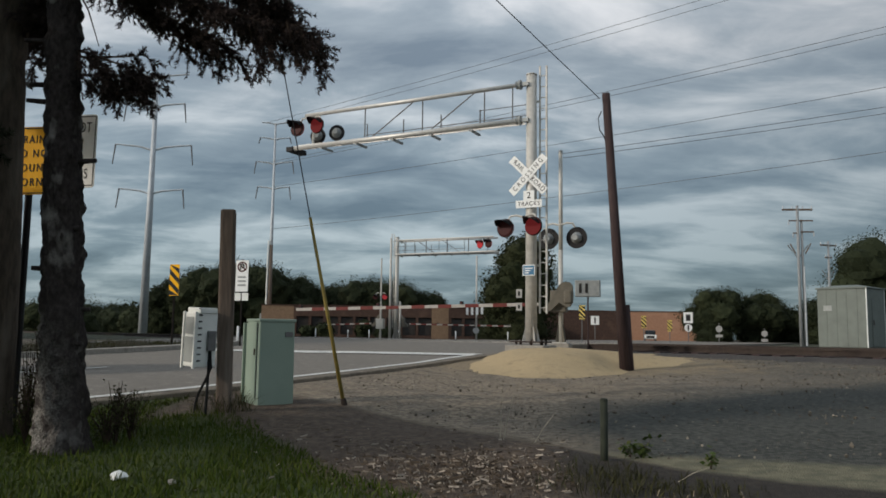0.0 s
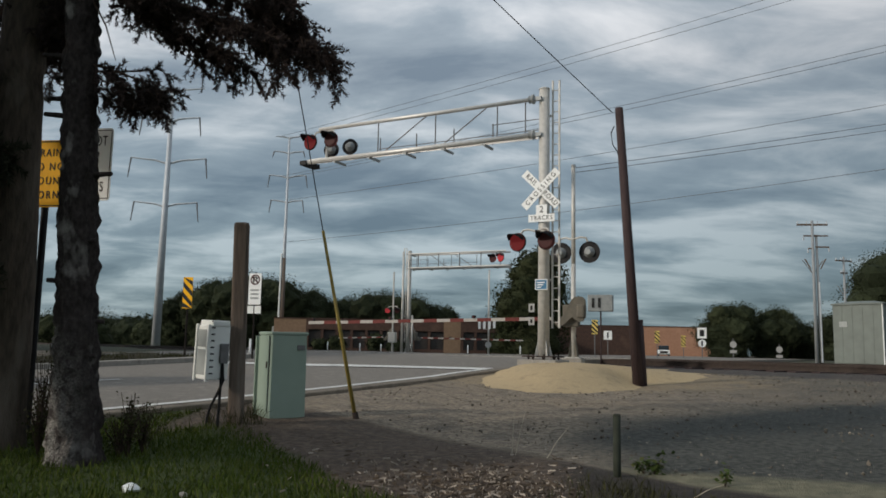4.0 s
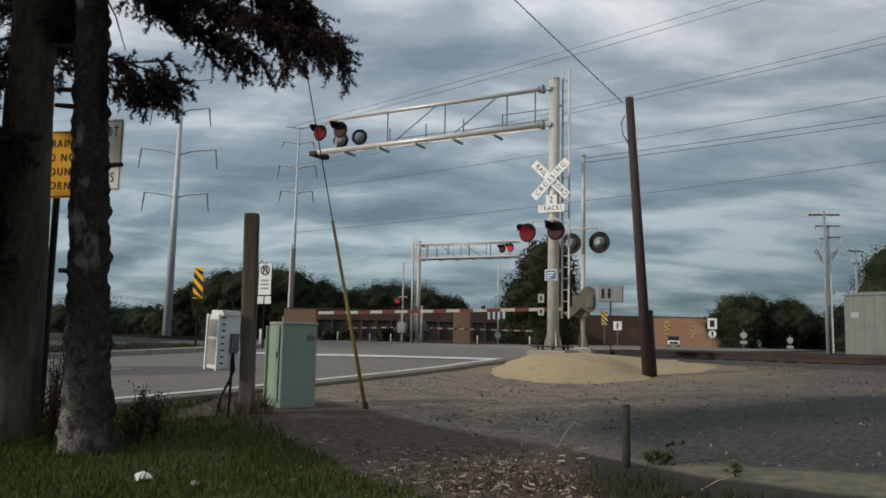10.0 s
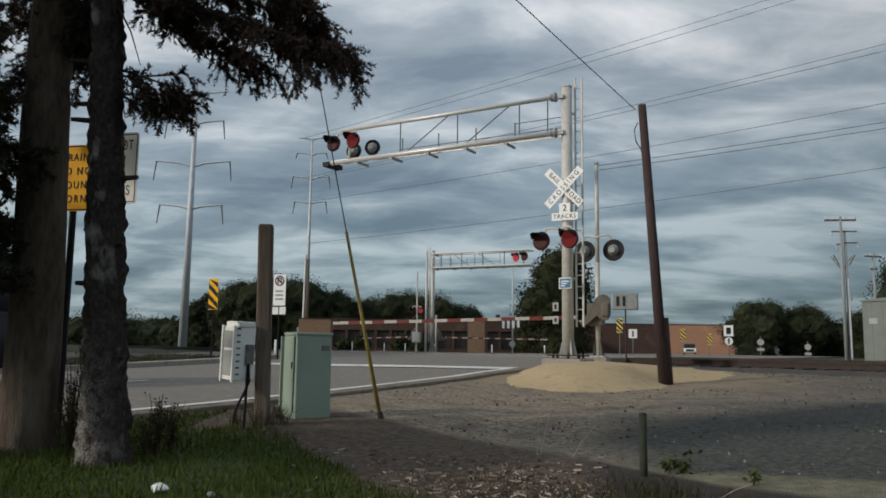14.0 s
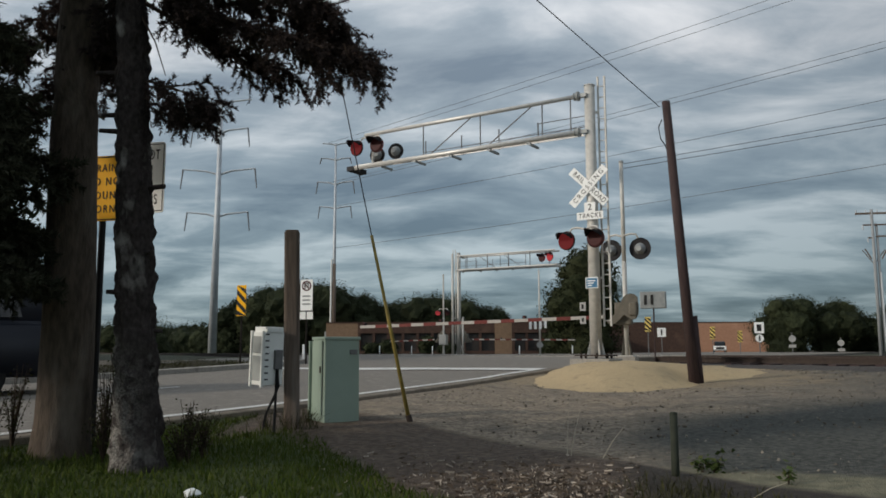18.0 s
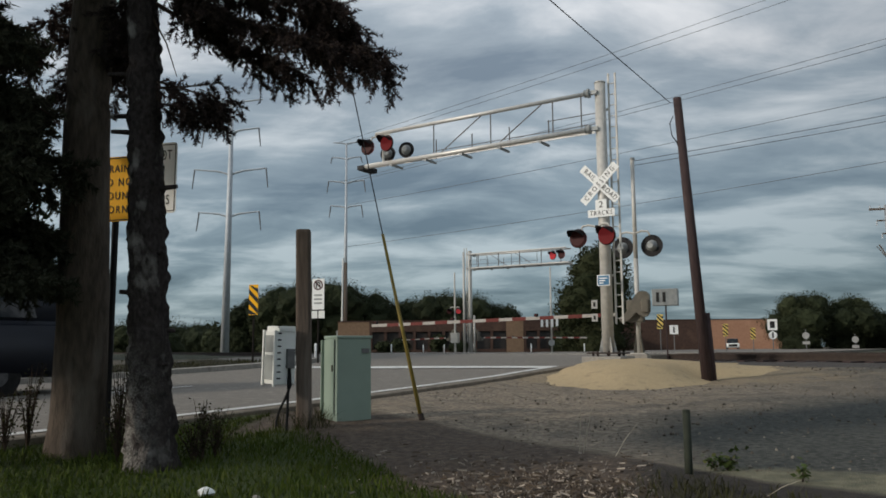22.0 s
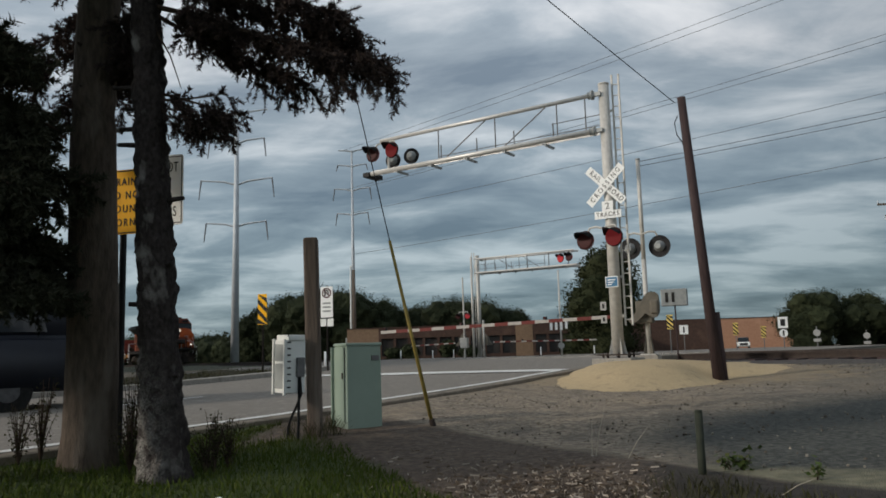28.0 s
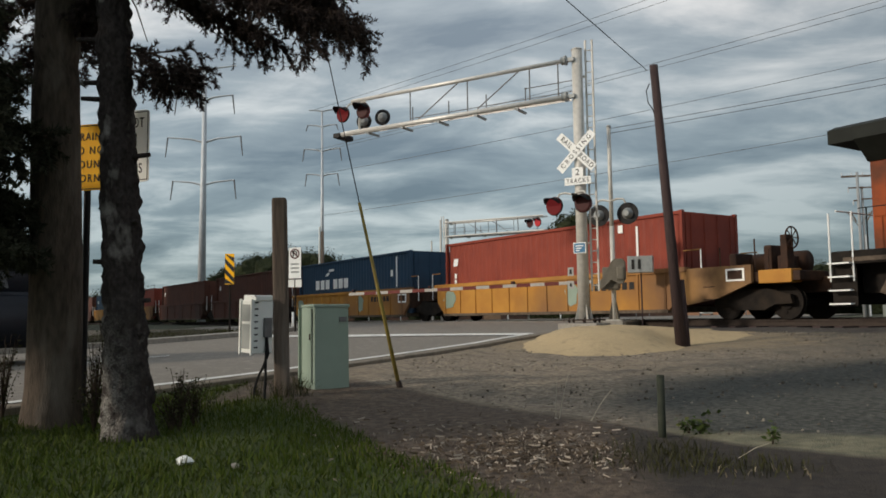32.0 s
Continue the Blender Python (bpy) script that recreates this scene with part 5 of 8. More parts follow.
def build_signs():
    # horn notice
    x, y = -4.24, 8.0
    zc = 1.91
    t = sign_post("notice_sign", x, y, zc - ground_z(x, y) + 0.3, 0.035, "black", "orange notice with black words on a dark post", "sign", -8)
    g = zc - ground_z(x, y)
    b = part("panel", plate(B(), rounded(0.62, 0.70, 0.03, 0, g), -0.012, -0.004), M["orange"], t, "orange panel: TRAINS DO NOT SOUND HORN")
    for z in (-0.335, 0.335):
        part("border", box(B(), -0.29, 0.29, -0.0145, -0.0115, g + z - 0.005, g + z + 0.005), M["signblack"], b)
    for k, (s, x) in enumerate((("TRAINS", 0.045), ("DO NOT", 0.05), ("SOUND", 0.055), ("HORN", 0.01))):
        text_at(b, s, 0.115, x, g + 0.215 - 0.147 * k, -0.0145, 0, "signblack", 0.80, 1.24 if k == 0 else 1.36)
    # stop notice
    x, y = -4.305, 9.0
    zc = 2.24
    t = sign_post("regulatory_sign", x, y, zc - ground_z(x, y) + 0.3, 0.03, "galv", "white DO NOT STOP ON TRACKS sign on a post", "sign", -8)
    g = zc - ground_z(x, y)
    b = part("panel", plate(B(), rounded(0.64, 0.85, 0.04, 0, g), -0.012, -0.004), M["white"], t, "white panel with black words and border")
    bm = B()
    for (x0, x1, z0, z1) in ((-0.305, 0.305, 0.395, 0.405), (-0.305, 0.305, -0.405, -0.395), (-0.305, -0.295, -0.395, 0.395), (0.295, 0.305, -0.395, 0.395)):
        box(bm, x0, x1, -0.0145, -0.0115, g + z0, g + z1)
    part("border", bm, M["signblack"], b)
    for k, s in enumerate(("DO NOT", "STOP", "ON", "TRACKS")):
        text_at(b, s, 0.168, 0.03, g + 0.27 - 0.18 * k, -0.0145, 0, "signblack", 0.60, 1.15)
    # object marker on the median
    x, y = -8.1, 24.0
    z = road_z(x, y) + 0.13
    t = sign_post("object_marker", x, y, 2.25, 0.03, "gear", "yellow and black striped hazard marker on a post", "sign", -10, z)
    hazard(t, 0, 1.94, 0.31, 0.94)
    # no u-turn sign on the median
    x, y = -6.55, 25.9
    z = road_z(x, y) + 0.20
    t = sign_post("no_u_turn_sign", x, y, 2.6, 0.03, "gear", "white no U-turn sign over two small plates", "sign", -12, z)
    b = part("panel", plate(B(), rounded(0.44, 1.02, 0.03, 0, 2.05), -0.012, -0.004), M["white"], t)
    bm = B()
    bmesh.ops.create_circle(bm, segments=28, radius=0.17)
    bmesh.ops.create_circle(bm, segments=28, radius=0.125)
    bmesh.ops.bridge_loops(bm, edges=bm.edges[:])
    bmesh.ops.transform(bm, matrix=pose(0, -0.0155, 2.35, 90), verts=bm.verts)
    part("red_ring", bm, M["ringred"], b)
    bm = B()
    box(bm, -0.022, 0.022, -0.165, 0.165, -0.001, 0.001)
    ob = part("red_bar", bm, M["ringred"], b)
    ob.matrix_basis = pose(0, -0.0175, 2.35, 90) @ pose(0, 0, 0, 0, 0, 45)
    bm = B()
    tube(bm, [(-0.06, -0.013, 2.26), (-0.06, -0.013, 2.38)] + [(0.06 * math.cos(a), -0.013, 2.39 + 0.05 * math.sin(a)) for a in np.linspace(math.pi, 0, 7)] + [(0.06, -0.013, 2.30)], 0.024, 6)
    part("arrow", bm, M["signblack"], b)
    for k in range(3):
        part("print_bar", box(B(), -0.14, 0.14, -0.0145, -0.0115, 1.98 - 0.13 * k, 2.04 - 0.13 * k), M["greypanel"], b)
    for sx in (-0.13, 0.13):
        part("small_plate", box(B(), sx - 0.11, sx + 0.11, -0.012, -0.004, 1.25, 1.50), M["greytub"], t, "small pale plate")


def hazard(t, x, z, w, h, face="orange", y=-0.012):
    """Panel with slanting stripes."""
    b = part("panel", plate(B(), [(x - w / 2, z - h / 2), (x + w / 2, z - h / 2), (x + w / 2, z + h / 2), (x - w / 2, z + h / 2)], y, y + 0.008), M[face], t, "striped hazard panel")
    n = 3
    for k in range(-1, n + 1):
        z0 = z - h / 2 + (k + 0.1) * h / n
        pts = [(x - w / 2, z0 + w * 1.0), (x - w / 2, z0 + w * 1.0 + h / n * 0.5), (x + w / 2, z0 + h / n * 0.5), (x + w / 2, z0)]
        pts = [(px, min(max(pz, z - h / 2), z + h / 2)) for px, pz in pts]
        if max(p[1] for p in pts) - min(p[1] for p in pts) < 0.05:
            continue
        bm = B()
        vs = [bm.verts.new((px, y - 0.003, pz)) for px, pz in pts]
        bm.faces.new(vs[::-1])
        bmesh.ops.remove_doubles(bm, verts=bm.verts, dist=1e-4)
        bmesh.ops.recalc_face_normals(bm, faces=bm.faces)
        part("black_stripe", bm, M["signblack"], b)


build_near_signal()
build_gates()
build_far_signal()
build_posts()
build_cabinet()
build_delineators()
build_enclosure()
build_signs()


# ---------------------------------------------------------------- power lines
def steel_tower(x, y, h, arms, label, thick):
    t = thing("transmission_tower", pose(x, y, -0.2, 0, 0.3 if thick == 0.5 else 0.0), label, "power pylon", "transmission poles")
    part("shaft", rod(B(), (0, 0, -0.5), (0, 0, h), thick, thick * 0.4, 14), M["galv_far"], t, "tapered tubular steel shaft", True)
    if thick < 0.45:
        part("weathered_base", rod(B(), (0, 0, -0.5), (0, 0, h * 0.42), thick * 1.04, thick * 0.78, 14), M["wood"], t, "brown weathered lower shaft", True)
    if thick < 0.45:
        part("cable_pipe", rod(B(), (-0.45, -0.2, -0.3), (-0.33, -0.2, h * 0.44), 0.14, 0.11, 8), M["greytub"], t, "thin pale rod up the lower shaft")
        part("base_cabinet", box(B(), -1.15, -0.6, -0.6, 0.1, -0.1, 3.1, 0.03), M["greypanel"], t, "pale grey cabinet at the foot")
    for z, half, drop in arms:
        for s in (-1, 1):
            bm = B()
            tube(bm, [(0, 0, z), (s * half * 0.35, 0, z + half * 0.10), (s * half, 0, z + half * 0.16)], [0.13, 0.11, 0.08], 6)
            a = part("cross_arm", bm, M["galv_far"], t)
            if drop:
                part("insulator", rod(B(), (s * half, 0, z + half * 0.16), (s * (half + 0.25), 0, z + half * 0.16 - drop), 0.10, 0.06, 6), M["wire_far"], a, "hanging insulator string")
    return t


def wire(a, b, sag, r, mat="wire_far", label="overhead power line", n=24):
    a, b = Vector(a), Vector(b)
    bm = B()
    tube(bm, [a.lerp(b, k / n) - Vector((0, 0, sag * 4 * (k / n) * (1 - k / n))) for k in range(n + 1)], r, 4)
    return tagged(part("overhead_wire", bm, M[mat]), label, "wire", "overhead lines")


def wood_pole(x, y, h, arms, label, rz=20):
    t = thing("power_pole", pose(x, y, ground_z(x, y), 0, 0, rz), label, "utility pole", "far power poles")
    part("pole", rod(B(), (0, 0, -0.4), (0, 0, h), 0.135, 0.10, 12), M["oldpole"], t, "pale weathered pole", True)
    for z, half in arms:
        a = part("cross_arm", box(B(), -half, half, -0.07, 0.07, z - 0.07, z + 0.07, 0.01), M["wood"], t)
        for k in (-0.95, -0.35, 0.35, 0.95):
            part("insulator", rod(B(), (half * k, 0, z + 0.07), (half * k, 0, z + 0.28), 0.05, 0.03, 8), M["galv_far"], a)
    for s in (-1, 1):
        part("brace", rod(B(), (0, 0.1, h * 0.62), (s * 0.75, 0.1, h * 0.72), 0.03, None, 6), M["wood"], t)
    return t


def build_power():
    steel_tower(-33.3, 89, 29.4, [(29.2, 3.7, 0), (25.8, 3.3, 2.2), (20.8, 4.3, 2.3), (15.8, 3.6, 2.2)], "tall pale steel transmission pole with curved arms", 0.5)
    steel_tower(-24.5, 112.5, 30.5, [(30.25, 1.95, 0), (28.0, 2.1, 0.9), (24.4, 2.6, 1.8), (20.8, 2.25, 1.8)], "more distant steel transmission pole, brown lower down, with curved arms", 0.315)
    for za, zb, off in ((40.4, 43.0, -1.6), (40.4, 42.6, 1.6), (32.6, 33.8, -1.2), (32.6, 33.4, 1.2), (27.9, 27.2, 0.0), (19.8, 20.5, 0.0)):
        wire((-24.5 + off * 0.75, 112.5, 0.05 + 0.75 * za), (60 + off * 0.6, 70, zb), 0.7, 0.028, label="thin grey overhead power line")
    # service lines at the gate post and the leaning pole
    wire((3.27, 22.3, 5.38), (25, 27.7, 10.25), 0.12, 0.009, "wire_far", "thin overhead line from the gate post")
    wire((3.27, 22.3, 5.25), (25, 27.7, 9.95), 0.12, 0.009, "wire_far", "thin overhead line from the gate post")
    wire((3.24, 16.5, 5.25), (-10.48, -9.0, 6.25), 0.10, 0.011, "wire", "black service cable running overhead", 40)
    steel_tower(60, 70, 43.4, [(43.0, 2.6, 0), (38.4, 3.0, 0), (33.6, 3.5, 0), (27.0, 3.0, 0)], "tall steel transmission pole carrying the overhead lines", 0.6)
    wood_pole(25, 27.7, 10.6, [(10.1, 1.0)], "power pole carrying the line from the gate")
    wood_pole(-10.5, -9.1, 7.8, [], "service pole behind the lawn carrying the cable")
    t = wood_pole(26.75, 60, 10.65, [(10.35, 1.1)], "far pale power pole, doubled and braced, with cross arms", -6)
    part("second_pole", rod(B(), (0.34, 0.1, -0.4), (0.30, 0.1, 9.6), 0.11, 0.09, 12), M["oldpole"], t, "second pole beside it", True)
    part("conduit", rod(B(), (0.36, -0.1, 0.1), (0.34, -0.1, 6.0), 0.06, None, 8), M["galv_far"], t, "pale cable conduit")
    for x0, x1, z in ((-0.65, 1.1, 9.5), (0.2, 1.15, 8.65), (-0.35, 0.0, 8.55)):
        a = part("cross_arm", box(B(), x0, x1, -0.05, 0.05, z - 0.05, z + 0.05, 0.01), M["wood"], t)
        part("insulator", rod(B(), (x1 if x0 > 0 else x0, 0, z - 0.05), (x1 if x0 > 0 else x0, 0, z - 0.34), 0.05, 0.05, 8), M["galv_far"], a)
    for s in (-1, 1):
        part("cutout", rod(B(), (0.15 + s * 0.75, 0, 7.75), (0.15 + s * 0.35, 0, 7.0), 0.05, None, 6), M["wood"], t, "slanting fuse bracket")
    wood_pole(37.7, 78, 10.2, [(9.8, 1.0), (8.6, 0.4)], "more distant power pole with a cross arm")


# ---------------------------------------------------------------- trees
def leaf_cloud(rng, centres, count, size, flat=1.0):
    """Leaf quads in the outer part of uneven lobes."""
    verts, faces = [], []
    tot = sum(c[3] ** 2 for c in centres)
    for cx, cy, cz, r in centres:
        k = int(count * r * r / tot)
        d = rng.normal(size=(k, 3))
        d /= np.linalg.norm(d, axis=1)[:, None]
        rad = r * (0.55 + 0.5 * rng.random(k) ** 0.6)
        bumps = 1 + 0.18 * np.sin(d[:, 0] * 7 + cx) * np.cos(d[:, 2] * 6 + cy) + 0.1 * np.sin(d[:, 1] * 13 + cz)
        p = d * (rad * bumps)[:, None] * np.array([1, 1, flat]) + np.array([cx, cy, cz])
        a = rng.normal(size=(k, 3))
        a /= np.linalg.norm(a, axis=1)[:, None]
        b = np.cross(a, rng.normal(size=(k, 3)))
        b /= np.linalg.norm(b, axis=1)[:, None]
        s = size * (0.6 + 0.8 * rng.random(k))[:, None]
        for q in (p + a * s, p + b * s * 0.6, p - a * s, p - b * s * 0.6):
            verts.append(q)
    n = 0
    out, fs = [], []
    for i in range(0, len(verts), 4):
        blk = np.stack(verts[i:i + 4], 1).reshape(-1, 3)
        m = len(blk) // 4
        fs += [(n + 4 * j, n + 4 * j + 1, n + 4 * j + 2, n + 4 * j + 3) for j in range(m)]
        out.append(blk)
        n += len(blk)
    return np.vstack(out), fs


def heart():
    bm = B()
    bmesh.ops.create_icosphere(bm, subdivisions=3, radius=1.0)
    bm.verts.index_update()
    out = np.array([v.co[:] for v in bm.verts]), [tuple(v.index for v in f.verts) for f in bm.faces]
    bm.free()
    return out


HEART = heart()


def leafy_tree(x, y, h, r, seed, mat="leaf", leaves=2600, size=0.3, low=0.12, label="round-crowned deciduous tree in full leaf"):
    rng = np.random.default_rng(seed)
    t = thing("tree", pose(x, y, ground_z(x, y) - 0.05), label, "tree", "background trees")
    bm = B()
    rod(bm, (0, 0, 0), (0, 0, h * 0.55), h * 0.028, h * 0.014, 8)
    for k in range(5):
        a = k * 1.26 + rng.random()
        rod(bm, (0, 0, h * (0.2 + 0.06 * k)), (math.cos(a) * r * 0.6, math.sin(a) * r * 0.6, h * (0.45 + 0.07 * k)), h * 0.012, h * 0.004, 6)
    part("trunk", bm, M["bark"], t)
    lobes = []
    for k in range(11):
        a, f = rng.random() * 6.28, rng.random() ** 0.5
        zz = low + (0.86 - low) * rng.random()
        wide = math.sin(math.pi * min(1, max(0.12, (zz - low * 0.3) / 0.95))) ** 0.6
        lobes.append((math.cos(a) * r * 0.62 * f * wide, math.sin(a) * r * 0.62 * f * wide, zz * h, r * (0.36 + 0.2 * rng.random())))
    lobes += [(0, 0, h * 0.5, r * 0.72), (0, 0, h * 0.74, r * 0.5), (0, 0, h * (low + 0.15), r * 0.62)]
    lobes = [(a, b, min(c, h - 0.9 * d), d) for a, b, c, d in lobes]
    v, f = leaf_cloud(rng, lobes, leaves, size, 0.92)
    # dense inner foliage of each lobe
    V, n = [v], len(v)
    for a, b, c, d in lobes:
        q, tri = HEART
        k = 1 + 0.16 * np.sin(q[:, 0] * 5 + a) * np.cos(q[:, 2] * 6 + b) + 0.12 * rng.random(len(q))
        V.append(q * (0.74 * d * k)[:, None] * np.array([1, 1, 0.92]) + np.array([a, b, c]))
        f += [tuple(n + i for i in face) for face in tri]
        n += len(q)
    v = np.vstack(V)
    v[:, 2] = np.maximum(v[:, 2], 0.15)
    from_arrays("crown", v, f, M[mat], t)
    return t


def build_far_trees():
    rnd = random.Random(11)
    # row of trees behind the far road and the low building
    row = [(-43.5, 128, 9.3, 3.6), (-38.5, 126, 11.0, 5.0), (-33, 124, 11.6, 6), (-27.5, 126, 11.0, 6), (-23.5, 128, 9.8, 5), (-18, 132, 8.6, 5.5), (-12.5, 130, 9.4, 5.5), (-7.5, 132, 9.2, 5.5), (-3.5, 134, 7.6, 4.5), (-52, 140, 4.6, 5), (-60, 150, 5.2, 7), (-70, 155, 6.0, 8), (-82, 160, 6.2, 8), (-58, 120, 4.5, 5)]
    for k, (x, y, h, r) in enumerate(row):
        leafy_tree(x, y, h * 1.01, r * 1.25, 20 + k, "leaf_dark", 25000, 0.12, 0.05)
    leafy_tree(7.0, 72, 9.9, 5.0, 50, "leaf_olive", 34000, 0.11, 0.04, "dense dark tree standing behind the crossing")
    for k, (x, y, h, r) in enumerate([(34.0, 100, 6.9, 4.0), (39.3, 101, 6.5, 3.9), (43.6, 103, 4.6, 3.4)]):
        leafy_tree(x, y, h * 1.0, r * 1.08, 60 + k, "leaf_dark", 36000, 0.08, 0.03)
    for k, (x, y, h, r) in enumerate([(45, 84, 10.5, 6.0), (40.6, 86, 4.6, 2.6), (53, 82, 12.0, 6.5), (60, 86, 11.0, 7)]):
        leafy_tree(x, y, h * 1.1, r * 1.2, 70 + k, "leaf_dark", 32000, 0.095, 0.03)
    for k in range(16):
        leafy_tree(-130 + k * 26 + rnd.uniform(-6, 6), 260 + rnd.uniform(-20, 30), 8 + rnd.random() * 2, 11, 90 + k, "leaf_dark", 2000, 0.7, 0.02)


def build_street_trees():
    # dense trees across the street, behind the waiting car
    for k, (x, y, h, r) in enumerate(((-21.5, 29.7, 9.2, 3.2), (-25.4, 25.2, 10.0, 3.6), (-29.0, 21.5, 10.5, 4.0), (-26.5, 31.0, 9.0, 3.4))):
        leafy_tree(x, y, h, r * 1.15, 400 + k, "leaf_dark", 16000, 0.17, 0.03, "dense dark tree across the street")


def build_shade_trees():
    # unseen tall trees, added west of the line to cast shade over the rails
    for k, s in enumerate((-32, -39, -46, -53, -60, -68, -77, -87, -99)):
        x, y = track_xy(s, TRACKS[0])
        leafy_tree(x - 0.927 * 25, y - 0.375 * 25, 16.5 + 0.7 * (k % 3), 5.6, 300 + k, "leaf_dark", 7000, 0.42, 0.08, "unseen tall tree added to shade the rails")


def build_buildings():
    # long low brick building beyond the tracks: glazed bays between brick piers under a deep brick fascia
    def hall(name, x0, x1, y0, h, bays, label):
        t = thing(name, pose(0, 0, -0.3), label, "building", "low brick buildings")
        part("roof", box(B(), x0 + 0.1, x1 - 0.1, y0 + 0.4, y0 + 26, h - 0.25, h - 0.05), M["roofing"], t)
        part("coping", box(B(), x0 - 0.06, x1 + 0.06, y0 - 0.07, y0 + 0.38, h + 0.002, h + 0.12, 0.01), M["brick"], t, "brown metal coping")
        x = x0
        for k, (w, mt, kind) in enumerate(bays):
            a, b = x, x + w
            x = b
            if kind == "solid":
                part("wall_bay", box(B(), a, b - 0.01, y0, y0 + 25, -0.3, h), M[mt], t)
                continue
            part("wall_bay", box(B(), a, b - 0.01, y0, y0 + 25, 2.75, h), M[mt], t, "brick fascia")
            part("wall_base", box(B(), a, b - 0.01, y0, y0 + 25, -0.3, 0.45), M[mt], t)
            part("recess", box(B(), a, b - 0.01, y0 + 0.5, y0 + 24.9, 0.452, 2.748), M["roofing"], t, "dark recessed wall")
            m = max(2, round(w / 1.9))
            for j in range(m):
                c0, c1 = a + j * w / m, a + (j + 1) * w / m
                part("pier", box(B(), c0 + 0.005, c0 + 0.36, y0 + 0.02, y0 + 0.49, 0.452, 2.748), M[mt], t)
                fr = part("window", box(B(), c0 + 0.37, c1 - 0.01, y0 + 0.40, y0 + 0.47, 0.47, 2.73), M["roofing"], t)
                part("pane", box(B(), c0 + 0.45, c1 - 0.09, y0 + 0.37, y0 + 0.398, 0.60, 2.60), M["pane_dull"], fr)
        return t
    hall("industrial_building", -23.6, 13, 104, 4.1, ((4.2, "brick_tan", "solid"), (9.6, "brick", "glazed"), (8.3, "brick", "glazed"), (2.2, "brick_tan", "solid"), (6.9, "brick", "glazed"), (5.4, "brick", "solid")), "long low brown brick building beyond the railway")
    hall("warehouse", 14.5, 38.5, 122, 4.5, ((12.7, "brick", "solid"), (11.3, "brick_red", "solid")), "low rust-orange brick warehouse beyond the railway")
    # shrubs before the glazed front
    for k, x in enumerate((-17.0, -14.6, -10.2, -7.4, 5.2, 7.6)):
        leafy_tree(x, 101.5 - (k % 2), 1.5 + 0.4 * (k % 3), 1.5, 500 + k, "leaf_dark", 1500, 0.14, 0.03, "low dark shrub before the brick building")
    # relay hut
    g = ground_z(17.48, 34.37)
    t = thing("relay_hut", pose(17.48, 34.37, g, 0, 0, -50), "pale grey sheet metal relay hut beside the tracks", "hut")
    w, d, top = 1.025, 0.90, 2.40 - g
    part("body", box(B(), -w, w, -d, d, 0.20, top, 0.05), M["hut"], t)
    bm = B()
    lo = [bm.verts.new(v) for v in ((-w - 0.05, -d - 0.05, top), (w + 0.05, -d - 0.05, top), (w + 0.05, d + 0.05, top), (-w - 0.05, d + 0.05, top))]
    mid = [bm.verts.new(v.co + Vector((0, 0, 0.05))) for v in lo]
    hi = [bm.verts.new((v.co.x * 0.45, v.co.y * 0.45, top + 0.17)) for v in lo]
    for p, q in ((lo, mid), (mid, hi)):
        for k in range(4):
            bm.faces.new((p[k], p[(k + 1) % 4], q[(k + 1) % 4], q[k]))
    bm.faces.new(hi)
    bm.faces.new(lo[::-1])
    bmesh.ops.recalc_face_normals(bm, faces=bm.faces)
    part("roof", bm, M["hut"], t, "shallow hipped metal roof")
    part("footing", box(B(), -w + 0.05, w - 0.05, -d + 0.05, d - 0.05, -0.2, 0.198, 0.02), M["concrete"], t)
    dr = part("door", box(B(), w - 0.006, w + 0.03, -0.45, 0.45, 0.28, 2.25, 0.008), M["hut"], t, "flush steel door")
    part("handle", box(B(), w + 0.031, w + 0.06, -0.38, -0.34, 1.15, 1.35, 0.004), M["steel"], dr)
    for k in range(4):
        part("seam", box(B(), -w + 0.40 + 0.42 * k - 0.012, -w + 0.40 + 0.42 * k + 0.012, -d - 0.012, -d + 0.004, 0.24, top - 0.04), M["hut"], t, "raised sheet seam")
    for x, y in ((w, -d), (w, d)):
        part("corner_trim", box(B(), x - 0.03, x + 0.012, y - 0.012 if y < 0 else y - 0.03, y + 0.03 if y < 0 else y + 0.012, 0.2, top - 0.01, 0.004), M["greytub"], t, "pale corner trim")
    part("vent", box(B(), -0.75, -0.40, -d - 0.02, -d + 0.003, 1.75, 1.98, 0.005), M["greypanel"], t)


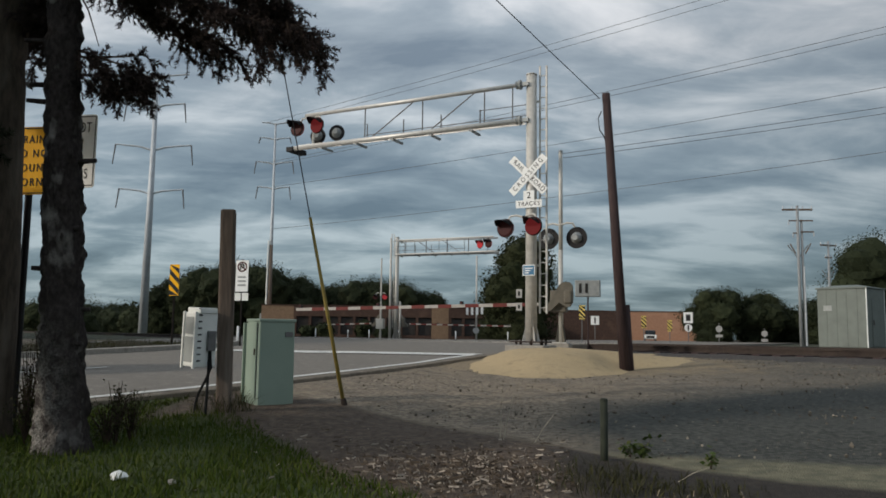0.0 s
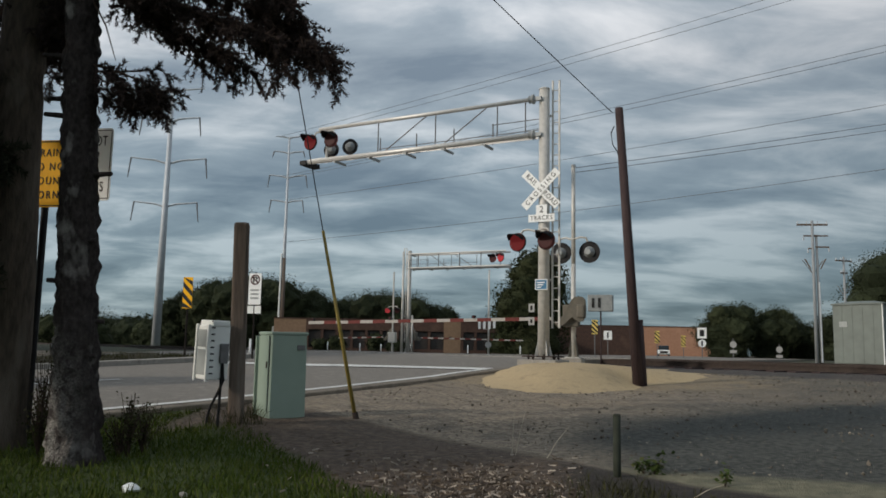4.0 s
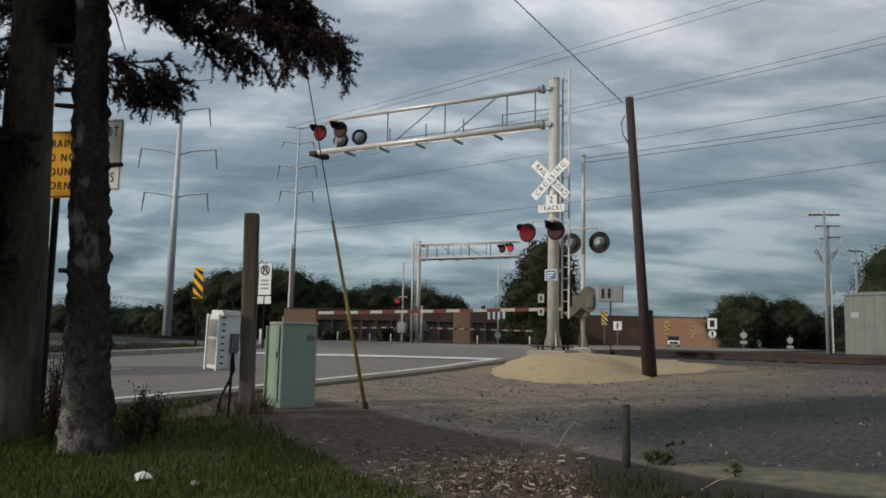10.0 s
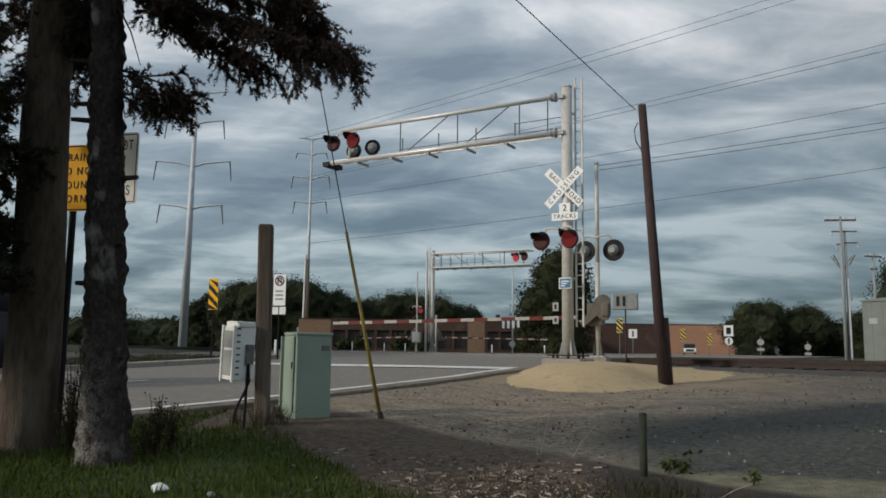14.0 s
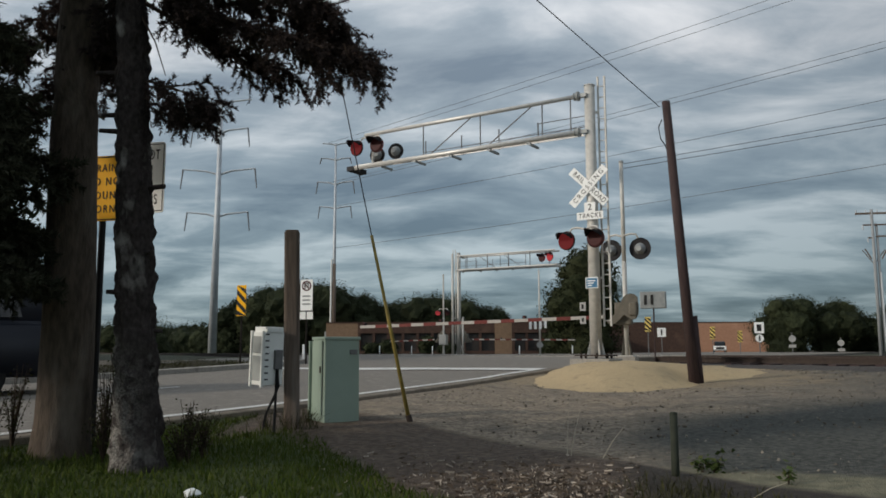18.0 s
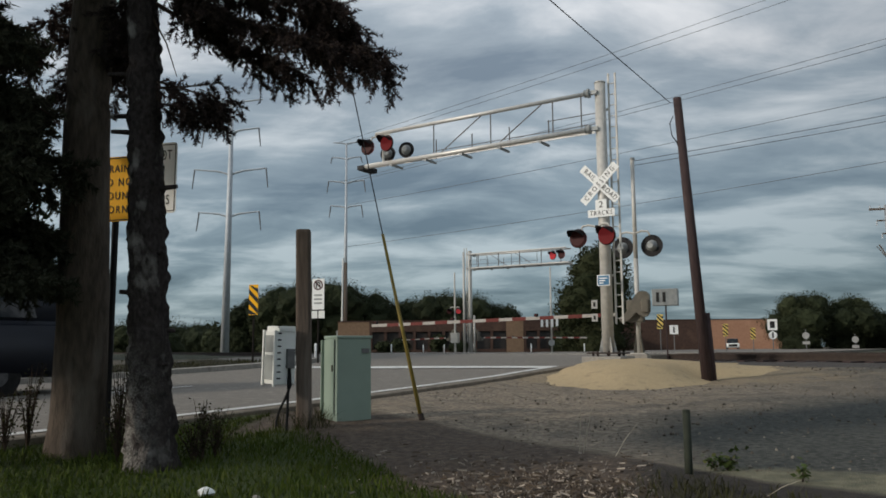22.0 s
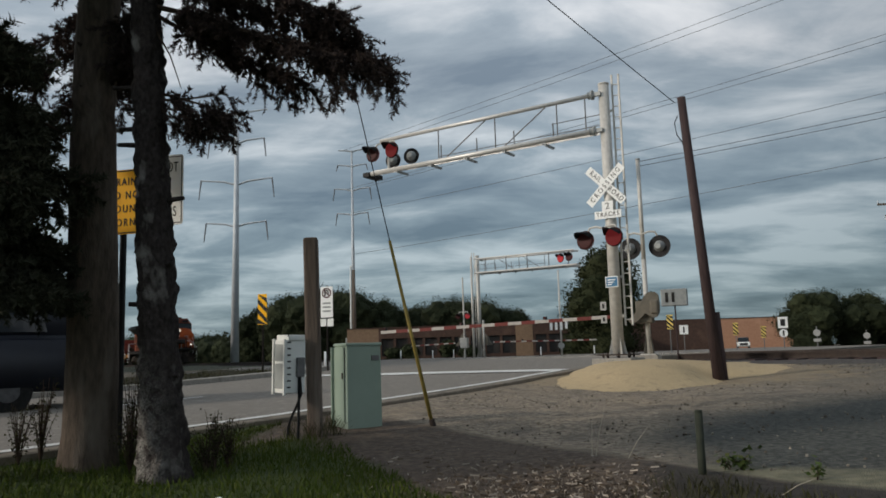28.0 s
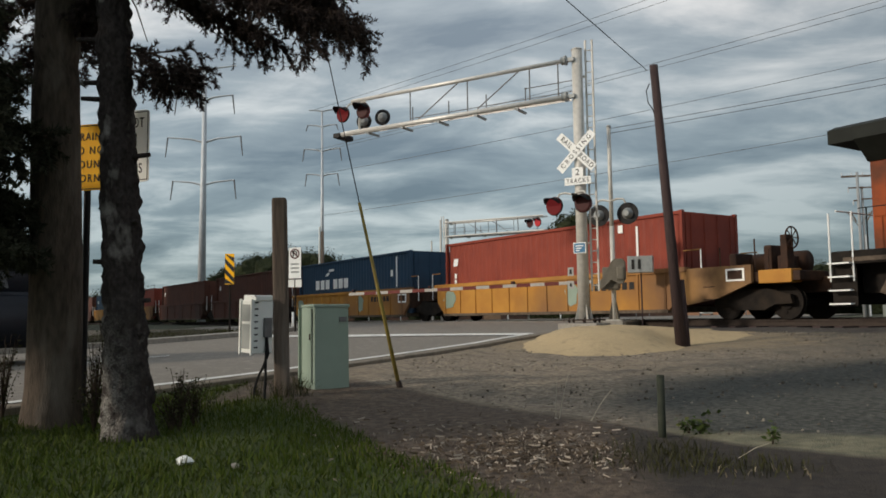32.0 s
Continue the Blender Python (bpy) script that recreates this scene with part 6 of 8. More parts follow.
# ---------------------------------------------------------------- spruce by the lawn
def twig_sprays(rng, paths, density, needle=0.045, twig_len=0.22, droop=0.35):
    """Needled twigs along branch paths: verts, faces of needles; and twig centre lines."""
    V, F, lines = [], [], []
    n = 0
    for pts, spread in paths:
        pts = [np.array(p, float) for p in pts]
        seglen = [np.linalg.norm(b - a) for a, b in zip(pts, pts[1:])]
        total = sum(seglen)
        count = int(total * density)
        for q in range(count):
            s = rng.random() * total
            i = 0
            while i < len(seglen) - 1 and s > seglen[i]:
                s -= seglen[i]
                i += 1
            p = pts[i] + (pts[i + 1] - pts[i]) * (s / seglen[i])
            d0 = (pts[i + 1] - pts[i]) / seglen[i]
            side = rng.normal(size=3)
            side -= d0 * side.dot(d0)
            side /= np.linalg.norm(side)
            d = d0 * (0.35 + 0.5 * rng.random()) + side * (0.5 + 0.5 * rng.random())
            d[2] -= droop * rng.random()
            d /= np.linalg.norm(d)
            L = twig_len * (0.5 + 0.8 * rng.random())
            off = spread * rng.random() ** 0.7
            a = p + d * off
            b = a + d * L + np.array([0, 0, -0.03])
            lines.append((p, b))
            k = 46
            u = rng.random(k)
            c = a[None] + (b - a)[None] * u[:, None]
            nd = rng.normal(size=(k, 3))
            nd -= d[None] * (nd @ d)[:, None]
            nd /= np.linalg.norm(nd, axis=1)[:, None]
            nd = nd * 0.85 + d[None] * 0.65
            tip = c + nd * needle * (0.7 + 0.6 * rng.random(k))[:, None]
            w = np.cross(nd, rng.normal(size=(k, 3)))
            w /= np.linalg.norm(w, axis=1)[:, None]
            w *= needle * 0.15
            blk = np.stack([c - w, c + w, tip], 1).reshape(-1, 3)
            V.append(blk)
            F += [(n + 3 * j, n + 3 * j + 1, n + 3 * j + 2) for j in range(k)]
            n += 3 * k
    return np.vstack(V), F, lines


def grow(start, direction, length, bend, rng, n=6, wob=0.12):
    p = np.array(start, float)
    d = np.array(direction, float)
    d /= np.linalg.norm(d)
    pts = [p.copy()]
    for k in range(n):
        d = d + np.array([0, 0, bend]) / n + rng.normal(size=3) * wob / n
        d /= np.linalg.norm(d)
        p = p + d * length / n
        pts.append(p.copy())
    return pts


def build_spruce():
    rng = np.random.default_rng(5)
    base = Vector((-3.26, 7.0, ground_z(-3.26, 7.0)))
    t = thing("spruce_tree", pose(*base), "old spruce with scaly grey bark and drooping boughs", "tree")
    # trunk with scaly relief
    verts, faces = [], []
    seg, rings = 48, 320
    H = 9.0
    for i in range(rings + 1):
        z = -0.25 + (H + 0.25) * (i / rings)
        r = 0.165 - 0.0105 * max(z, 0) + 0.07 * math.exp(-max(z, 0) * 3.2)
        for k in range(seg):
            a = 2 * math.pi * k / seg
            bx, by = math.cos(a), math.sin(a)
            bump = 0.022 * noise.noise(Vector((bx * 3, by * 3, z * 4.5))) + 0.045 * max(0, noise.noise(Vector((bx * 6, by * 6, z * 13)))) + 0.035 * abs(noise.noise(Vector((bx * 1.5, by * 1.5, z * 2.3 + 9)))) + 0.09 * max(0, noise.noise(Vector((bx * 2.2, by * 2.2, z * 5 + 4))) - 0.3)
            lean = -0.058 * z
            verts.append((lean + bx * (r + bump), by * (r + bump), z))
    for i in range(rings):
        for k in range(seg):
            faces.append((i * seg + k, i * seg + (k + 1) % seg, (i + 1) * seg + (k + 1) % seg, (i + 1) * seg + k))
    from_arrays("trunk", verts, faces, M["lichen_bark"], t, smooth=True)
    # dead stubs
    for z, a, L in ((2.51, 10, 0.17), (3.05, 170, 0.16), (3.22, 185, 0.2), (1.9, 30, 0.1), (1.2, 350, 0.08), (3.42, 190, 0.12), (1.55, 165, 0.1), (3.62, 178, 0.2), (0.9, 20, 0.07)):
        bm = B()
        x0 = -0.058 * z
        rod(bm, (x0, 0, z), (x0 + math.cos(radians(a)) * (0.15 + L), -math.sin(radians(a)) * (0.15 + L), z + 0.01), 0.032, 0.02, 8)
        part("branch_stub", bm, M["bark"], t)
    O = np.array(base)
    limbs = []  # (path, spread) in world places relative to the tree

    bare = []  # limbs without needles

    def limb(pts, spread=0.02):
        limbs.append(([np.array(p) - O for p in pts], spread))

    def bough(pts, naked=0.85):
        """Bare where it leaves the trunk, needled further out."""
        p, q = np.array(pts[0]), np.array(pts[1])
        bare.append([np.array(v) - O for v in pts])
        limb([p + (q - p) * naked] + [v for v in pts[1:]])
    # low bough towards the road
    limb([(-3.33, 7.0, 2.72), (-3.05, 6.95, 2.62), (-2.82, 6.9, 2.52), (-2.66, 6.9, 2.36)])
    limb([(-3.33, 7.0, 2.66), (-3.0, 7.1, 2.70), (-2.78, 7.1, 2.72), (-2.7, 7.1, 2.66)])
    for k in range(34):
        f = rng.random()
        p = (-3.33 + 0.55 * f, 6.95 + rng.normal() * 0.1, 2.60 - 0.14 * f + 0.08 * rng.normal())
        limb(grow(p, (0.8, rng.normal() * 0.5, -0.2 - 0.5 * rng.random()), 0.16 + 0.16 * rng.random(), -0.3, rng, 3))
    # long bough over the lawn
    main = [(-3.42, 7.0, 3.6), (-2.9, 6.95, 3.42), (-2.4, 6.9, 3.20), (-1.95, 6.9, 3.06), (-1.6, 6.9, 2.97), (-1.36, 6.9, 2.95)]
    bough(main)
    up = [(-3.45, 7.0, 3.9), (-2.8, 7.2, 3.75), (-2.2, 7.3, 3.5), (-1.85, 7.3, 3.34), (-1.5, 7.2, 3.2)]
    bough(up, 0.3)
    up2 = [(-3.47, 7.0, 4.2), (-2.9, 6.9, 3.95), (-2.3, 6.8, 3.65), (-1.95, 6.8, 3.45), (-1.65, 6.8, 3.28)]
    bough(up2, 0.3)
    up3 = [(-3.4, 7.0, 3.5), (-3.0, 7.3, 3.3), (-2.65, 7.5, 3.18), (-2.3, 7.6, 3.10)]
    bough(up3)
    for src in (main, up, up2, up3):
        for k in range(2, len(src)):
            p = np.array(src[k])
            for q in range(9):
                s = np.array(src[k - 1]) + (p - np.array(src[k - 1])) * rng.random()
                d = np.array([0.55 + 0.3 * rng.random(), rng.normal() * 0.7, -0.15 - 0.55 * rng.random()])
                limb(grow(s, d, 0.25 + 0.35 * rng.random(), -0.3, rng, 3))
    # short dense sprays where the upper boughs leave the trunk
    for src, f0 in ((up, 0.2), (up2, 0.2), (main, 0.45)):
        for q in range(24):
            c = np.array(src[0]) + (np.array(src[1]) - np.array(src[0])) * (f0 + (1 - f0) * rng.random())
            limb(grow(c, (0.5 + 0.3 * rng.random(), 0.6 * rng.normal(), -0.1 - 0.5 * rng.random()), 0.2 + 0.3 * rng.random(), -0.3, rng, 3))
    # hanging tips
    for p, L in (((-1.75, 6.75, 2.92), 0.45), ((-1.40, 6.7, 2.90), 0.42), ((-1.28, 6.7, 2.85), 0.36), ((-2.1, 6.8, 3.0), 0.3), ((-1.62, 6.75, 2.92), 0.4), ((-2.72, 6.9, 2.5), 0.3)):
        limb(grow(p, (0.25, 0.05, -0.9), L, -0.2, rng, 4))
    # higher whorls all round
    for z in np.arange(3.8, 8.6, 0.42):
        for k in range(6):
            a = rng.random() * 6.28
            if z < 5.4 and (math.cos(a) > -0.1 or math.sin(a) < 0.25):
                continue
            L = max(0.6, 2.3 - 0.22 * (z - 3.5)) * (0.7 + 0.5 * rng.random())
            c = np.array([O[0] - 0.058 * z, O[1], O[2] + z])
            path = grow(c, (math.cos(a), math.sin(a), 0.05), L, -0.35, rng, 6)
            limb(path)
            for q in path[2:]:
                for w in range(2):
                    limb(grow(q, (math.cos(a) + rng.normal() * 0.7, math.sin(a) + rng.normal() * 0.7, -0.25), 0.35 * L * rng.random() + 0.2, -0.3, rng, 3))
    # boughs towards the pole and the street
    for z, a, L in ((4.2, 150, 0.9), (4.3, 185, 1.2), (4.5, 165, 1.5)):
        c = np.array([O[0] - 0.058 * z, O[1], O[2] + z])
        path = grow(c, (math.cos(radians(a)), 1.1, -0.02), L, -0.35, rng, 6)
        limb(path)
        for q in path[1:]:
            for w in range(3):
                limb(grow(q, (-0.5, rng.normal() * 0.6, -0.4), 0.4 * rng.random() + 0.15, -0.3, rng, 3))
    # ragged boughs that reach past the pole over the kerb
    for z0, y1, reach in ((4.12, 8.3, 2.9), (3.65, 8.0, 2.7), (3.35, 8.4, 2.4)):
        p0 = np.array((-3.46, 7.1, z0))
        src = [p0 + np.array((-reach * f, (y1 - 7.1) * min(1.0, f * 1.6), -0.10 * f - 0.32 * f * f)) for f in (0, 0.2, 0.4, 0.6, 0.8, 1.0)]
        bough(src, 1.0)
        for k in range(2, len(src)):
            for q in range(5):
                c = src[k - 1] + (src[k] - src[k - 1]) * rng.random()
                d = np.array([-0.35 + 0.5 * rng.normal(), 0.7 * rng.normal(), -0.15 - 0.6 * rng.random()])
                limb(grow(c, d, 0.16 + 0.34 * rng.random(), -0.3, rng, 3))
    # loose sprays beside the trunk under the first boughs
    near = np.random.default_rng(31)
    for k in range(20):
        c = (-3.22 + 0.5 * near.random(), 7.1 + 0.25 * near.normal(), 3.56 - 0.2 * near.random())
        limb(grow(c, (0.5 * near.normal() + 0.3, 0.5 * near.normal(), -0.3 - 0.5 * near.random()), 0.14 + 0.18 * near.random(), -0.3, near, 3))
    V, F, lines = twig_sprays(rng, limbs, 33, 0.038, 0.13)
    from_arrays("needle_mass", V, F, M["needles"], t)
    bm = B()
    # a dead bare branch hanging beside the trunk
    bare.append([np.array(v) - O for v in ((-3.40, 6.95, 3.35), (-3.22, 6.9, 3.05), (-3.10, 6.88, 2.72))])
    for pts in [p for p, _ in limbs] + bare:
        L = sum(np.linalg.norm(b - a) for a, b in zip(pts, pts[1:]))
        tube(bm, [tuple(p) for p in pts], [max(0.004, 0.018 * min(L, 1.6) * (1 - 0.85 * k / (len(pts) - 1))) for k in range(len(pts))], 5)
    tagged(part("branch_frame", bm, M["twig"], t, "dark drooping limbs"), kind="stuff")
    tv, tf = [], []
    for a, b in lines:
        i = len(tv)
        w = np.array([0.002, 0.002, 0.001])
        tv += [a - w, a + w, b]
        tf.append((i, i + 1, i + 2))
    from_arrays("twig_mass", tv, tf, M["twig"], t)


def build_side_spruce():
    """Full conifer at the kerb, beside the pole; its deep shade is put into the needle colour."""
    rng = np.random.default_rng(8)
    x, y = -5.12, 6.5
    t = thing("spruce_tree", pose(x, y, ground_z(x, y)), "dense shaded spruce with boughs low over the kerb", "tree")
    part("trunk", rod(B(), (0, 0, -0.2), (0, 0, 6.5), 0.13, 0.03, 12), M["bark"], t)
    limbs = []
    for z in np.arange(1.72, 6.4, 0.12):
        for k in range(8 if z < 3.2 else 3):
            a = rng.random() * 6.28
            L = min(1.0, (6.7 - z) * 0.36) * (1.0 if z < 3.0 else 0.8) * (0.72 + 0.35 * rng.random())
            path = grow((0, 0, z), (math.cos(a), math.sin(a), 0.12), L, -0.4, rng, 3)
            limbs.append((path, 0.02))
            for q in path[1:]:
                for w in range(2):
                    limbs.append((grow(q, (math.cos(a) + rng.normal() * 0.8, math.sin(a) + rng.normal() * 0.8, -0.3), 0.12 + 0.18 * rng.random(), -0.3, rng, 2), 0.02))
    V, F, lines = twig_sprays(rng, limbs, 40, 0.065, 0.19)
    from_arrays("needle_mass", V, F, M["shade_needles"], t)
    bm = B()
    for pts, _ in limbs[::3]:
        tube(bm, [tuple(p) for p in pts], [0.02 * (1 - 0.8 * k / (len(pts) - 1)) for k in range(len(pts))], 4)
    tagged(part("branch_frame", bm, M["twig"], t), kind="stuff")


def build_far_signs():
    for x, y, z, w, h in ((8.65, 50, 1.76, 0.36, 0.88), (15.0, 60, 1.42, 0.35, 0.9), (17.5, 62, 1.18, 0.35, 0.85)):
        t = sign_post("object_marker", x, y, z + 0.3, 0.03, "strut", "distant yellow and black hazard marker", "sign", -6)
        hazard(t, 0, z - ground_z(x, y), w, h, "mark_yellow")
    t = sign_post("road_sign", 22.9, 75, 2.9, 0.05, "strut", "distant white square sign over a round one", "sign", -10)
    part("panel", box(B(), -0.42, 0.42, -0.02, 0.0, 1.95, 2.95, 0.01), M["white"], t)
    part("symbol", box(B(), -0.2, 0.2, -0.03, -0.018, 2.15, 2.75, 0.01), M["signblack"], t)
    part("round_panel", disc(B(), (0, -0.02, 1.5), (0, 1, 0), 0.36, 0.36, 0.02, 20), M["white"], t)
    part("symbol", box(B(), -0.07, 0.07, -0.045, -0.03, 1.25, 1.75), M["signblack"], t)
    for x, y, z in ((29.2, 85, 1.3), (36.0, 90, 0.9)):
        t = sign_post("road_sign", x, y, z + 0.9, 0.05, "strut", "distant pale road sign on a post", "sign", -12)
        g = z - ground_z(x, y)
        part("panel", disc(B(), (0, -0.02, g), (0, 1, 0), 0.34, 0.34, 0.02, 20), M["signfar"], t, "round pale panel")
        part("plaque", box(B(), -0.35, 0.35, -0.02, 0.0, g - 0.9, g - 0.6, 0.01), M["signfar"], t)
    t = sign_post("road_sign", 10.4, 55, 1.9, 0.03, "strut", "distant white panel with a dark bar", "sign", -8)
    part("panel", box(B(), -0.28, 0.28, -0.02, 0.0, 1.35, 1.95, 0.01), M["white"], t)
    part("symbol", box(B(), -0.05, 0.05, -0.03, -0.018, 1.45, 1.85), M["signblack"], t)
    for x, y, w in ((30.4, 118, 1.7),):
        t = thing("pickup_truck", pose(x, y, ground_z(x, y), 0, 0, -13), "distant pale vehicle waiting beyond the tracks", "vehicle")
        part("body", box(B(), -w / 2, w / 2, -2.2, 2.2, 0.35, 1.0, 0.1), M["white"], t)
        part("grille", box(B(), -w / 2 + 0.3, w / 2 - 0.3, -2.24, -2.19, 0.55, 0.85, 0.02), M["signblack"], t)
        part("bumper", box(B(), -w / 2, w / 2, -2.32, -2.21, 0.36, 0.52, 0.04), M["greypanel"], t)
        part("cabin", box(B(), -w / 2 + 0.1, w / 2 - 0.1, -1.2, 0.6, 0.98, 1.65, 0.15), M["window"], t)
        for sx in (-1, 1):
            for yy in (-1.4, 1.4):
                part("wheel", disc(B(), (sx * (w / 2 - 0.12), yy, 0.34), (1, 0, 0), 0.34, 0.34, 0.2, 16), M["tyre"], t)
    # grey relay box on a post behind the gate
    t = sign_post("signal_box", 4.24, 23.5, 1.9, 0.022, "creosote", "grey metal box with two dark slots on a post", "signal box", -16, -0.15)
    g = 1.78
    b = part("housing", box(B(), -0.36, 0.36, -0.16, 0.16, g - 0.24, g + 0.24, 0.02), M["lampback"], t)
    for x in (-0.2, -0.02):
        part("slot", box(B(), x - 0.04, x + 0.04, -0.172, -0.158, g - 0.14, g + 0.14), M["signblack"], b)


build_power()
build_far_trees()
build_shade_trees()
build_street_trees()
build_far_signs()
build_buildings()
build_spruce()
build_side_spruce()


# ---------------------------------------------------------------- train
SPEED = 23.51
HEADING = math.degrees(math.atan2(TRACK_U.y, TRACK_U.x))


def train_pose(t, x=0.0, z=0.0):
    """Where a vehicle stands at t whose origin lies x behind (-) the locomotive's nose."""
    s = -13.90 + SPEED * (t - 31.0) + x
    return pose(*track_xy(s, TRACKS[0]), z, 0, 0, HEADING)


ROLLING, WHEELSETS = [], []  # (thing, x, z), (part, local place, radius)


def wheelset(parent, x, r=0.53, z=None):
    bm = B()
    for y in (-0.76, 0.76):
        disc(bm, (0, y, 0), (0, 1, 0), r, r, 0.13, 24)
        disc(bm, (0, y - math.copysign(0.06, y), 0), (0, 1, 0), r + 0.03, r + 0.03, 0.025, 24)
        disc(bm, (0, y + math.copysign(0.08, y), 0), (0, 1, 0), 0.2, 0.14, 0.08, 12)
        for k in range(3):
            a = k * 2.094
            rod(bm, (math.cos(a) * r * 0.6, y + math.copysign(0.05, y), math.sin(a) * r * 0.6), (math.cos(a) * r * 0.6, y + math.copysign(0.085, y), math.sin(a) * r * 0.6), 0.05, None, 8)
    rod(bm, (0, -0.8, 0), (0, 0.8, 0), 0.09, None, 10)
    w = part("wheelset", bm, M["gear"], parent, "pair of steel wheels on an axle")
    w.matrix_basis = pose(x, 0, r)
    WHEELSETS.append((w, (x, 0, r), r))
    return w


def bar(parent, a, b, r, mat, name="handrail"):
    return part(name, rod(B(), a, b, r, None, 6), M[mat], parent)


def locomotive():
    t = thing("locomotive", train_pose(0), "orange and dark green diesel locomotive with yellow stripes, headlights lit", "locomotive")
    # underframe and walkway
    part("underframe", box(B(), -21.3, 0.66, -1.5, 1.5, 1.30, 1.62, 0.03), M["gear"], t, "dark walkway and side sill")
    part("sill_stripe", box(B(), -21.0, -0.2, -1.512, -1.498, 1.36, 1.46), M["grime"], t)
    # long hood
    bm = B()
    prof = [(-0.95, 1.62), (-0.95, 4.05), (-0.72, 4.30), (0.72, 4.30), (0.95, 4.05), (0.95, 1.62)]
    plate(bm, prof, -16.2, -3.9)
    bmesh.ops.transform(bm, matrix=Matrix(((0, 1, 0, 0), (1, 0, 0, 0), (0, 0, 1, 0), (0, 0, 0, 1))), verts=bm.verts)
    bmesh.ops.recalc_face_normals(bm, faces=bm.faces)
    hood = part("engine_hood", bm, M["loco_orange"], t, "orange engine hood with doors")
    part("hood_roof", box(B(), -16.2, -3.8, -0.80, 0.80, 4.26, 4.36, 0.03), M["loco_dark"], t)
    for x0, x1, z in ((-16.1, -8.6, 4.02), (-8.5, -3.85, 3.95)):
        part("dark_band", box(B(), x0, x1, -0.972, -0.90, z - 0.02, z + 0.28), M["loco_dark"], hood)
    for nm, z in (("top", 3.60), ("low", 1.80)):
        part(nm + "_stripe", box(B(), -15.0 if nm == "top" else -15.4, -3.85 if nm == "top" else -8.2, -0.966, -0.948, z, z + 0.25), M["loco_yellow"], hood, "yellow band with fine dark red dashes")
        bm = B()
        rnd = random.Random(3)
        for k in range(26):
            x = -14.8 + k * 0.42
            if nm == "low" and x > -8.7:
                continue
            for dz in (0.06, 0.15):
                if rnd.random() < 0.8:
                    box(bm, x, x + 0.2 + 0.14 * rnd.random(), -0.970, -0.955, z + dz, z + dz + 0.03)
        tagged(part(nm + "_pinstripe", bm, M["red"], hood, "fine dark red dashes"), kind="stuff")
    for k in range(13):
        x = -15.9 + k * 0.86
        part("door_seam", box(B(), x - 0.012, x + 0.012, -0.974, -0.94, 1.7, 3.98), M["loco_dark"], hood)
    for z in (2.14, 2.86, 3.58):
        part("door_rail", box(B(), -16.1, -4.7, -0.974, -0.94, z, z + 0.018), M["loco_dark"], hood)
    # the owner's mark as plain yellow shapes, edged in brown
    for x in (-13.55, -12.25, -10.95, -9.65):
        bm, rim = B(), B()
        outline = [(-0.50, 2.34), (0.50, 2.34), (0.55, 2.50), (0.55, 3.24), (0.50, 3.40), (-0.50, 3.40), (-0.55, 3.24), (-0.55, 2.50)]
        plate(rim, [(x + q * 1.09, z + (0.05 if z > 2.9 else -0.05)) for q, z in outline], -0.980, -0.95)
        plate(bm, [(x + q, z) for q, z in outline], -0.985, -0.95)
        edge = part("brown_shape", rim, M["cab_red"], hood, "dark brown edging of a plain shape")
        part("yellow_shape", bm, M["loco_yellow"], edge, "large plain yellow block shape")
        part("slanting_band", plate(B(), [(x - 0.42, 3.36), (x - 0.10, 3.36), (x + 0.42, 2.38), (x + 0.10, 2.38)], -0.989, -0.96), M["loco_orange"], edge, "orange slanting band across the plain shape")
    # roof equipment
    part("brake_grid_housing", box(B(), -8.3, -3.95, -0.9, 0.9, 4.1, 4.74, 0.10), M["loco_dark"], t, "dark raised roof housing")
    part("exhaust_stack", box(B(), -12.6, -11.4, -0.4, 0.4, 4.33, 4.62, 0.06), M["loco_dark"], t)
    part("roof_fan", disc(B(), (-14.3, 0, 4.42), (0, 0, 1), 0.6, 0.6, 0.22, 20), M["loco_dark"], t)
    bm = B()
    for k in range(3):
        rod(bm, (-9.2 + 0.1 * k, -0.15 + 0.15 * k, 4.45), (-8.75 + 0.1 * k, -0.15 + 0.15 * k, 4.5), 0.04, 0.07, 8)
    box(bm, -9.2, -9.0, -0.2, 0.2, 4.33, 4.45)
    part("horn", bm, M["black"], t)
    # radiator section
    bm = B()
    plate(bm, [(-0.95, 1.62), (-0.95, 3.75), (-1.52, 4.25), (-1.52, 4.50), (-1.2, 4.62), (1.2, 4.62), (1.52, 4.50), (1.52, 4.25), (0.95, 3.75), (0.95, 1.62)], -20.5, -16.21)
    bmesh.ops.transform(bm, matrix=Matrix(((0, 1, 0, 0), (1, 0, 0, 0), (0, 0, 1, 0), (0, 0, 0, 1))), verts=bm.verts)
    bmesh.ops.recalc_face_normals(bm, faces=bm.faces)
    rad = part("radiator_hood", bm, M["loco_orange"], t, "orange rear radiator housing")
    bm = B()
    plate(bm, [(-0.99, 3.74), (-1.56, 4.22), (-1.56, 4.53), (-1.22, 4.66), (1.22, 4.66), (1.56, 4.53), (1.56, 4.22), (0.99, 3.74)], -20.53, -16.1)
    bmesh.ops.transform(bm, matrix=Matrix(((0, 1, 0, 0), (1, 0, 0, 0), (0, 0, 1, 0), (0, 0, 0, 1))), verts=bm.verts)
    bmesh.ops.recalc_face_normals(bm, faces=bm.faces)
    part("radiator_wing", bm, M["loco_dark"], t, "dark flared radiator roof")
    bm = B()
    plate(bm, [(-1.56, 4.20), (-1.56, 4.53), (-1.22, 4.66), (1.22, 4.66), (1.56, 4.53), (1.56, 4.20)], -21.2, -20.532)
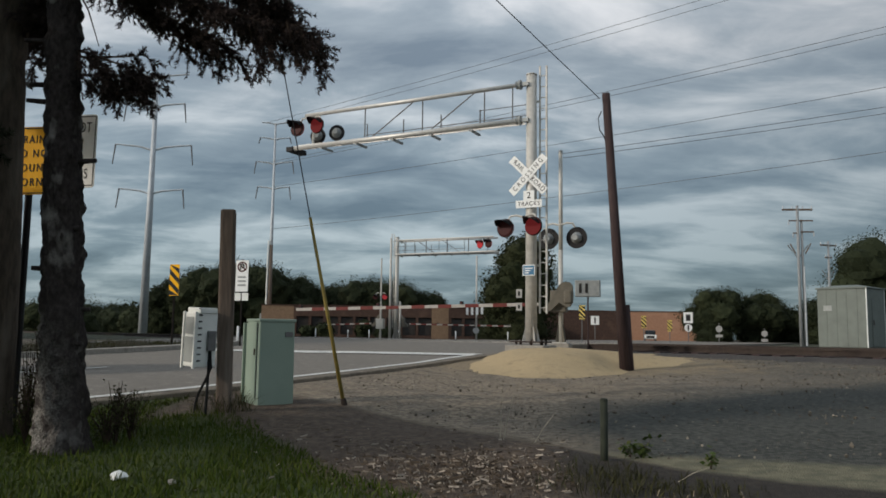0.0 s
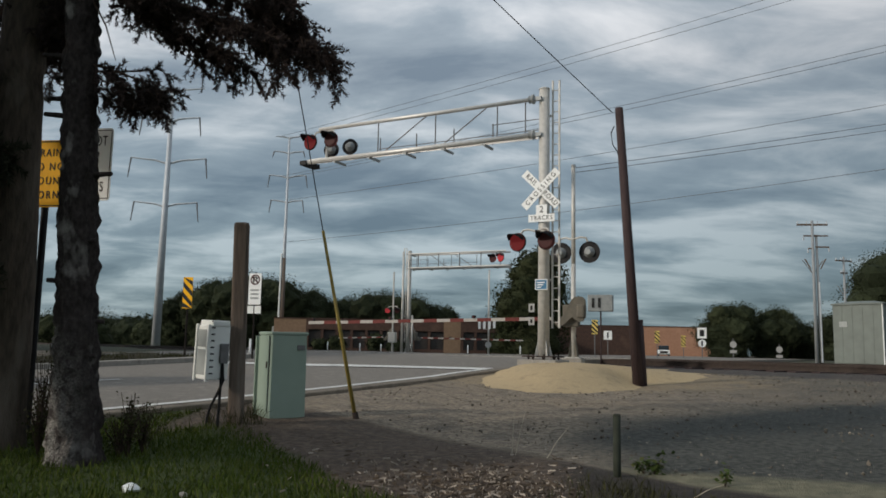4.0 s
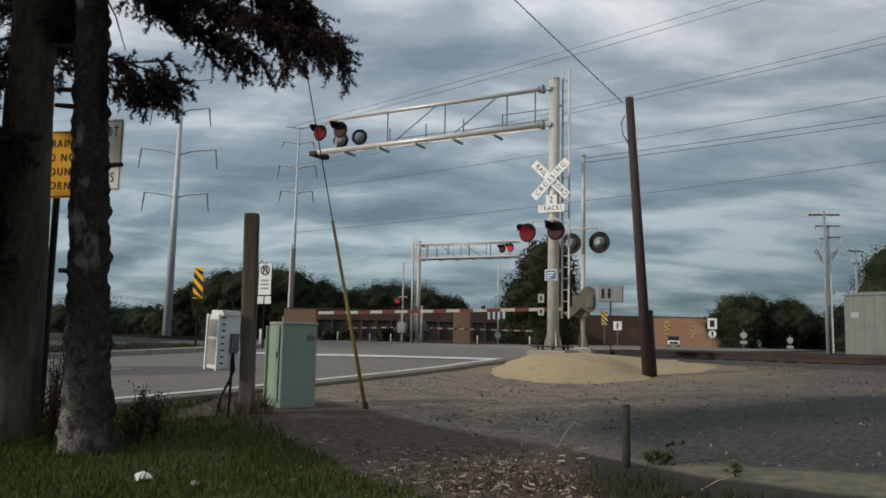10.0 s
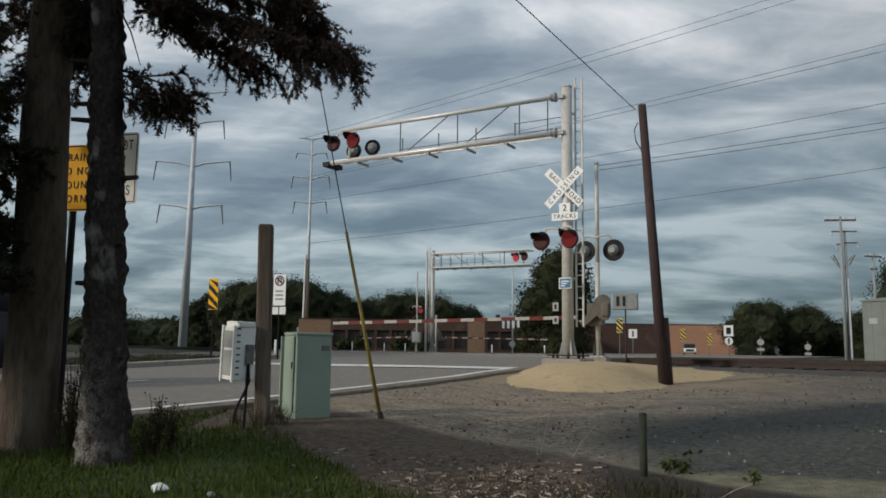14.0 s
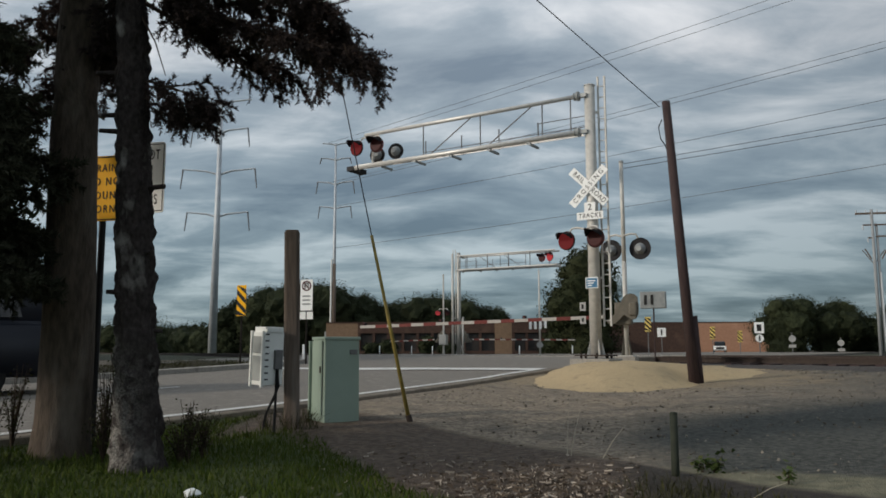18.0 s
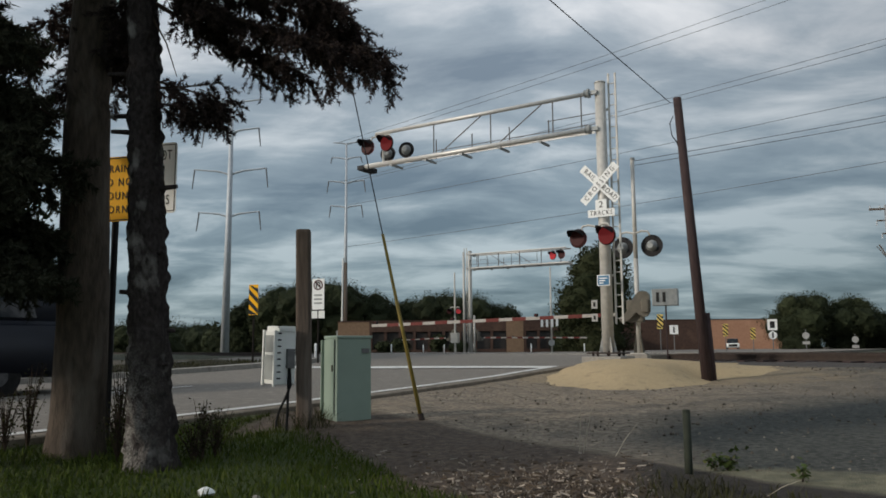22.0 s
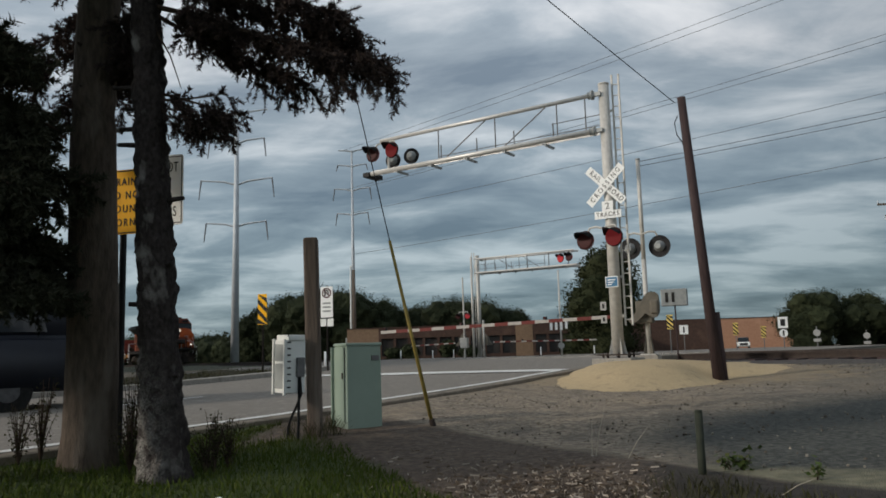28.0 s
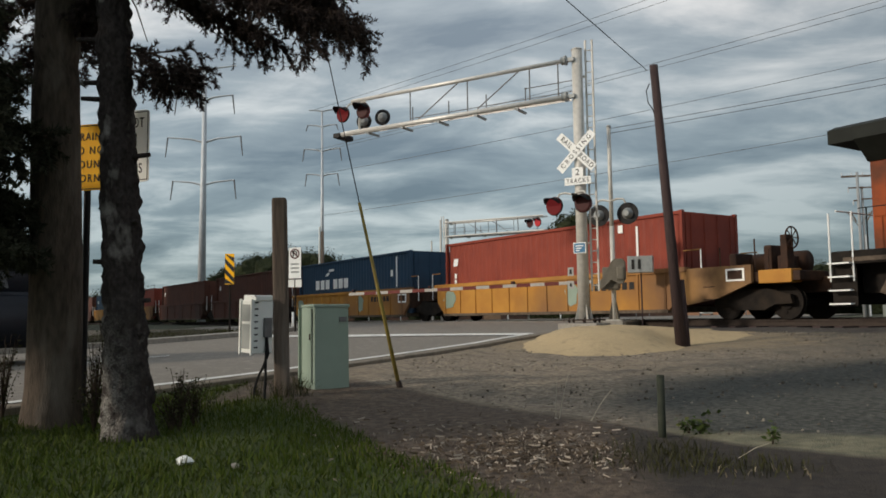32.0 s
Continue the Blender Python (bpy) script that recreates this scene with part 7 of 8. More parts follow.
    bmesh.ops.transform(bm, matrix=Matrix(((0, 1, 0, 0), (1, 0, 0, 0), (0, 0, 1, 0), (0, 0, 0, 1))), verts=bm.verts)
    bmesh.ops.recalc_face_normals(bm, faces=bm.faces)
    part("radiator_overhang", bm, M["loco_dark"], t, "dark roof overhanging the rear end")
    part("end_sheet", box(B(), -21.42, -21.32, -1.34, 1.34, 0.35, 1.62, 0.02), M["gear"], t, "dark steel end sheet")
    part("draft_gear", box(B(), -22.1, -21.43, -0.32, 0.32, 0.62, 1.12, 0.04), M["gear"], t)
    for y in (-0.75, 0.62):
        part("air_hose", tube(B(), [(-21.43, y, 1.25), (-21.62, y, 0.9), (-21.66, y + 0.1, 0.72), (-21.6, y + 0.2, 0.95)], 0.03, 6), M["black"], t, "black hanging brake hose")
    for k in range(6):
        x = -20.1 + k * 0.62
        part("vent", box(B(), x, x + 0.30, -0.966, -0.94, 2.35, 3.45), M["loco_dark"], rad, "dark vertical vent opening")
    for z in (2.35, 2.9, 3.35):
        part("rear_vent", box(B(), -20.52, -20.49, -0.7, 0.7, z, z + 0.22), M["loco_dark"], rad)
    # cab
    bm = B()
    prof = [(-1.50, 1.62), (-1.50, 4.18), (-1.05, 4.66), (1.05, 4.66), (1.50, 4.18), (1.50, 1.62)]
    plate(bm, prof, -3.78, -1.70)
    bmesh.ops.transform(bm, matrix=Matrix(((0, 1, 0, 0), (1, 0, 0, 0), (0, 0, 1, 0), (0, 0, 0, 1))), verts=bm.verts)
    bmesh.ops.recalc_face_normals(bm, faces=bm.faces)
    bmesh.ops.bevel(bm, geom=bm.edges[:], offset=0.04, segments=2, affect="EDGES")
    cab = part("cab", bm, M["loco_orange"], t, "wide orange driver's cab")
    part("cab_roof", box(B(), -3.82, -1.5, -1.08, 1.08, 4.64, 4.73, 0.03), M["cab_red"], t, "sooty red-brown cab roof")
    part("visor", box(B(), -1.74, -1.42, -1.15, 1.15, 4.24, 4.62, 0.08), M["cab_red"], t, "dark panel with number boards over the windscreen")
    for y in (-0.75, 0.75):
        part("number_board", box(B(), -1.43, -1.40, y - 0.3, y + 0.3, 4.32, 4.52), M["black"], t, "dark number board")
    part("roof_unit", box(B(), -2.9, -1.9, -0.4, 0.5, 4.72, 4.88, 0.04), M["loco_dark"], t, "dark box on the cab roof")
    for x0, x1, z1 in ((-3.62, -3.30, 4.08), (-3.05, -2.58, 4.10), (-2.50, -2.06, 4.12)):
        w = part("side_window", box(B(), x0, x1, -1.525, -1.49, 3.60, z1, 0.01), M["strut"], cab, "cab side window with a grey frame")
        part("pane", box(B(), x0 + 0.05, x1 - 0.05, -1.535, -1.52, 3.65, z1 - 0.05), M["window"], w)
    for s in (-1, 1):
        bm = B()
        vs = [bm.verts.new(p) for p in ((-1.66, s * 1.47, 3.66), (-1.58, s * 0.04, 3.70), (-1.58, s * 0.04, 4.26), (-1.68, s * 1.40, 4.22))]
        bm.faces.new(vs if s < 0 else vs[::-1])
        r = bmesh.ops.extrude_face_region(bm, geom=bm.faces[:])
        for v in r["geom"]:
            if isinstance(v, bmesh.types.BMVert):
                v.co.x += 0.06
        bmesh.ops.recalc_face_normals(bm, faces=bm.faces)
        part("windscreen", bm, M["window"], cab, "dark windscreen pane")
    for k in range(4):
        x = -3.30 + k * 0.34
        bm = B()
        box(bm, x, x + 0.20, -1.515, -1.497, 2.80, 3.18)
        part("number_bar", bm, M["signblack"], cab, "dark bars painted on the cab side")
    part("door_line", box(B(), -3.5, -1.75, -1.512, -1.497, 2.46, 2.49), M["cab_red"], cab)
    for z in (2.22, 2.66):
        part("door_line", box(B(), -3.6, -1.75, -1.512, -1.497, z, z + 0.025), M["cab_red"], cab)
    part("low_stripe", box(B(), -3.7, -2.6, -1.516, -1.497, 1.82, 2.02), M["loco_yellow"], cab)
    # nose: tall box, its shoulders cut away towards the front
    bm = B()
    back = [bm.verts.new((-1.72, y, z)) for y, z in ((-1.48, 1.62), (-1.48, 3.45), (-1.25, 3.66), (1.25, 3.66), (1.48, 3.45), (1.48, 1.62))]
    front = [bm.verts.new((x, y, z)) for x, y, z in ((-0.05, -1.36, 1.62), (-0.10, -1.36, 2.95), (-0.10, -0.62, 3.66), (-0.10, 0.62, 3.66), (-0.10, 1.36, 2.95), (-0.05, 1.36, 1.62))]
    bm.faces.new(back)
    bm.faces.new(front[::-1])
    for k in range(6):
        bm.faces.new((back[k], back[(k + 1) % 6], front[(k + 1) % 6], front[k]))
    bmesh.ops.recalc_face_normals(bm, faces=bm.faces)
    bmesh.ops.bevel(bm, geom=bm.edges[:], offset=0.09, segments=3, affect="EDGES")
    nose = part("nose", bm, M["loco_orange"], t, "tall orange nose", True)

    def on_nose(name, x0, x1, z0, z1, mat, label="", d=0.012):
        bm = plate(B(), [(x0, z0), (x1, z0), (x1, z1), (x0, z1)], -1.48 - d, -1.44)
        for v in bm.verts:
            v.co.y += (v.co.x + 1.72) * 0.074
        return part(name, bm, M[mat], nose, label)
    for z in (2.50, 2.60, 2.70):
        on_nose("nose_stripe", -1.50, -0.24, z, z + 0.065, "loco_yellow")
    for z in (2.24, 2.40, 2.83):
        on_nose("nose_line", -1.70, -0.16, z, z + 0.025, "cab_red")
    on_nose("low_stripe", -1.66, -0.2, 1.68, 1.76, "loco_yellow")
    on_nose("pale_plate", -1.46, -0.75, 1.86, 2.16, "greytub", "pale panel on the nose side", 0.02)
    part("emblem", box(B(), -0.10, -0.03, -1.15, 0.35, 2.42, 2.74, 0.01), M["cab_red"], nose, "dark plain emblem shape")
    part("nose_door", box(B(), -0.10, -0.02, 0.45, 1.1, 1.75, 2.9, 0.02), M["loco_orange"], nose)
    for z in (3.47, 3.25):
        l = part("headlight", disc(B(), (-0.06, -0.12, z), (1, 0, 0), 0.10, 0.09, 0.10, 16), M["cab_red"], t)
        part("bulb", disc(B(), (-0.005, -0.12, z), (1, 0, 0), 0.05, 0.05, 0.012, 16), M["glowwhite"], l, "lit headlight")
    for y in (-0.84, 0.84):
        x = 0.70
        l = part("ditch_light", disc(B(), (x, y, 1.95), (1, 0, 0), 0.12, 0.12, 0.10, 16), M["black"], t)
        part("bulb", disc(B(), (x + 0.058, y, 1.95), (1, 0, 0), 0.055, 0.055, 0.012, 16), M["glowwhite"], l, "lit ditch light")
        part("light_stand", box(B(), x - 0.10, x + 0.03, y - 0.05, y + 0.05, 1.6, 1.92), M["loco_yellow"] if y < 0 else M["gear"], l)
    for y in (0.28, 0.44):
        part("end_post", rod(B(), (0.60, y, 1.6), (0.60, y, 2.86), 0.05, None, 8), M["black"], t, "dark upright rail at the front deck")
    for pts in (((0.62, -0.1, 1.62), (0.62, -0.05, 2.1), (0.62, 0.28, 2.2)), ((0.62, 0.46, 2.4), (0.62, 0.7, 2.3), (0.64, 0.95, 1.7)), ((0.6, 1.1, 1.6), (0.6, 1.1, 1.1))):
        part("end_rail", tube(B(), pts, 0.02, 6), M["white"], t, "thin white rail at the front deck")
    for y in (-0.4, 0.35):
        part("air_hose", tube(B(), [(0.66, y, 1.35), (0.82, y, 1.0), (0.86, y + 0.12, 0.82), (0.82, y + 0.25, 1.0), (0.68, y + 0.28, 1.3)], 0.016, 6), M["grime"], t, "looped brake hose")
    # front: pilot plow, steps, coupler
    bm = B()
    ring = [(0.10, -1.42), (0.62, -0.25), (0.62, 0.25), (0.10, 1.42), (-0.05, 1.42), (0.45, 0.2), (0.45, -0.2), (-0.05, -1.42)]
    lo = [bm.verts.new((x + 0.12, y, 0.16)) for x, y in ring]
    hi = [bm.verts.new((x, y, 1.22)) for x, y in ring]
    bm.faces.new(lo[::-1])
    bm.faces.new(hi)
    for k in range(8):
        bm.faces.new((lo[k], lo[(k + 1) % 8], hi[(k + 1) % 8], hi[k]))
    bmesh.ops.recalc_face_normals(bm, faces=bm.faces)
    part("plow", bm, M["gear"], t, "dark sheet steel snow plow")
    part("coupler", box(B(), 0.7, 1.25, -0.15, 0.15, 0.75, 1.05, 0.05), M["gear"], t)
    part("anticlimber", box(B(), 0.66, 0.80, -0.9, 0.9, 1.38, 1.60, 0.02), M["gear"], t)
    for xs in (0.2, -21.05):
        for s in (-1, 1):
            for k in range(4):
                part("step", box(B(), xs - 0.28, xs + 0.28, s * 1.52 - 0.14, s * 1.52 + 0.02, 0.35 + 0.32 * k, 0.385 + 0.32 * k), M["white"], t, "white-edged cab step")
            part("step_well", box(B(), xs - 0.30, xs + 0.30, s * 1.36 - 0.02, s * 1.36 + 0.02, 0.3, 1.6), M["gear"], t, "dark steel back of the steps")
            if xs < 0:
                for dx in (-0.3, 0.3):
                    bar(t, (xs + dx, s * 1.5, 0.9), (xs + dx, s * 1.48, 2.55), 0.022, "white", "grab_rail")
            else:
                for pts in (((-0.38, 1.50, 1.0), (-0.38, 1.50, 1.66), (0.10, 1.22, 2.32), (0.14, 1.16, 2.62)), ((0.42, 1.50, 1.15), (0.42, 1.50, 1.70), (0.62, 0.62, 2.62), (0.64, 0.52, 2.82), (0.64, 0.25, 2.84))):
                    part("grab_rail", tube(B(), [(x, s * y, z) for x, y, z in pts], 0.022, 6), M["white"], t, "bent white grab rail")
    for s in (-1, 1):
        bar(t, (-20.6, s * 1.42, 2.60), (-4.9, s * 1.42, 2.60), 0.012, "loco_dark")
        for k in range(12):
            x = -20.4 + k * 1.38
            bar(t, (x, s * 1.42, 1.6), (x, s * 1.42, 2.60), 0.018, "loco_dark", "stanchion")
    bar(t, (-21.2, -1.4, 2.6), (-21.2, 1.4, 2.6), 0.02, "white")
    # plain dark box added to keep light from passing under the frame
    part("equipment_rack", box(B(), -20.9, -0.5, -0.85, 0.85, 0.62, 1.30, 0.02), M["gear"], t, "dark block added under the frame to stop light")
    # tanks
    for y in (-1.0, 1.0):
        part("fuel_tank", box(B(), -13.7, -8.8, y - 0.34, y + 0.34, 0.28, 0.78, 0.12), M["tank"], t, "dusty fuel tank")
        for x0, x1 in ((-13.6, -11.5), (-11.2, -8.9)):
            part("air_reservoir", rod(B(), (x0, y * 1.28, 1.02), (x1, y * 1.28, 1.02), 0.27, None, 16), M["tank"], t, "dusty cylindrical air tank", True)
    # trucks
    for xc in (-3.5, -17.4):
        for s in (-1, 1):
            bm = B()
            plate(bm, [(-2.75, 0.62), (-2.55, 0.98), (-1.6, 1.02), (-1.2, 0.80), (-0.7, 0.74), (0.7, 0.74), (1.2, 0.80), (1.6, 1.02), (2.55, 0.98), (2.75, 0.62), (2.3, 0.46), (1.7, 0.62), (0.5, 0.50), (-0.5, 0.50), (-1.7, 0.62), (-2.3, 0.46)], s * 1.12 - 0.08, s * 1.12 + 0.08)
            tr = part("truck_frame", bm, M["grime"], t, "heavy cast truck side frame")
            tr.matrix_basis = pose(xc, 0, 0)
            for dx in (-2.05, 0, 2.05):
                part("axle_box", box(B(), dx - 0.24, dx + 0.24, s * 1.25 - 0.1, s * 1.25 + 0.1, 0.36, 0.74, 0.05), M["tank"], tr)
            for dx in (-1.0, 1.0):
                part("spring", rod(B(), (dx, s * 1.24, 0.45), (dx, s * 1.24, 0.85), 0.14, None, 10), M["grime"], tr)
        for dx in (-2.05, 0, 2.05):
            wheelset(t, xc + dx)
    # true length: the long hood shortened behind the cab
    k = 0.945
    for ob in t.children_recursive:
        if ob.parent == t and abs(ob.matrix_basis.translation.x) > 4.6:
            m = ob.matrix_basis.copy()
            m.translation.x = -4.6 + (m.translation.x + 4.6) * k
            ob.matrix_basis = m
        elif ob.matrix_basis.translation.x == 0 and ob.parent.matrix_basis.translation.x == 0 or ob.parent == t and ob.matrix_basis.translation.x == 0:
            for v in ob.data.vertices:
                if v.co.x < -4.6:
                    v.co.x = -4.6 + (v.co.x + 4.6) * k
    for i, (w, p, r) in enumerate(WHEELSETS):
        WHEELSETS[i] = (w, tuple(w.matrix_basis.translation), r)
    ROLLING.append((t, 0.0, 0.0))


def container(xc, mat, label, marks):
    xc += 0.24
    t = thing("shipping_container", train_pose(0, xc), label, "container", "stacked freight")
    L, w, z0, z1 = 6.12, 1.22, 0.38, 3.20
    bm = B()
    for s in (-1, 1):  # corrugated sides
        pts, n = [], 40
        for k in range(n):
            x = -L + 0.15 + k * (2 * L - 0.3) / n
            d = (2 * L - 0.3) / n
            pts += [(x, 0.0), (x + d * 0.35, 0.0), (x + d * 0.5, 0.013), (x + d * 0.85, 0.013)]
        lo = [bm.verts.new((x, s * (w - y), z0 + 0.1)) for x, y in pts]
        hi = [bm.verts.new((x, s * (w - y), z1 - 0.08)) for x, y in pts]
        for k in range(len(pts) - 1):
            bm.faces.new((lo[k], lo[k + 1], hi[k + 1], hi[k]))
    box(bm, -L + 0.05, L - 0.05, -w + 0.05, w - 0.05, z0 + 0.05, z1 - 0.03)
    bmesh.ops.recalc_face_normals(bm, faces=bm.faces)
    b = part("corrugated_shell", bm, M[mat], t)
    for s in (-1, 1):
        part("top_rail", box(B(), -L, L, s * w - 0.05, s * w + 0.03, z1 - 0.10, z1, 0.01), M[mat], t)
        part("bottom_rail", box(B(), -L, L, s * w - 0.05, s * w + 0.03, z0, z0 + 0.14, 0.01), M[mat], t)
        for e in (-1, 1):
            part("corner_post", box(B(), e * L - 0.09, e * L + 0.03, s * w - 0.09, s * w + 0.035, z0, z1 + 0.01, 0.01), M[mat], t)
    for e in (-1, 1):
        part("end_panel", box(B(), e * L - 0.04, e * L + 0.01, -w + 0.1, w - 0.1, z0 + 0.1, z1 - 0.08), M[mat], t)
        for k in range(4):
            part("lock_rod", rod(B(), (e * (L + 0.02), -0.9 + 0.6 * k, z0 + 0.1), (e * (L + 0.02), -0.9 + 0.6 * k, z1 - 0.1), 0.02, None, 6), M[mat], t)
    for (x0, x1, za, zb, slant) in marks:
        bm = B()
        plate(bm, [(x0, za), (x1, za), (x1 + slant, zb), (x0 + slant, zb)], -w - 0.022, -w - 0.004)
        part("white_mark", bm, M["white"], t, "plain white painted shape")
    ROLLING.append((t, xc, 0.0))


def freight_truck(parent, x):
    for s in (-1, 1):
        bm = B()
        plate(bm, [(-1.2, 0.42), (-1.15, 0.66), (-0.5, 0.82), (0.5, 0.82), (1.15, 0.66), (1.2, 0.42), (0.7, 0.40), (0.4, 0.26), (-0.4, 0.26), (-0.7, 0.40)], s * 1.0 - 0.07, s * 1.0 + 0.07)
        f = part("truck_frame", bm, M["gear"], parent, "rusty cast truck side frame")
        f.matrix_basis = pose(x, 0, 0)
    for dx in (-0.9, 0.9):
        wheelset(parent, x + dx, 0.46)


def well_car(xc, mat, first, fine):
    t = thing("well_car", train_pose(0, xc), "faded yellow articulated well car, rust-stained" if mat == "well_yellow" else "brown articulated well car, grimy", "freight car", "well cars")
    L = 6.4
    for s in (-1, 1):
        bm = B()
        plate(bm, [(-L, 0.78), (-L + 0.5, 0.28), (L - 0.5, 0.28), (L, 0.78), (L, 1.42), (-L, 1.42)], s * 1.40 - 0.05, s * 1.40 + 0.05)
        side = part("side_sill", bm, M[mat], t, "deep riveted side panel")
        part("top_chord", box(B(), -L - 0.2, L + 0.2, s * 1.40 - 0.10, s * 1.40 + 0.10, 1.38, 1.52, 0.01), M[mat], side)
        part("bottom_chord", box(B(), -L + 0.5, L - 0.5, s * 1.40 - 0.09, s * 1.40 + 0.09, 0.22, 0.32, 0.01), M["grime"], side)
        for k in range(12 if fine else 6):
            x = -L + 0.6 + k * (2 * L - 1.2) / (11 if fine else 5)
            part("rib", box(B(), x - 0.04, x + 0.04, s * 1.40 - 0.085, s * 1.40 + 0.085, 0.3, 1.4), M[mat], side)
        if s < 0 and fine:
            rs = random.Random(5)
            for gx, gw in ((-L + 0.9, 0.45), (1.8, 0.32)):
                pts = [(gx + math.cos(a) * gw * (0.7 + 0.5 * rs.random()), 0.86 + math.sin(a) * 0.40 * (0.75 + 0.35 * rs.random())) for a in np.linspace(0, 6.28, 15)[:-1]]
                part("graffiti", plate(B(), pts, -1.462, -1.44), M["green"], side, "pale green sprayed patch")
            for k in range(6):
                part("number_bar", box(B(), 2.9 + 0.3 * k, 3.1 + 0.3 * k, -1.46, -1.44, 0.95, 1.18), M["signblack"], side, "dark stencilled bar")
            if first:
                continue
            b = part("notice", box(B(), L - 0.9, L - 0.2, -1.476, -1.44, 0.85, 1.25), M["white"], side, "white framed panel")
            part("notice_field", box(B(), L - 0.82, L - 0.28, -1.482, -1.455, 0.92, 1.18), M["rustdark"], b)
    part("floor", box(B(), -L + 0.3, L - 0.3, -1.35, 1.35, 0.24, 0.40), M["grime"], t)
    for e in (-1, 1):
        bm = B()
        plate(bm, [(L - 0.1, 0.85), (L - 0.1, 1.40), (L + 1.12, 1.25), (L + 1.12, 0.92)], -0.75, 0.75)
        if e < 0:
            bmesh.ops.transform(bm, matrix=Matrix.Diagonal((-1, 1, 1, 1)), verts=bm.verts)
            bmesh.ops.recalc_face_normals(bm, faces=bm.faces)
        part("end_platform", bm, M["rustdark"], t, "sloping end platform over the truck")
        part("bulkhead", box(B(), e * L - 0.06, e * L + 0.06, -1.4, 1.4, 0.6, 1.5), M["rustdark"], t)
        for k in (-1, 1):
            bar(t, (e * (L + 0.6), k * 1.3, 0.9), (e * (L + 0.6), k * 1.3, 2.0), 0.02, "white", "grab_rail")
            bar(t, (e * (L + 0.6), k * 1.3, 2.0), (e * L, k * 1.3, 2.0), 0.02, mat, "grab_rail")
    freight_truck(t, -7.575)
    if first:
        part("end_deck", box(B(), L + 0.9, L + 3.6, -1.3, 1.3, 1.0, 1.25, 0.02), M["rustdark"], t, "end deck over the leading truck")
        part("centre_sill", box(B(), L + 1.0, L + 4.3, -0.3, 0.3, 0.7, 1.1, 0.03), M["rustdark"], t)
        part("coupler", box(B(), L + 4.2, L + 5.0, -0.15, 0.15, 0.72, 1.02, 0.04), M["rustdark"], t)
        freight_truck(t, 8.4)
        bm = B()
        for k in range(16):
            a0, a1 = k * math.pi / 8, (k + 1) * math.pi / 8
            rod(bm, (L + 3.2, -0.95 + math.cos(a0) * 0.28, 2.12 + math.sin(a0) * 0.28), (L + 3.2, -0.95 + math.cos(a1) * 0.28, 2.12 + math.sin(a1) * 0.28), 0.022, None, 6)
        for k in range(4):
            a = k * math.pi / 4
            rod(bm, (L + 3.2, -0.95 - math.cos(a) * 0.28, 2.12 - math.sin(a) * 0.28), (L + 3.2, -0.95 + math.cos(a) * 0.28, 2.12 + math.sin(a) * 0.28), 0.014, None, 6)
        part("brake_wheel", bm, M["rustdark"], t, "round hand brake wheel")
        part("brake_stand", box(B(), L + 2.95, L + 3.15, -1.1, -0.8, 1.2, 2.2, 0.03), M["rustdark"], t)
        for x, z in ((L + 1.2, 1.85), (L + 2.3, 2.0), (L + 2.7, 1.7)):
            part("valve_stand", box(B(), x - 0.12, x + 0.12, -0.7, 0.1, 1.2, z, 0.05), M["rustdark"], t)
            bar(t, (x, -1.25, 1.2), (x, -1.25, z + 0.15), 0.02, "rustdark", "grab_rail")
        part("brake_cylinder", rod(B(), (L + 1.3, 0.2, 1.55), (L + 2.9, 0.2, 1.55), 0.3, None, 14), M["rustdark"], t, smooth=True)
        end = part("rusty_end", plate(B(), [(L + 0.01, 0.40), (L + 1.25, 0.60), (L + 2.3, 0.98), (L + 2.3, 1.46), (L + 0.01, 1.46)], -1.45, -1.35), M["rust"], t, "rust-stained tapering end of the side")
        b = part("notice", box(B(), L + 1.52, L + 2.10, -1.466, -1.449, 1.04, 1.38), M["white"], end, "white framed panel")
        part("notice_field", box(B(), L + 1.58, L + 2.04, -1.472, -1.46, 1.09, 1.33), M["rustdark"], b)
        part("end_box", box(B(), L + 2.45, L + 3.4, -1.36, -0.9, 0.95, 1.30, 0.02), M["well_yellow"], t, "faded yellow step box on the end deck")
        for z in (0.55, 0.9):
            part("step", box(B(), L + 0.75, L + 1.15, -1.45, -1.30, z, z + 0.03), M["rustdark"], t)
    ROLLING.append((t, xc, 0.0))


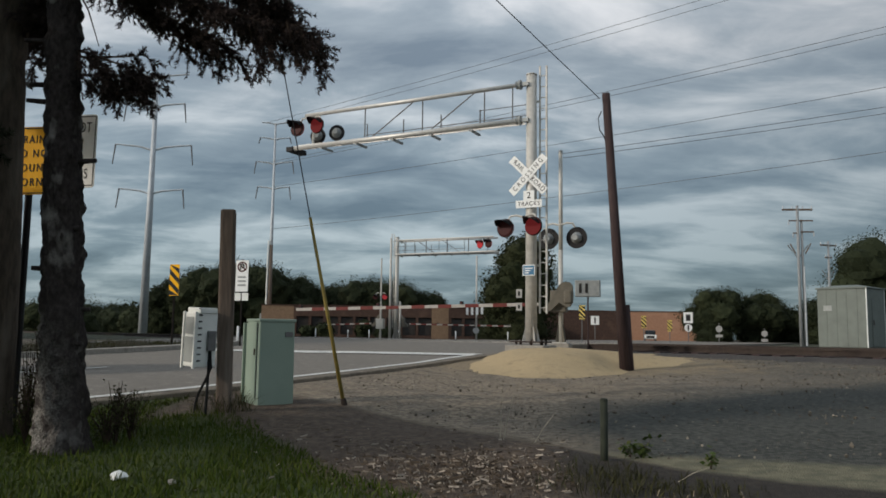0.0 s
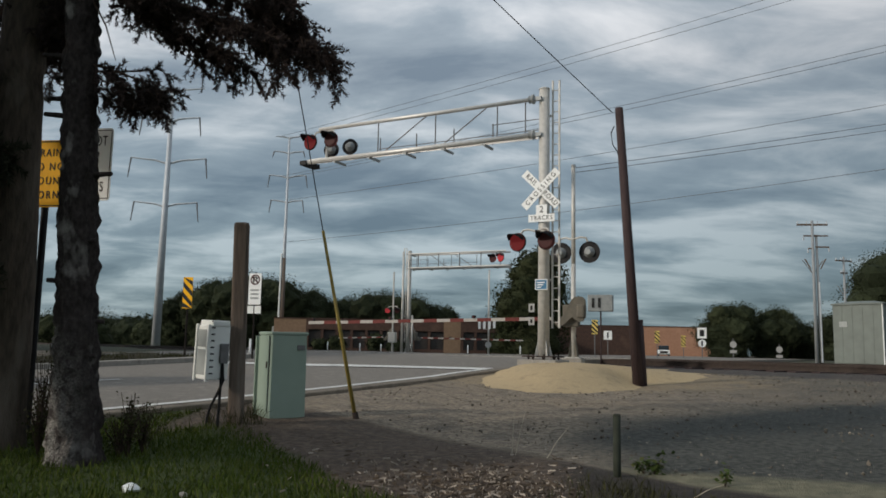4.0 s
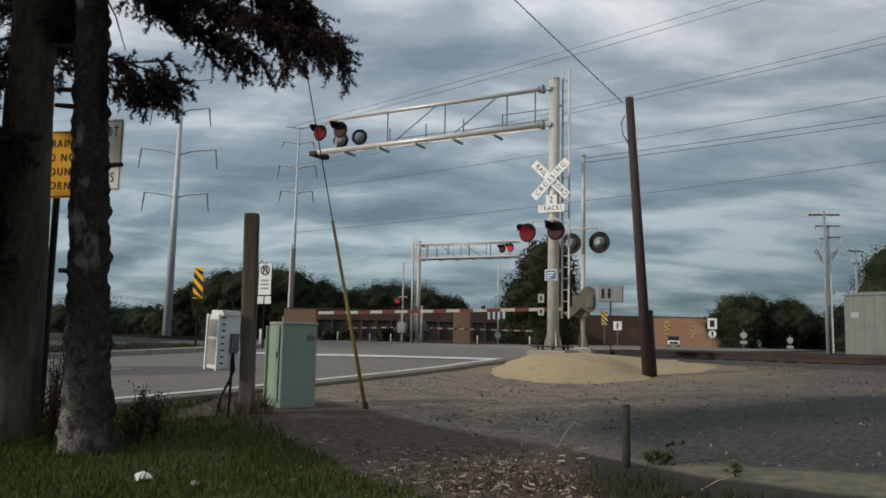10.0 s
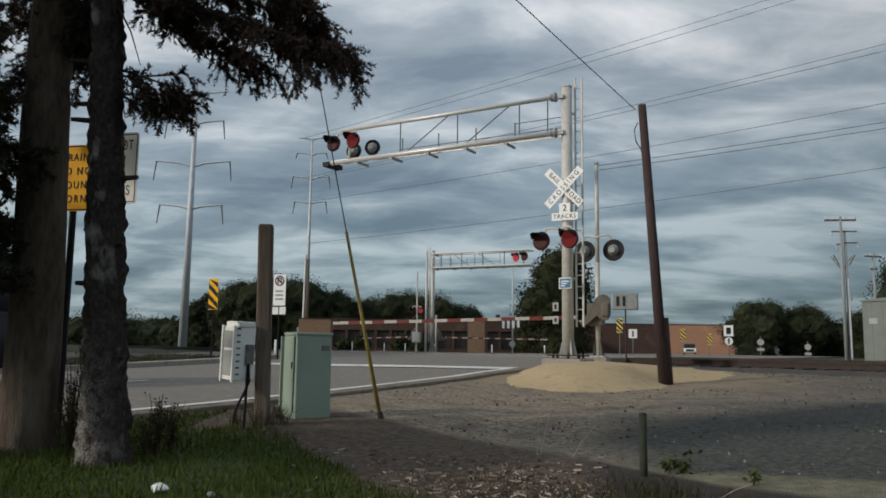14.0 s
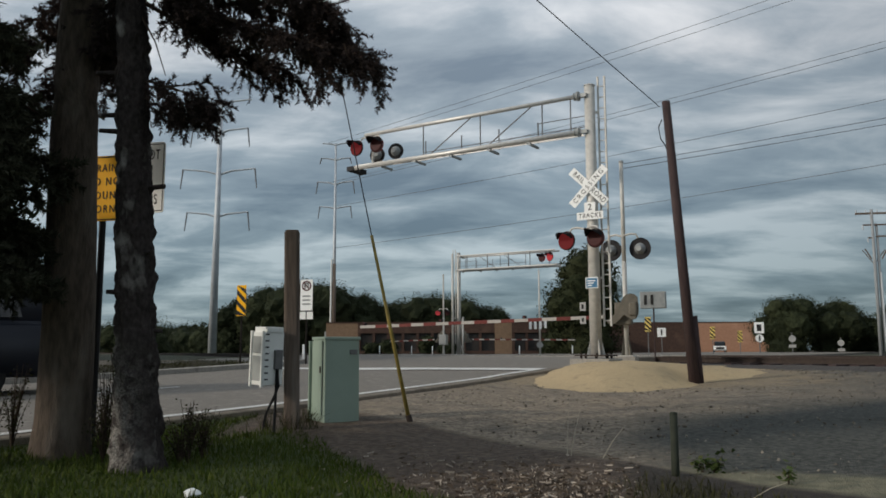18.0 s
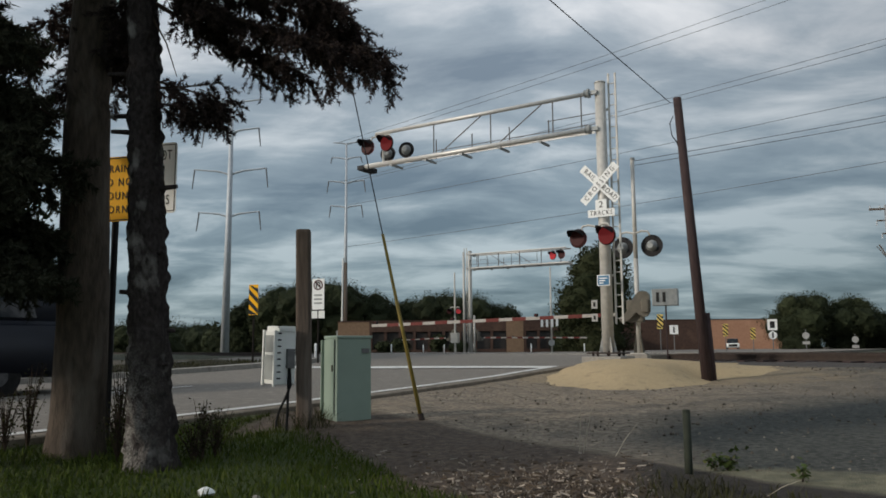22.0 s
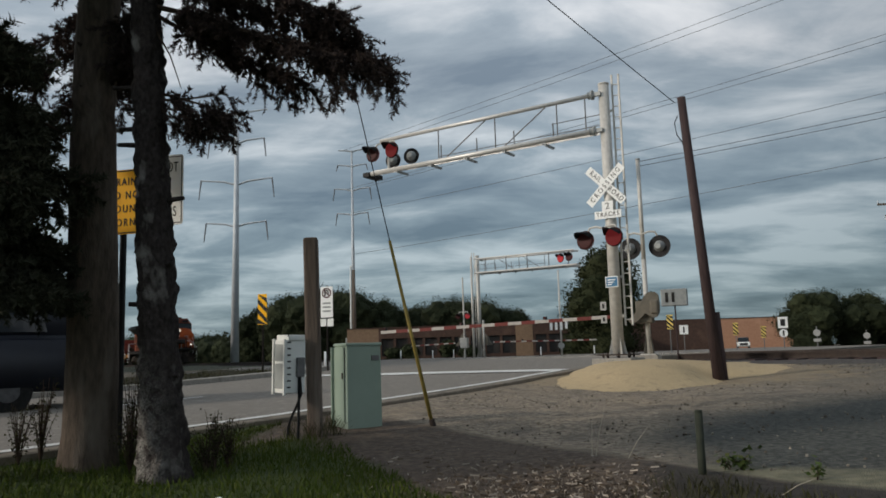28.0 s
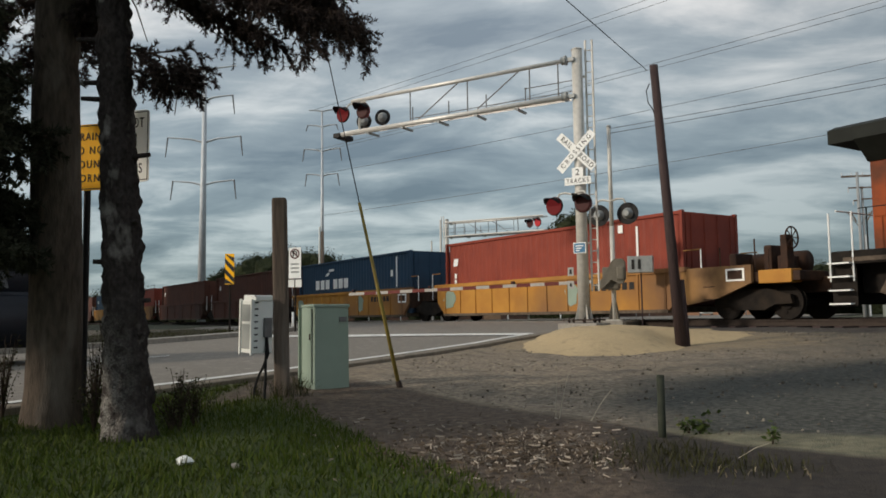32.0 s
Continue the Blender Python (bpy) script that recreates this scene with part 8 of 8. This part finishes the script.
def build_train():
    locomotive()
    colours = ["box_red", "box_blue", "box_brown", "box_brown", "box_red", "box_blue", "box_brown", "box_red", "box_brown", "box_blue", "box_brown"]
    for k, c in enumerate(colours):
        xc = -31.35 - 15.15 * k
        well_car(xc, "well_yellow" if k in (0, 1, 4, 5, 8) else "box_brown", k == 0, k < 2)
        if k == 0:
            marks = [(-5.75, -5.45, 2.25, 2.55, 0.08), (-5.65, -5.5, 1.75, 1.95, 0.0), (-5.65, -5.5, 1.55, 1.7, 0.0), (3.55, 3.75, 2.75, 3.0, 0.0), (4.3, 4.38, 1.6, 2.9, 0.0)]
        elif k == 1:
            marks = [(-4.1 + 0.62 * j, -3.65 + 0.62 * j, 1.75, 2.25, 0.0) for j in range(3)] + [(-1.9 + 0.62 * j, -1.45 + 0.62 * j, 1.75, 2.25, 0.0) for j in range(3)] + [(-2.9, -2.6, 2.45, 2.62, 0.25), (-2.5, -1.9, 2.68, 2.80, 0.1), (4.7, 4.8, 1.6, 3.0, 0), (4.2, 4.4, 2.1, 2.4, 0)]
        else:
            marks = [(-5.6, -5.3, 2.3, 2.6, 0.05)]
        container(xc, c, {"box_red": "oxide red corrugated shipping container on a well car", "box_blue": "dark blue corrugated container with plain white shapes", "box_brown": "rust-brown corrugated shipping container on a well car"}[c], marks)


# ---------------------------------------------------------------- waiting car
def build_car():
    wx, wy = -11.8, 11.84
    z = road_z(-10.6, 12.9)
    t = thing("suv", pose(wx, wy, z, 0, 0, 222), "dark blue sport utility car standing on the road", "car")
    # origin at the front axle, x forward
    bm = B()
    plate(bm, [(-3.78, 0.27), (-3.86, 0.72), (-3.74, 1.05), (0.0, 1.08), (0.75, 0.98), (0.92, 0.70), (0.88, 0.26)], -0.92, 0.92)
    bmesh.ops.bevel(bm, geom=bm.edges[:], offset=0.07, segments=3, affect="EDGES")
    part("body", bm, M["car_paint"], t, "dark blue lower body", True)
    bm = B()
    plate(bm, [(-3.55, 1.0), (-3.30, 1.66), (-2.9, 1.74), (-1.2, 1.74), (-0.85, 1.68), (0.0, 1.05)], -0.84, 0.84)
    for v in bm.verts:
        if v.co.z > 1.4:
            v.co.y *= 0.84
    bmesh.ops.bevel(bm, geom=bm.edges[:], offset=0.05, segments=2, affect="EDGES")
    cab = part("cabin", bm, M["car_paint"], t, "dark roof and pillars", True)
    for s in (-1, 1):
        for x0, x1 in ((-3.1, -2.35), (-2.25, -1.35), (-1.25, -0.55)):
            bm = B()
            plate(bm, [(x0, 1.10), (x1, 1.10), (x1 - (0.25 if x1 > -1 else 0), 1.58), (x0 + (0.12 if x0 < -3 else 0), 1.58)], -0.01, 0.01)
            w = part("side_window", bm, M["window"], t)
            w.matrix_basis = pose(0, s * 0.86, 0) @ Matrix.Translation((0, 0, 1.1)) @ pose(0, 0, 0, s * 14) @ Matrix.Translation((0, 0, -1.1))
        part("mirror", box(B(), -0.55, -0.38, s * 0.92 - 0.1, s * 0.92 + 0.1, 1.08, 1.24, 0.03), M["car_paint"], t)
        part("headlamp", box(B(), 0.70, 0.88, s * 0.72 - 0.16, s * 0.72 + 0.16, 0.72, 0.88, 0.03), M["greytub"], t)
        part("tail_lamp", box(B(), -3.70, -3.58, s * 0.75 - 0.1, s * 0.75 + 0.1, 0.8, 1.2, 0.03), M["lens_off"], t)
    for x in (0.0, -2.58):
        for s in (-1, 1):
            wl = part("wheel", disc(B(), (0, 0, 0), (0, 1, 0), 0.36, 0.36, 0.24, 28), M["tyre"], t, "black tyre")
            wl.matrix_basis = pose(x, s * 0.80, 0.36)
            part("rim", disc(B(), (0, s * 0.112, 0), (0, 1, 0), 0.19, 0.19, 0.03, 20), M["rim"], wl, "dull grey rim")
            part("arch", disc(B(), (x, s * 0.84, 0.30), (0, 1, 0), 0.345, 0.345, 0.14, 24), M["tyre"], t)
    part("windscreen", plate(B(), [(-0.80, 1.62), (-0.05, 1.09), (0.0, 1.12), (-0.76, 1.66)], -0.66, 0.66), M["window"], t)
    big = Matrix.Diagonal((1.15, 1.1, 1.26, 1.0))  # a large, tall model
    for ob in t.children_recursive:
        if ob.name.startswith(("wheel", "rim")):
            ob.data.transform(Matrix.Scale(1.02, 4))
            if ob.parent == t:
                p = ob.matrix_basis.translation
                ob.matrix_basis = pose(p.x * 1.15, p.y * 1.1, 0.367)
        else:
            m = ob.matrix_basis.copy()
            ob.data.transform(big @ m)
            ob.matrix_basis = Matrix()


build_train()
build_car()


# ---------------------------------------------------------------- small growth and litter
def lawn_mask(x, y):
    beside = (x - CORNER.x) * ROAD_LEFT.x + (y - CORNER.y) * ROAD_LEFT.y
    if x > -3.2 and beside + 0.8 * smooth_noise(x, y, 0.9, 2) > -1.6:
        return False
    return y + 1.6 * x + smooth_noise(x, y, 0.6, 3) * 0.8 < 5.2


def build_growth():
    rng = np.random.default_rng(21)
    # lawn blades
    V, F = [], []
    n = 0
    while n < 60000:
        x, y = rng.uniform(-7.5, 0.4), 4.2 + rng.random() * 6.3
        rel = Vector((x, y)) - CORNER
        if not lawn_mask(x, y) or rel.dot(ROAD_LEFT) > -0.5:
            n += 1
            continue
        z = ground_z(x, y)
        h = 0.035 + 0.06 * rng.random() ** 2 + (0.05 if rng.random() < 0.04 else 0)
        a = rng.random() * 6.28
        w = 0.004 + 0.004 * rng.random()
        bx, by = math.cos(a) * w, math.sin(a) * w
        lx, ly = rng.normal() * 0.03, rng.normal() * 0.03
        i = len(V)
        V += [(x - bx, y - by, z), (x + bx, y + by, z), (x + lx, y + ly, z + h)]
        F.append((i, i + 1, i + 2))
        n += 1
    tagged(from_arrays("grass", V, F, M["grass"]), "short uneven green lawn grass", "grass", kind="stuff")
    # straw, bark chips and dry leaves on the soil strip
    V, F = [], []
    for k in range(2000):
        x, y = rng.normal(0.25, 0.6), rng.normal(6.35, 0.6)
        if rng.random() < 0.12:
            x, y = rng.uniform(-1.8, 1.6), rng.uniform(5.6, 8.6)
        if y < 5.2 or x > 1.0 + 0.12 * (y - 6) or lawn_mask(x, y) and rng.random() < 0.8:
            continue
        z = ground_z(x, y) + 0.012 + 0.03 * rng.random() * (rng.random() < 0.3)
        L, w, a = 0.004 + 0.042 * rng.random() ** 3, 0.0012 + 0.0035 * rng.random() ** 3, rng.random() * 6.28
        c, s = math.cos(a), math.sin(a)
        t = rng.normal() * 0.006
        i = len(V)
        for u, v, dz in ((-L, -w, -t), (L, -w, t), (L, w, t + 0.006), (-L, w, -t + 0.006)):
            V.append((x + u * c - v * s, y + u * s + v * c, z + dz))
        for u, v, dz in ((-L, -w, -t), (L, -w, t), (L, w, t), (-L, w, -t)):
            V.append((x + u * c - v * s, y + u * s + v * c, z + dz - 0.006))
        F += [(i, i + 1, i + 2, i + 3), (i, i + 4, i + 5, i + 1), (i + 1, i + 5, i + 6, i + 2), (i + 2, i + 6, i + 7, i + 3), (i + 3, i + 7, i + 4, i)]
    tagged(from_arrays("wood_chips", V, F, M["straw"]), "scattered pale straw and bark chips on soil", "wood chips", kind="stuff")
    # crushed stone
    V, F = [], []
    octa = np.array([(1, 0, 0), (-1, 0, 0), (0, 1, 0), (0, -1, 0), (0, 0, 1), (0, 0, -1)], float)
    of = [(0, 2, 4), (2, 1, 4), (1, 3, 4), (3, 0, 4), (2, 0, 5), (1, 2, 5), (3, 1, 5), (0, 3, 5)]
    for k in range(6200):
        if k < 3500:
            x, y = rng.uniform(-1.5, 9), 6.8 + 10 * rng.random() ** 1.2
        else:
            s, nn = rng.uniform(-20, 22), rng.uniform(14.8, 17.3)
            x, y = track_xy(s, nn)
        rel = Vector((x, y)) - CORNER
        if rel.dot(ROAD_LEFT) > -0.4 or y + 1.15 * x < 8.7:
            continue
        if (x - 3.1) ** 2 / 10 + (y - 18.5) ** 2 / 12 < 1:
            continue
        r = (0.005 + 0.015 * rng.random() ** 2) * (1.4 if k >= 3500 or k % 9 == 0 else 0.9)
        p = octa * r * (0.6 + 0.8 * rng.random((6, 1))) + rng.normal(size=(6, 3)) * r * 0.15
        i = len(V)
        V += list(p + np.array([x, y, ground_z(x, y) + r * 0.25]))
        F += [(i + a, i + b, i + c) for a, b, c in of]
    tagged(from_arrays("gravel", V, F, M["stones"]), "loose grey and pale crushed stones", "gravel", kind="stuff")

    def plant(x, y, h, leaves, label, mat="weed", spread=0.12, size=0.035, name="weed"):
        t = thing(name, pose(x, y, ground_z(x, y)), label, "plant", "wild weeds")
        bm = B()
        LV, LF = [], []
        for k in range(max(3, leaves // 14)):
            d = (rng.normal() * spread, rng.normal() * spread, h * (0.6 + 0.5 * rng.random()))
            tube(bm, [(0, 0, -0.02), (d[0] * 0.4, d[1] * 0.4, d[2] * 0.55), d], [0.005, 0.004, 0.002], 4)
            for q in range(14):
                f = 0.25 + 0.75 * rng.random()
                c = np.array(d) * f + rng.normal(size=3) * 0.025
                a = rng.normal(size=3)
                a[2] *= 0.4
                a /= np.linalg.norm(a)
                b = np.cross(a, rng.normal(size=3))
                b /= np.linalg.norm(b)
                s = size * (0.6 + 0.8 * rng.random())
                i = len(LV)
                LV += [c, c + a * s * 0.5 + b * s * 0.4, c + a * s * 1.2, c + a * s * 0.5 - b * s * 0.4]
                LF.append((i, i + 1, i + 2, i + 3))
        tagged(part("stem", bm, M["twig"], t), kind="stuff")
        tagged(from_arrays("foliage", LV, LF, M[mat], t), kind="stuff")
        return t
    plant(1.70, 6.95, 0.14, 70, "leafy green weed beside the short post", spread=0.055, size=0.040)
    plant(1.62, 6.98, 0.10, 42, "leafy green weed beside the short post", spread=0.05, size=0.034)
    plant(2.14, 6.50, 0.10, 18, "small leafy weed on the bank", spread=0.03, size=0.034)
    def clump(x, y, h, blades, label, spread=0.10, mat="rank"):
        t = thing("weed", pose(x, y, ground_z(x, y)), label, "plant", "wild weeds")
        V, F = [], []
        for k in range(blades):
            px, py = rng.normal() * spread, rng.normal() * spread
            L = h * (0.45 + 0.65 * rng.random())
            lx, ly = rng.normal() * 0.55 * L, rng.normal() * 0.55 * L
            a = rng.random() * 6.28
            w = 0.0015 + 0.003 * rng.random()
            ux, uy = math.cos(a) * w, math.sin(a) * w
            i = len(V)
            V += [(px - ux, py - uy, -0.02), (px + ux, py + uy, -0.02), (px + lx * 0.4 + ux, py + ly * 0.4 + uy, L * 0.6), (px + lx * 0.4 - ux, py + ly * 0.4 - uy, L * 0.6), (px + lx, py + ly, L)]
            F += [(i, i + 1, i + 2, i + 3), (i + 3, i + 2, i + 4)]
        tagged(from_arrays("foliage", V, F, M[mat], t), kind="stuff")
        return t
    # tangled growth on the soil bank
    for x, y in ((1.2, 6.35), (1.45, 6.15), (1.1, 5.95), (1.6, 5.8), (1.3, 5.65), (1.9, 5.75)):
        clump(x, y, 0.06 + 0.06 * rng.random(), 130, "low tangled weeds on the soil bank", 0.17)
    for x, y in ((1.95, 5.6), (1.62, 5.6)):
        clump(x, y, 0.05, 12, "pale dry grass clump on the bank", 0.12, "dry_grass")
    # rank growth along the road edge behind pole and spruce
    for k in range(26):
        a = -8.5 - 0.42 * k
        x, y = road_xy(a, -0.55 - 0.5 * rng.random())
        clump(x, y, 0.04 + 0.08 * rng.random(), 45, "dark ragged weeds along the kerb", 0.15)
    for x, y in ((-2.45, 9.15), (-2.3, 9.3), (-2.55, 9.45), (-2.75, 9.2), (-2.4, 10.2), (-2.5, 9.9)):
        clump(x, y, 0.16 + 0.1 * rng.random(), 45, "dark weeds round the foot of the post", 0.07)
    for x, y, h in ((-2.92, 7.3, 0.55), (-2.98, 7.25, 0.45), (-3.75, 7.35, 0.9), (-3.62, 7.5, 1.0), (-4.75, 7.5, 0.8), (-4.85, 7.3, 0.6), (-3.68, 7.2, 0.6), (-3.70, 7.7, 1.1), (-3.85, 7.8, 1.0), (-2.86, 7.5, 0.45)):
        plant(x, y, h * 0.95, 330, "tall ragged weeds beside the trunk", "rank", 0.085, 0.022)
    # dry stalks
    for x, y, h, lx in ((0.55, 7.7, 0.42, 0.02), (0.58, 7.72, 0.44, 0.1), (0.85, 7.6, 0.30, 0.22), (1.75, 6.1, 0.1, 0.25)):
        bm = B()
        z = ground_z(x, y)
        tube(bm, [(x, y, z - 0.02), (x + lx * 0.5, y, z + h * 0.55), (x + lx, y, z + h)], [0.004, 0.003, 0.002], 4)
        tagged(part("dry_stalk", bm, M["stalk"]), "thin pale dry weed stalk", "plant", "dry stalks")
    # short green post
    x, y = 1.36, 6.82
    t = thing("short_post", pose(x, y, ground_z(x, y)), "short weathered green post in the gravel", "post")
    part("post", rod(B(), (0, 0, -0.2), (0, 0, 0.50), 0.034, 0.032, 10), M["mossy"], t, smooth=True)
    part("post_cap", disc(B(), (0, 0, 0.505), (0, 0, 1), 0.034, 0.028, 0.02, 10), M["mossy"], t)
    # litter on the lawn
    for x, y, s, lab in ((-2.36, 6.0, 0.062, "crumpled white paper on the grass"), (-1.92, 5.85, 0.03, "small pale pebble on the grass")):
        bm = B()
        bmesh.ops.create_icosphere(bm, subdivisions=2, radius=s)
        for v in bm.verts:
            v.co *= 1 + 0.5 * noise.noise(v.co * 40)
            v.co.z = max(v.co.z * 0.7, -0.02)
        ob = part("litter", bm, M["white"] if s > 0.05 else M["concrete"])
        ob.matrix_basis = pose(x, y, ground_z(x, y) + 0.03)
        tagged(ob, lab, "litter")


build_growth()


# ---------------------------------------------------------------- movement
def motions():
    for t, x, z in ROLLING:
        walk(t, [(s, train_pose(s, x, z)) for s in (0, 8, 16, 24, 28, 30, 32)])
    for w, (x, y, z), r in WHEELSETS:
        turn = -math.degrees(SPEED / 30.0 / r)
        rows = [(0.0, pose(x, y, z))]
        f0 = 27 * 30 + 15
        for f in range(f0, 961):
            rows.append((f / 30.0, pose(x, y, z, 0, -turn * (f - f0) % 360.0, 0)))
        if x > -25 and w.parent.name.startswith("locomotive") or w.parent.name == "well_car":
            walk(w, rows)
    # the lamps: 1.544 s from flash to flash, the bulb rises to its lens and sinks back
    for g, phase in GLOWS:
        on, off = pose(0, -0.046, 0), pose(0, 0.06, 0)
        rows = []
        k = -1
        spans = []
        while 0.67 + 1.544 * k < 33:
            a = 0.67 + 1.544 * k
            spans.append((a, a + 0.845) if phase == "L" else (a + 0.845, a + 1.544))
            k += 1
        now = any(a <= 0 < b for a, b in spans)
        rows.append((0.0, on if now else off))
        for a, b in spans:
            for at, before, after in ((a, off, on), (b, on, off)):
                if 0.1 < at < 31.9:
                    rows += [(at - 0.034, before), (at + 0.034, after)]
        now = any(a <= 32 < b for a, b in spans)
        rows.append((32.0, on if now else off))
        walk(g, rows)


motions()
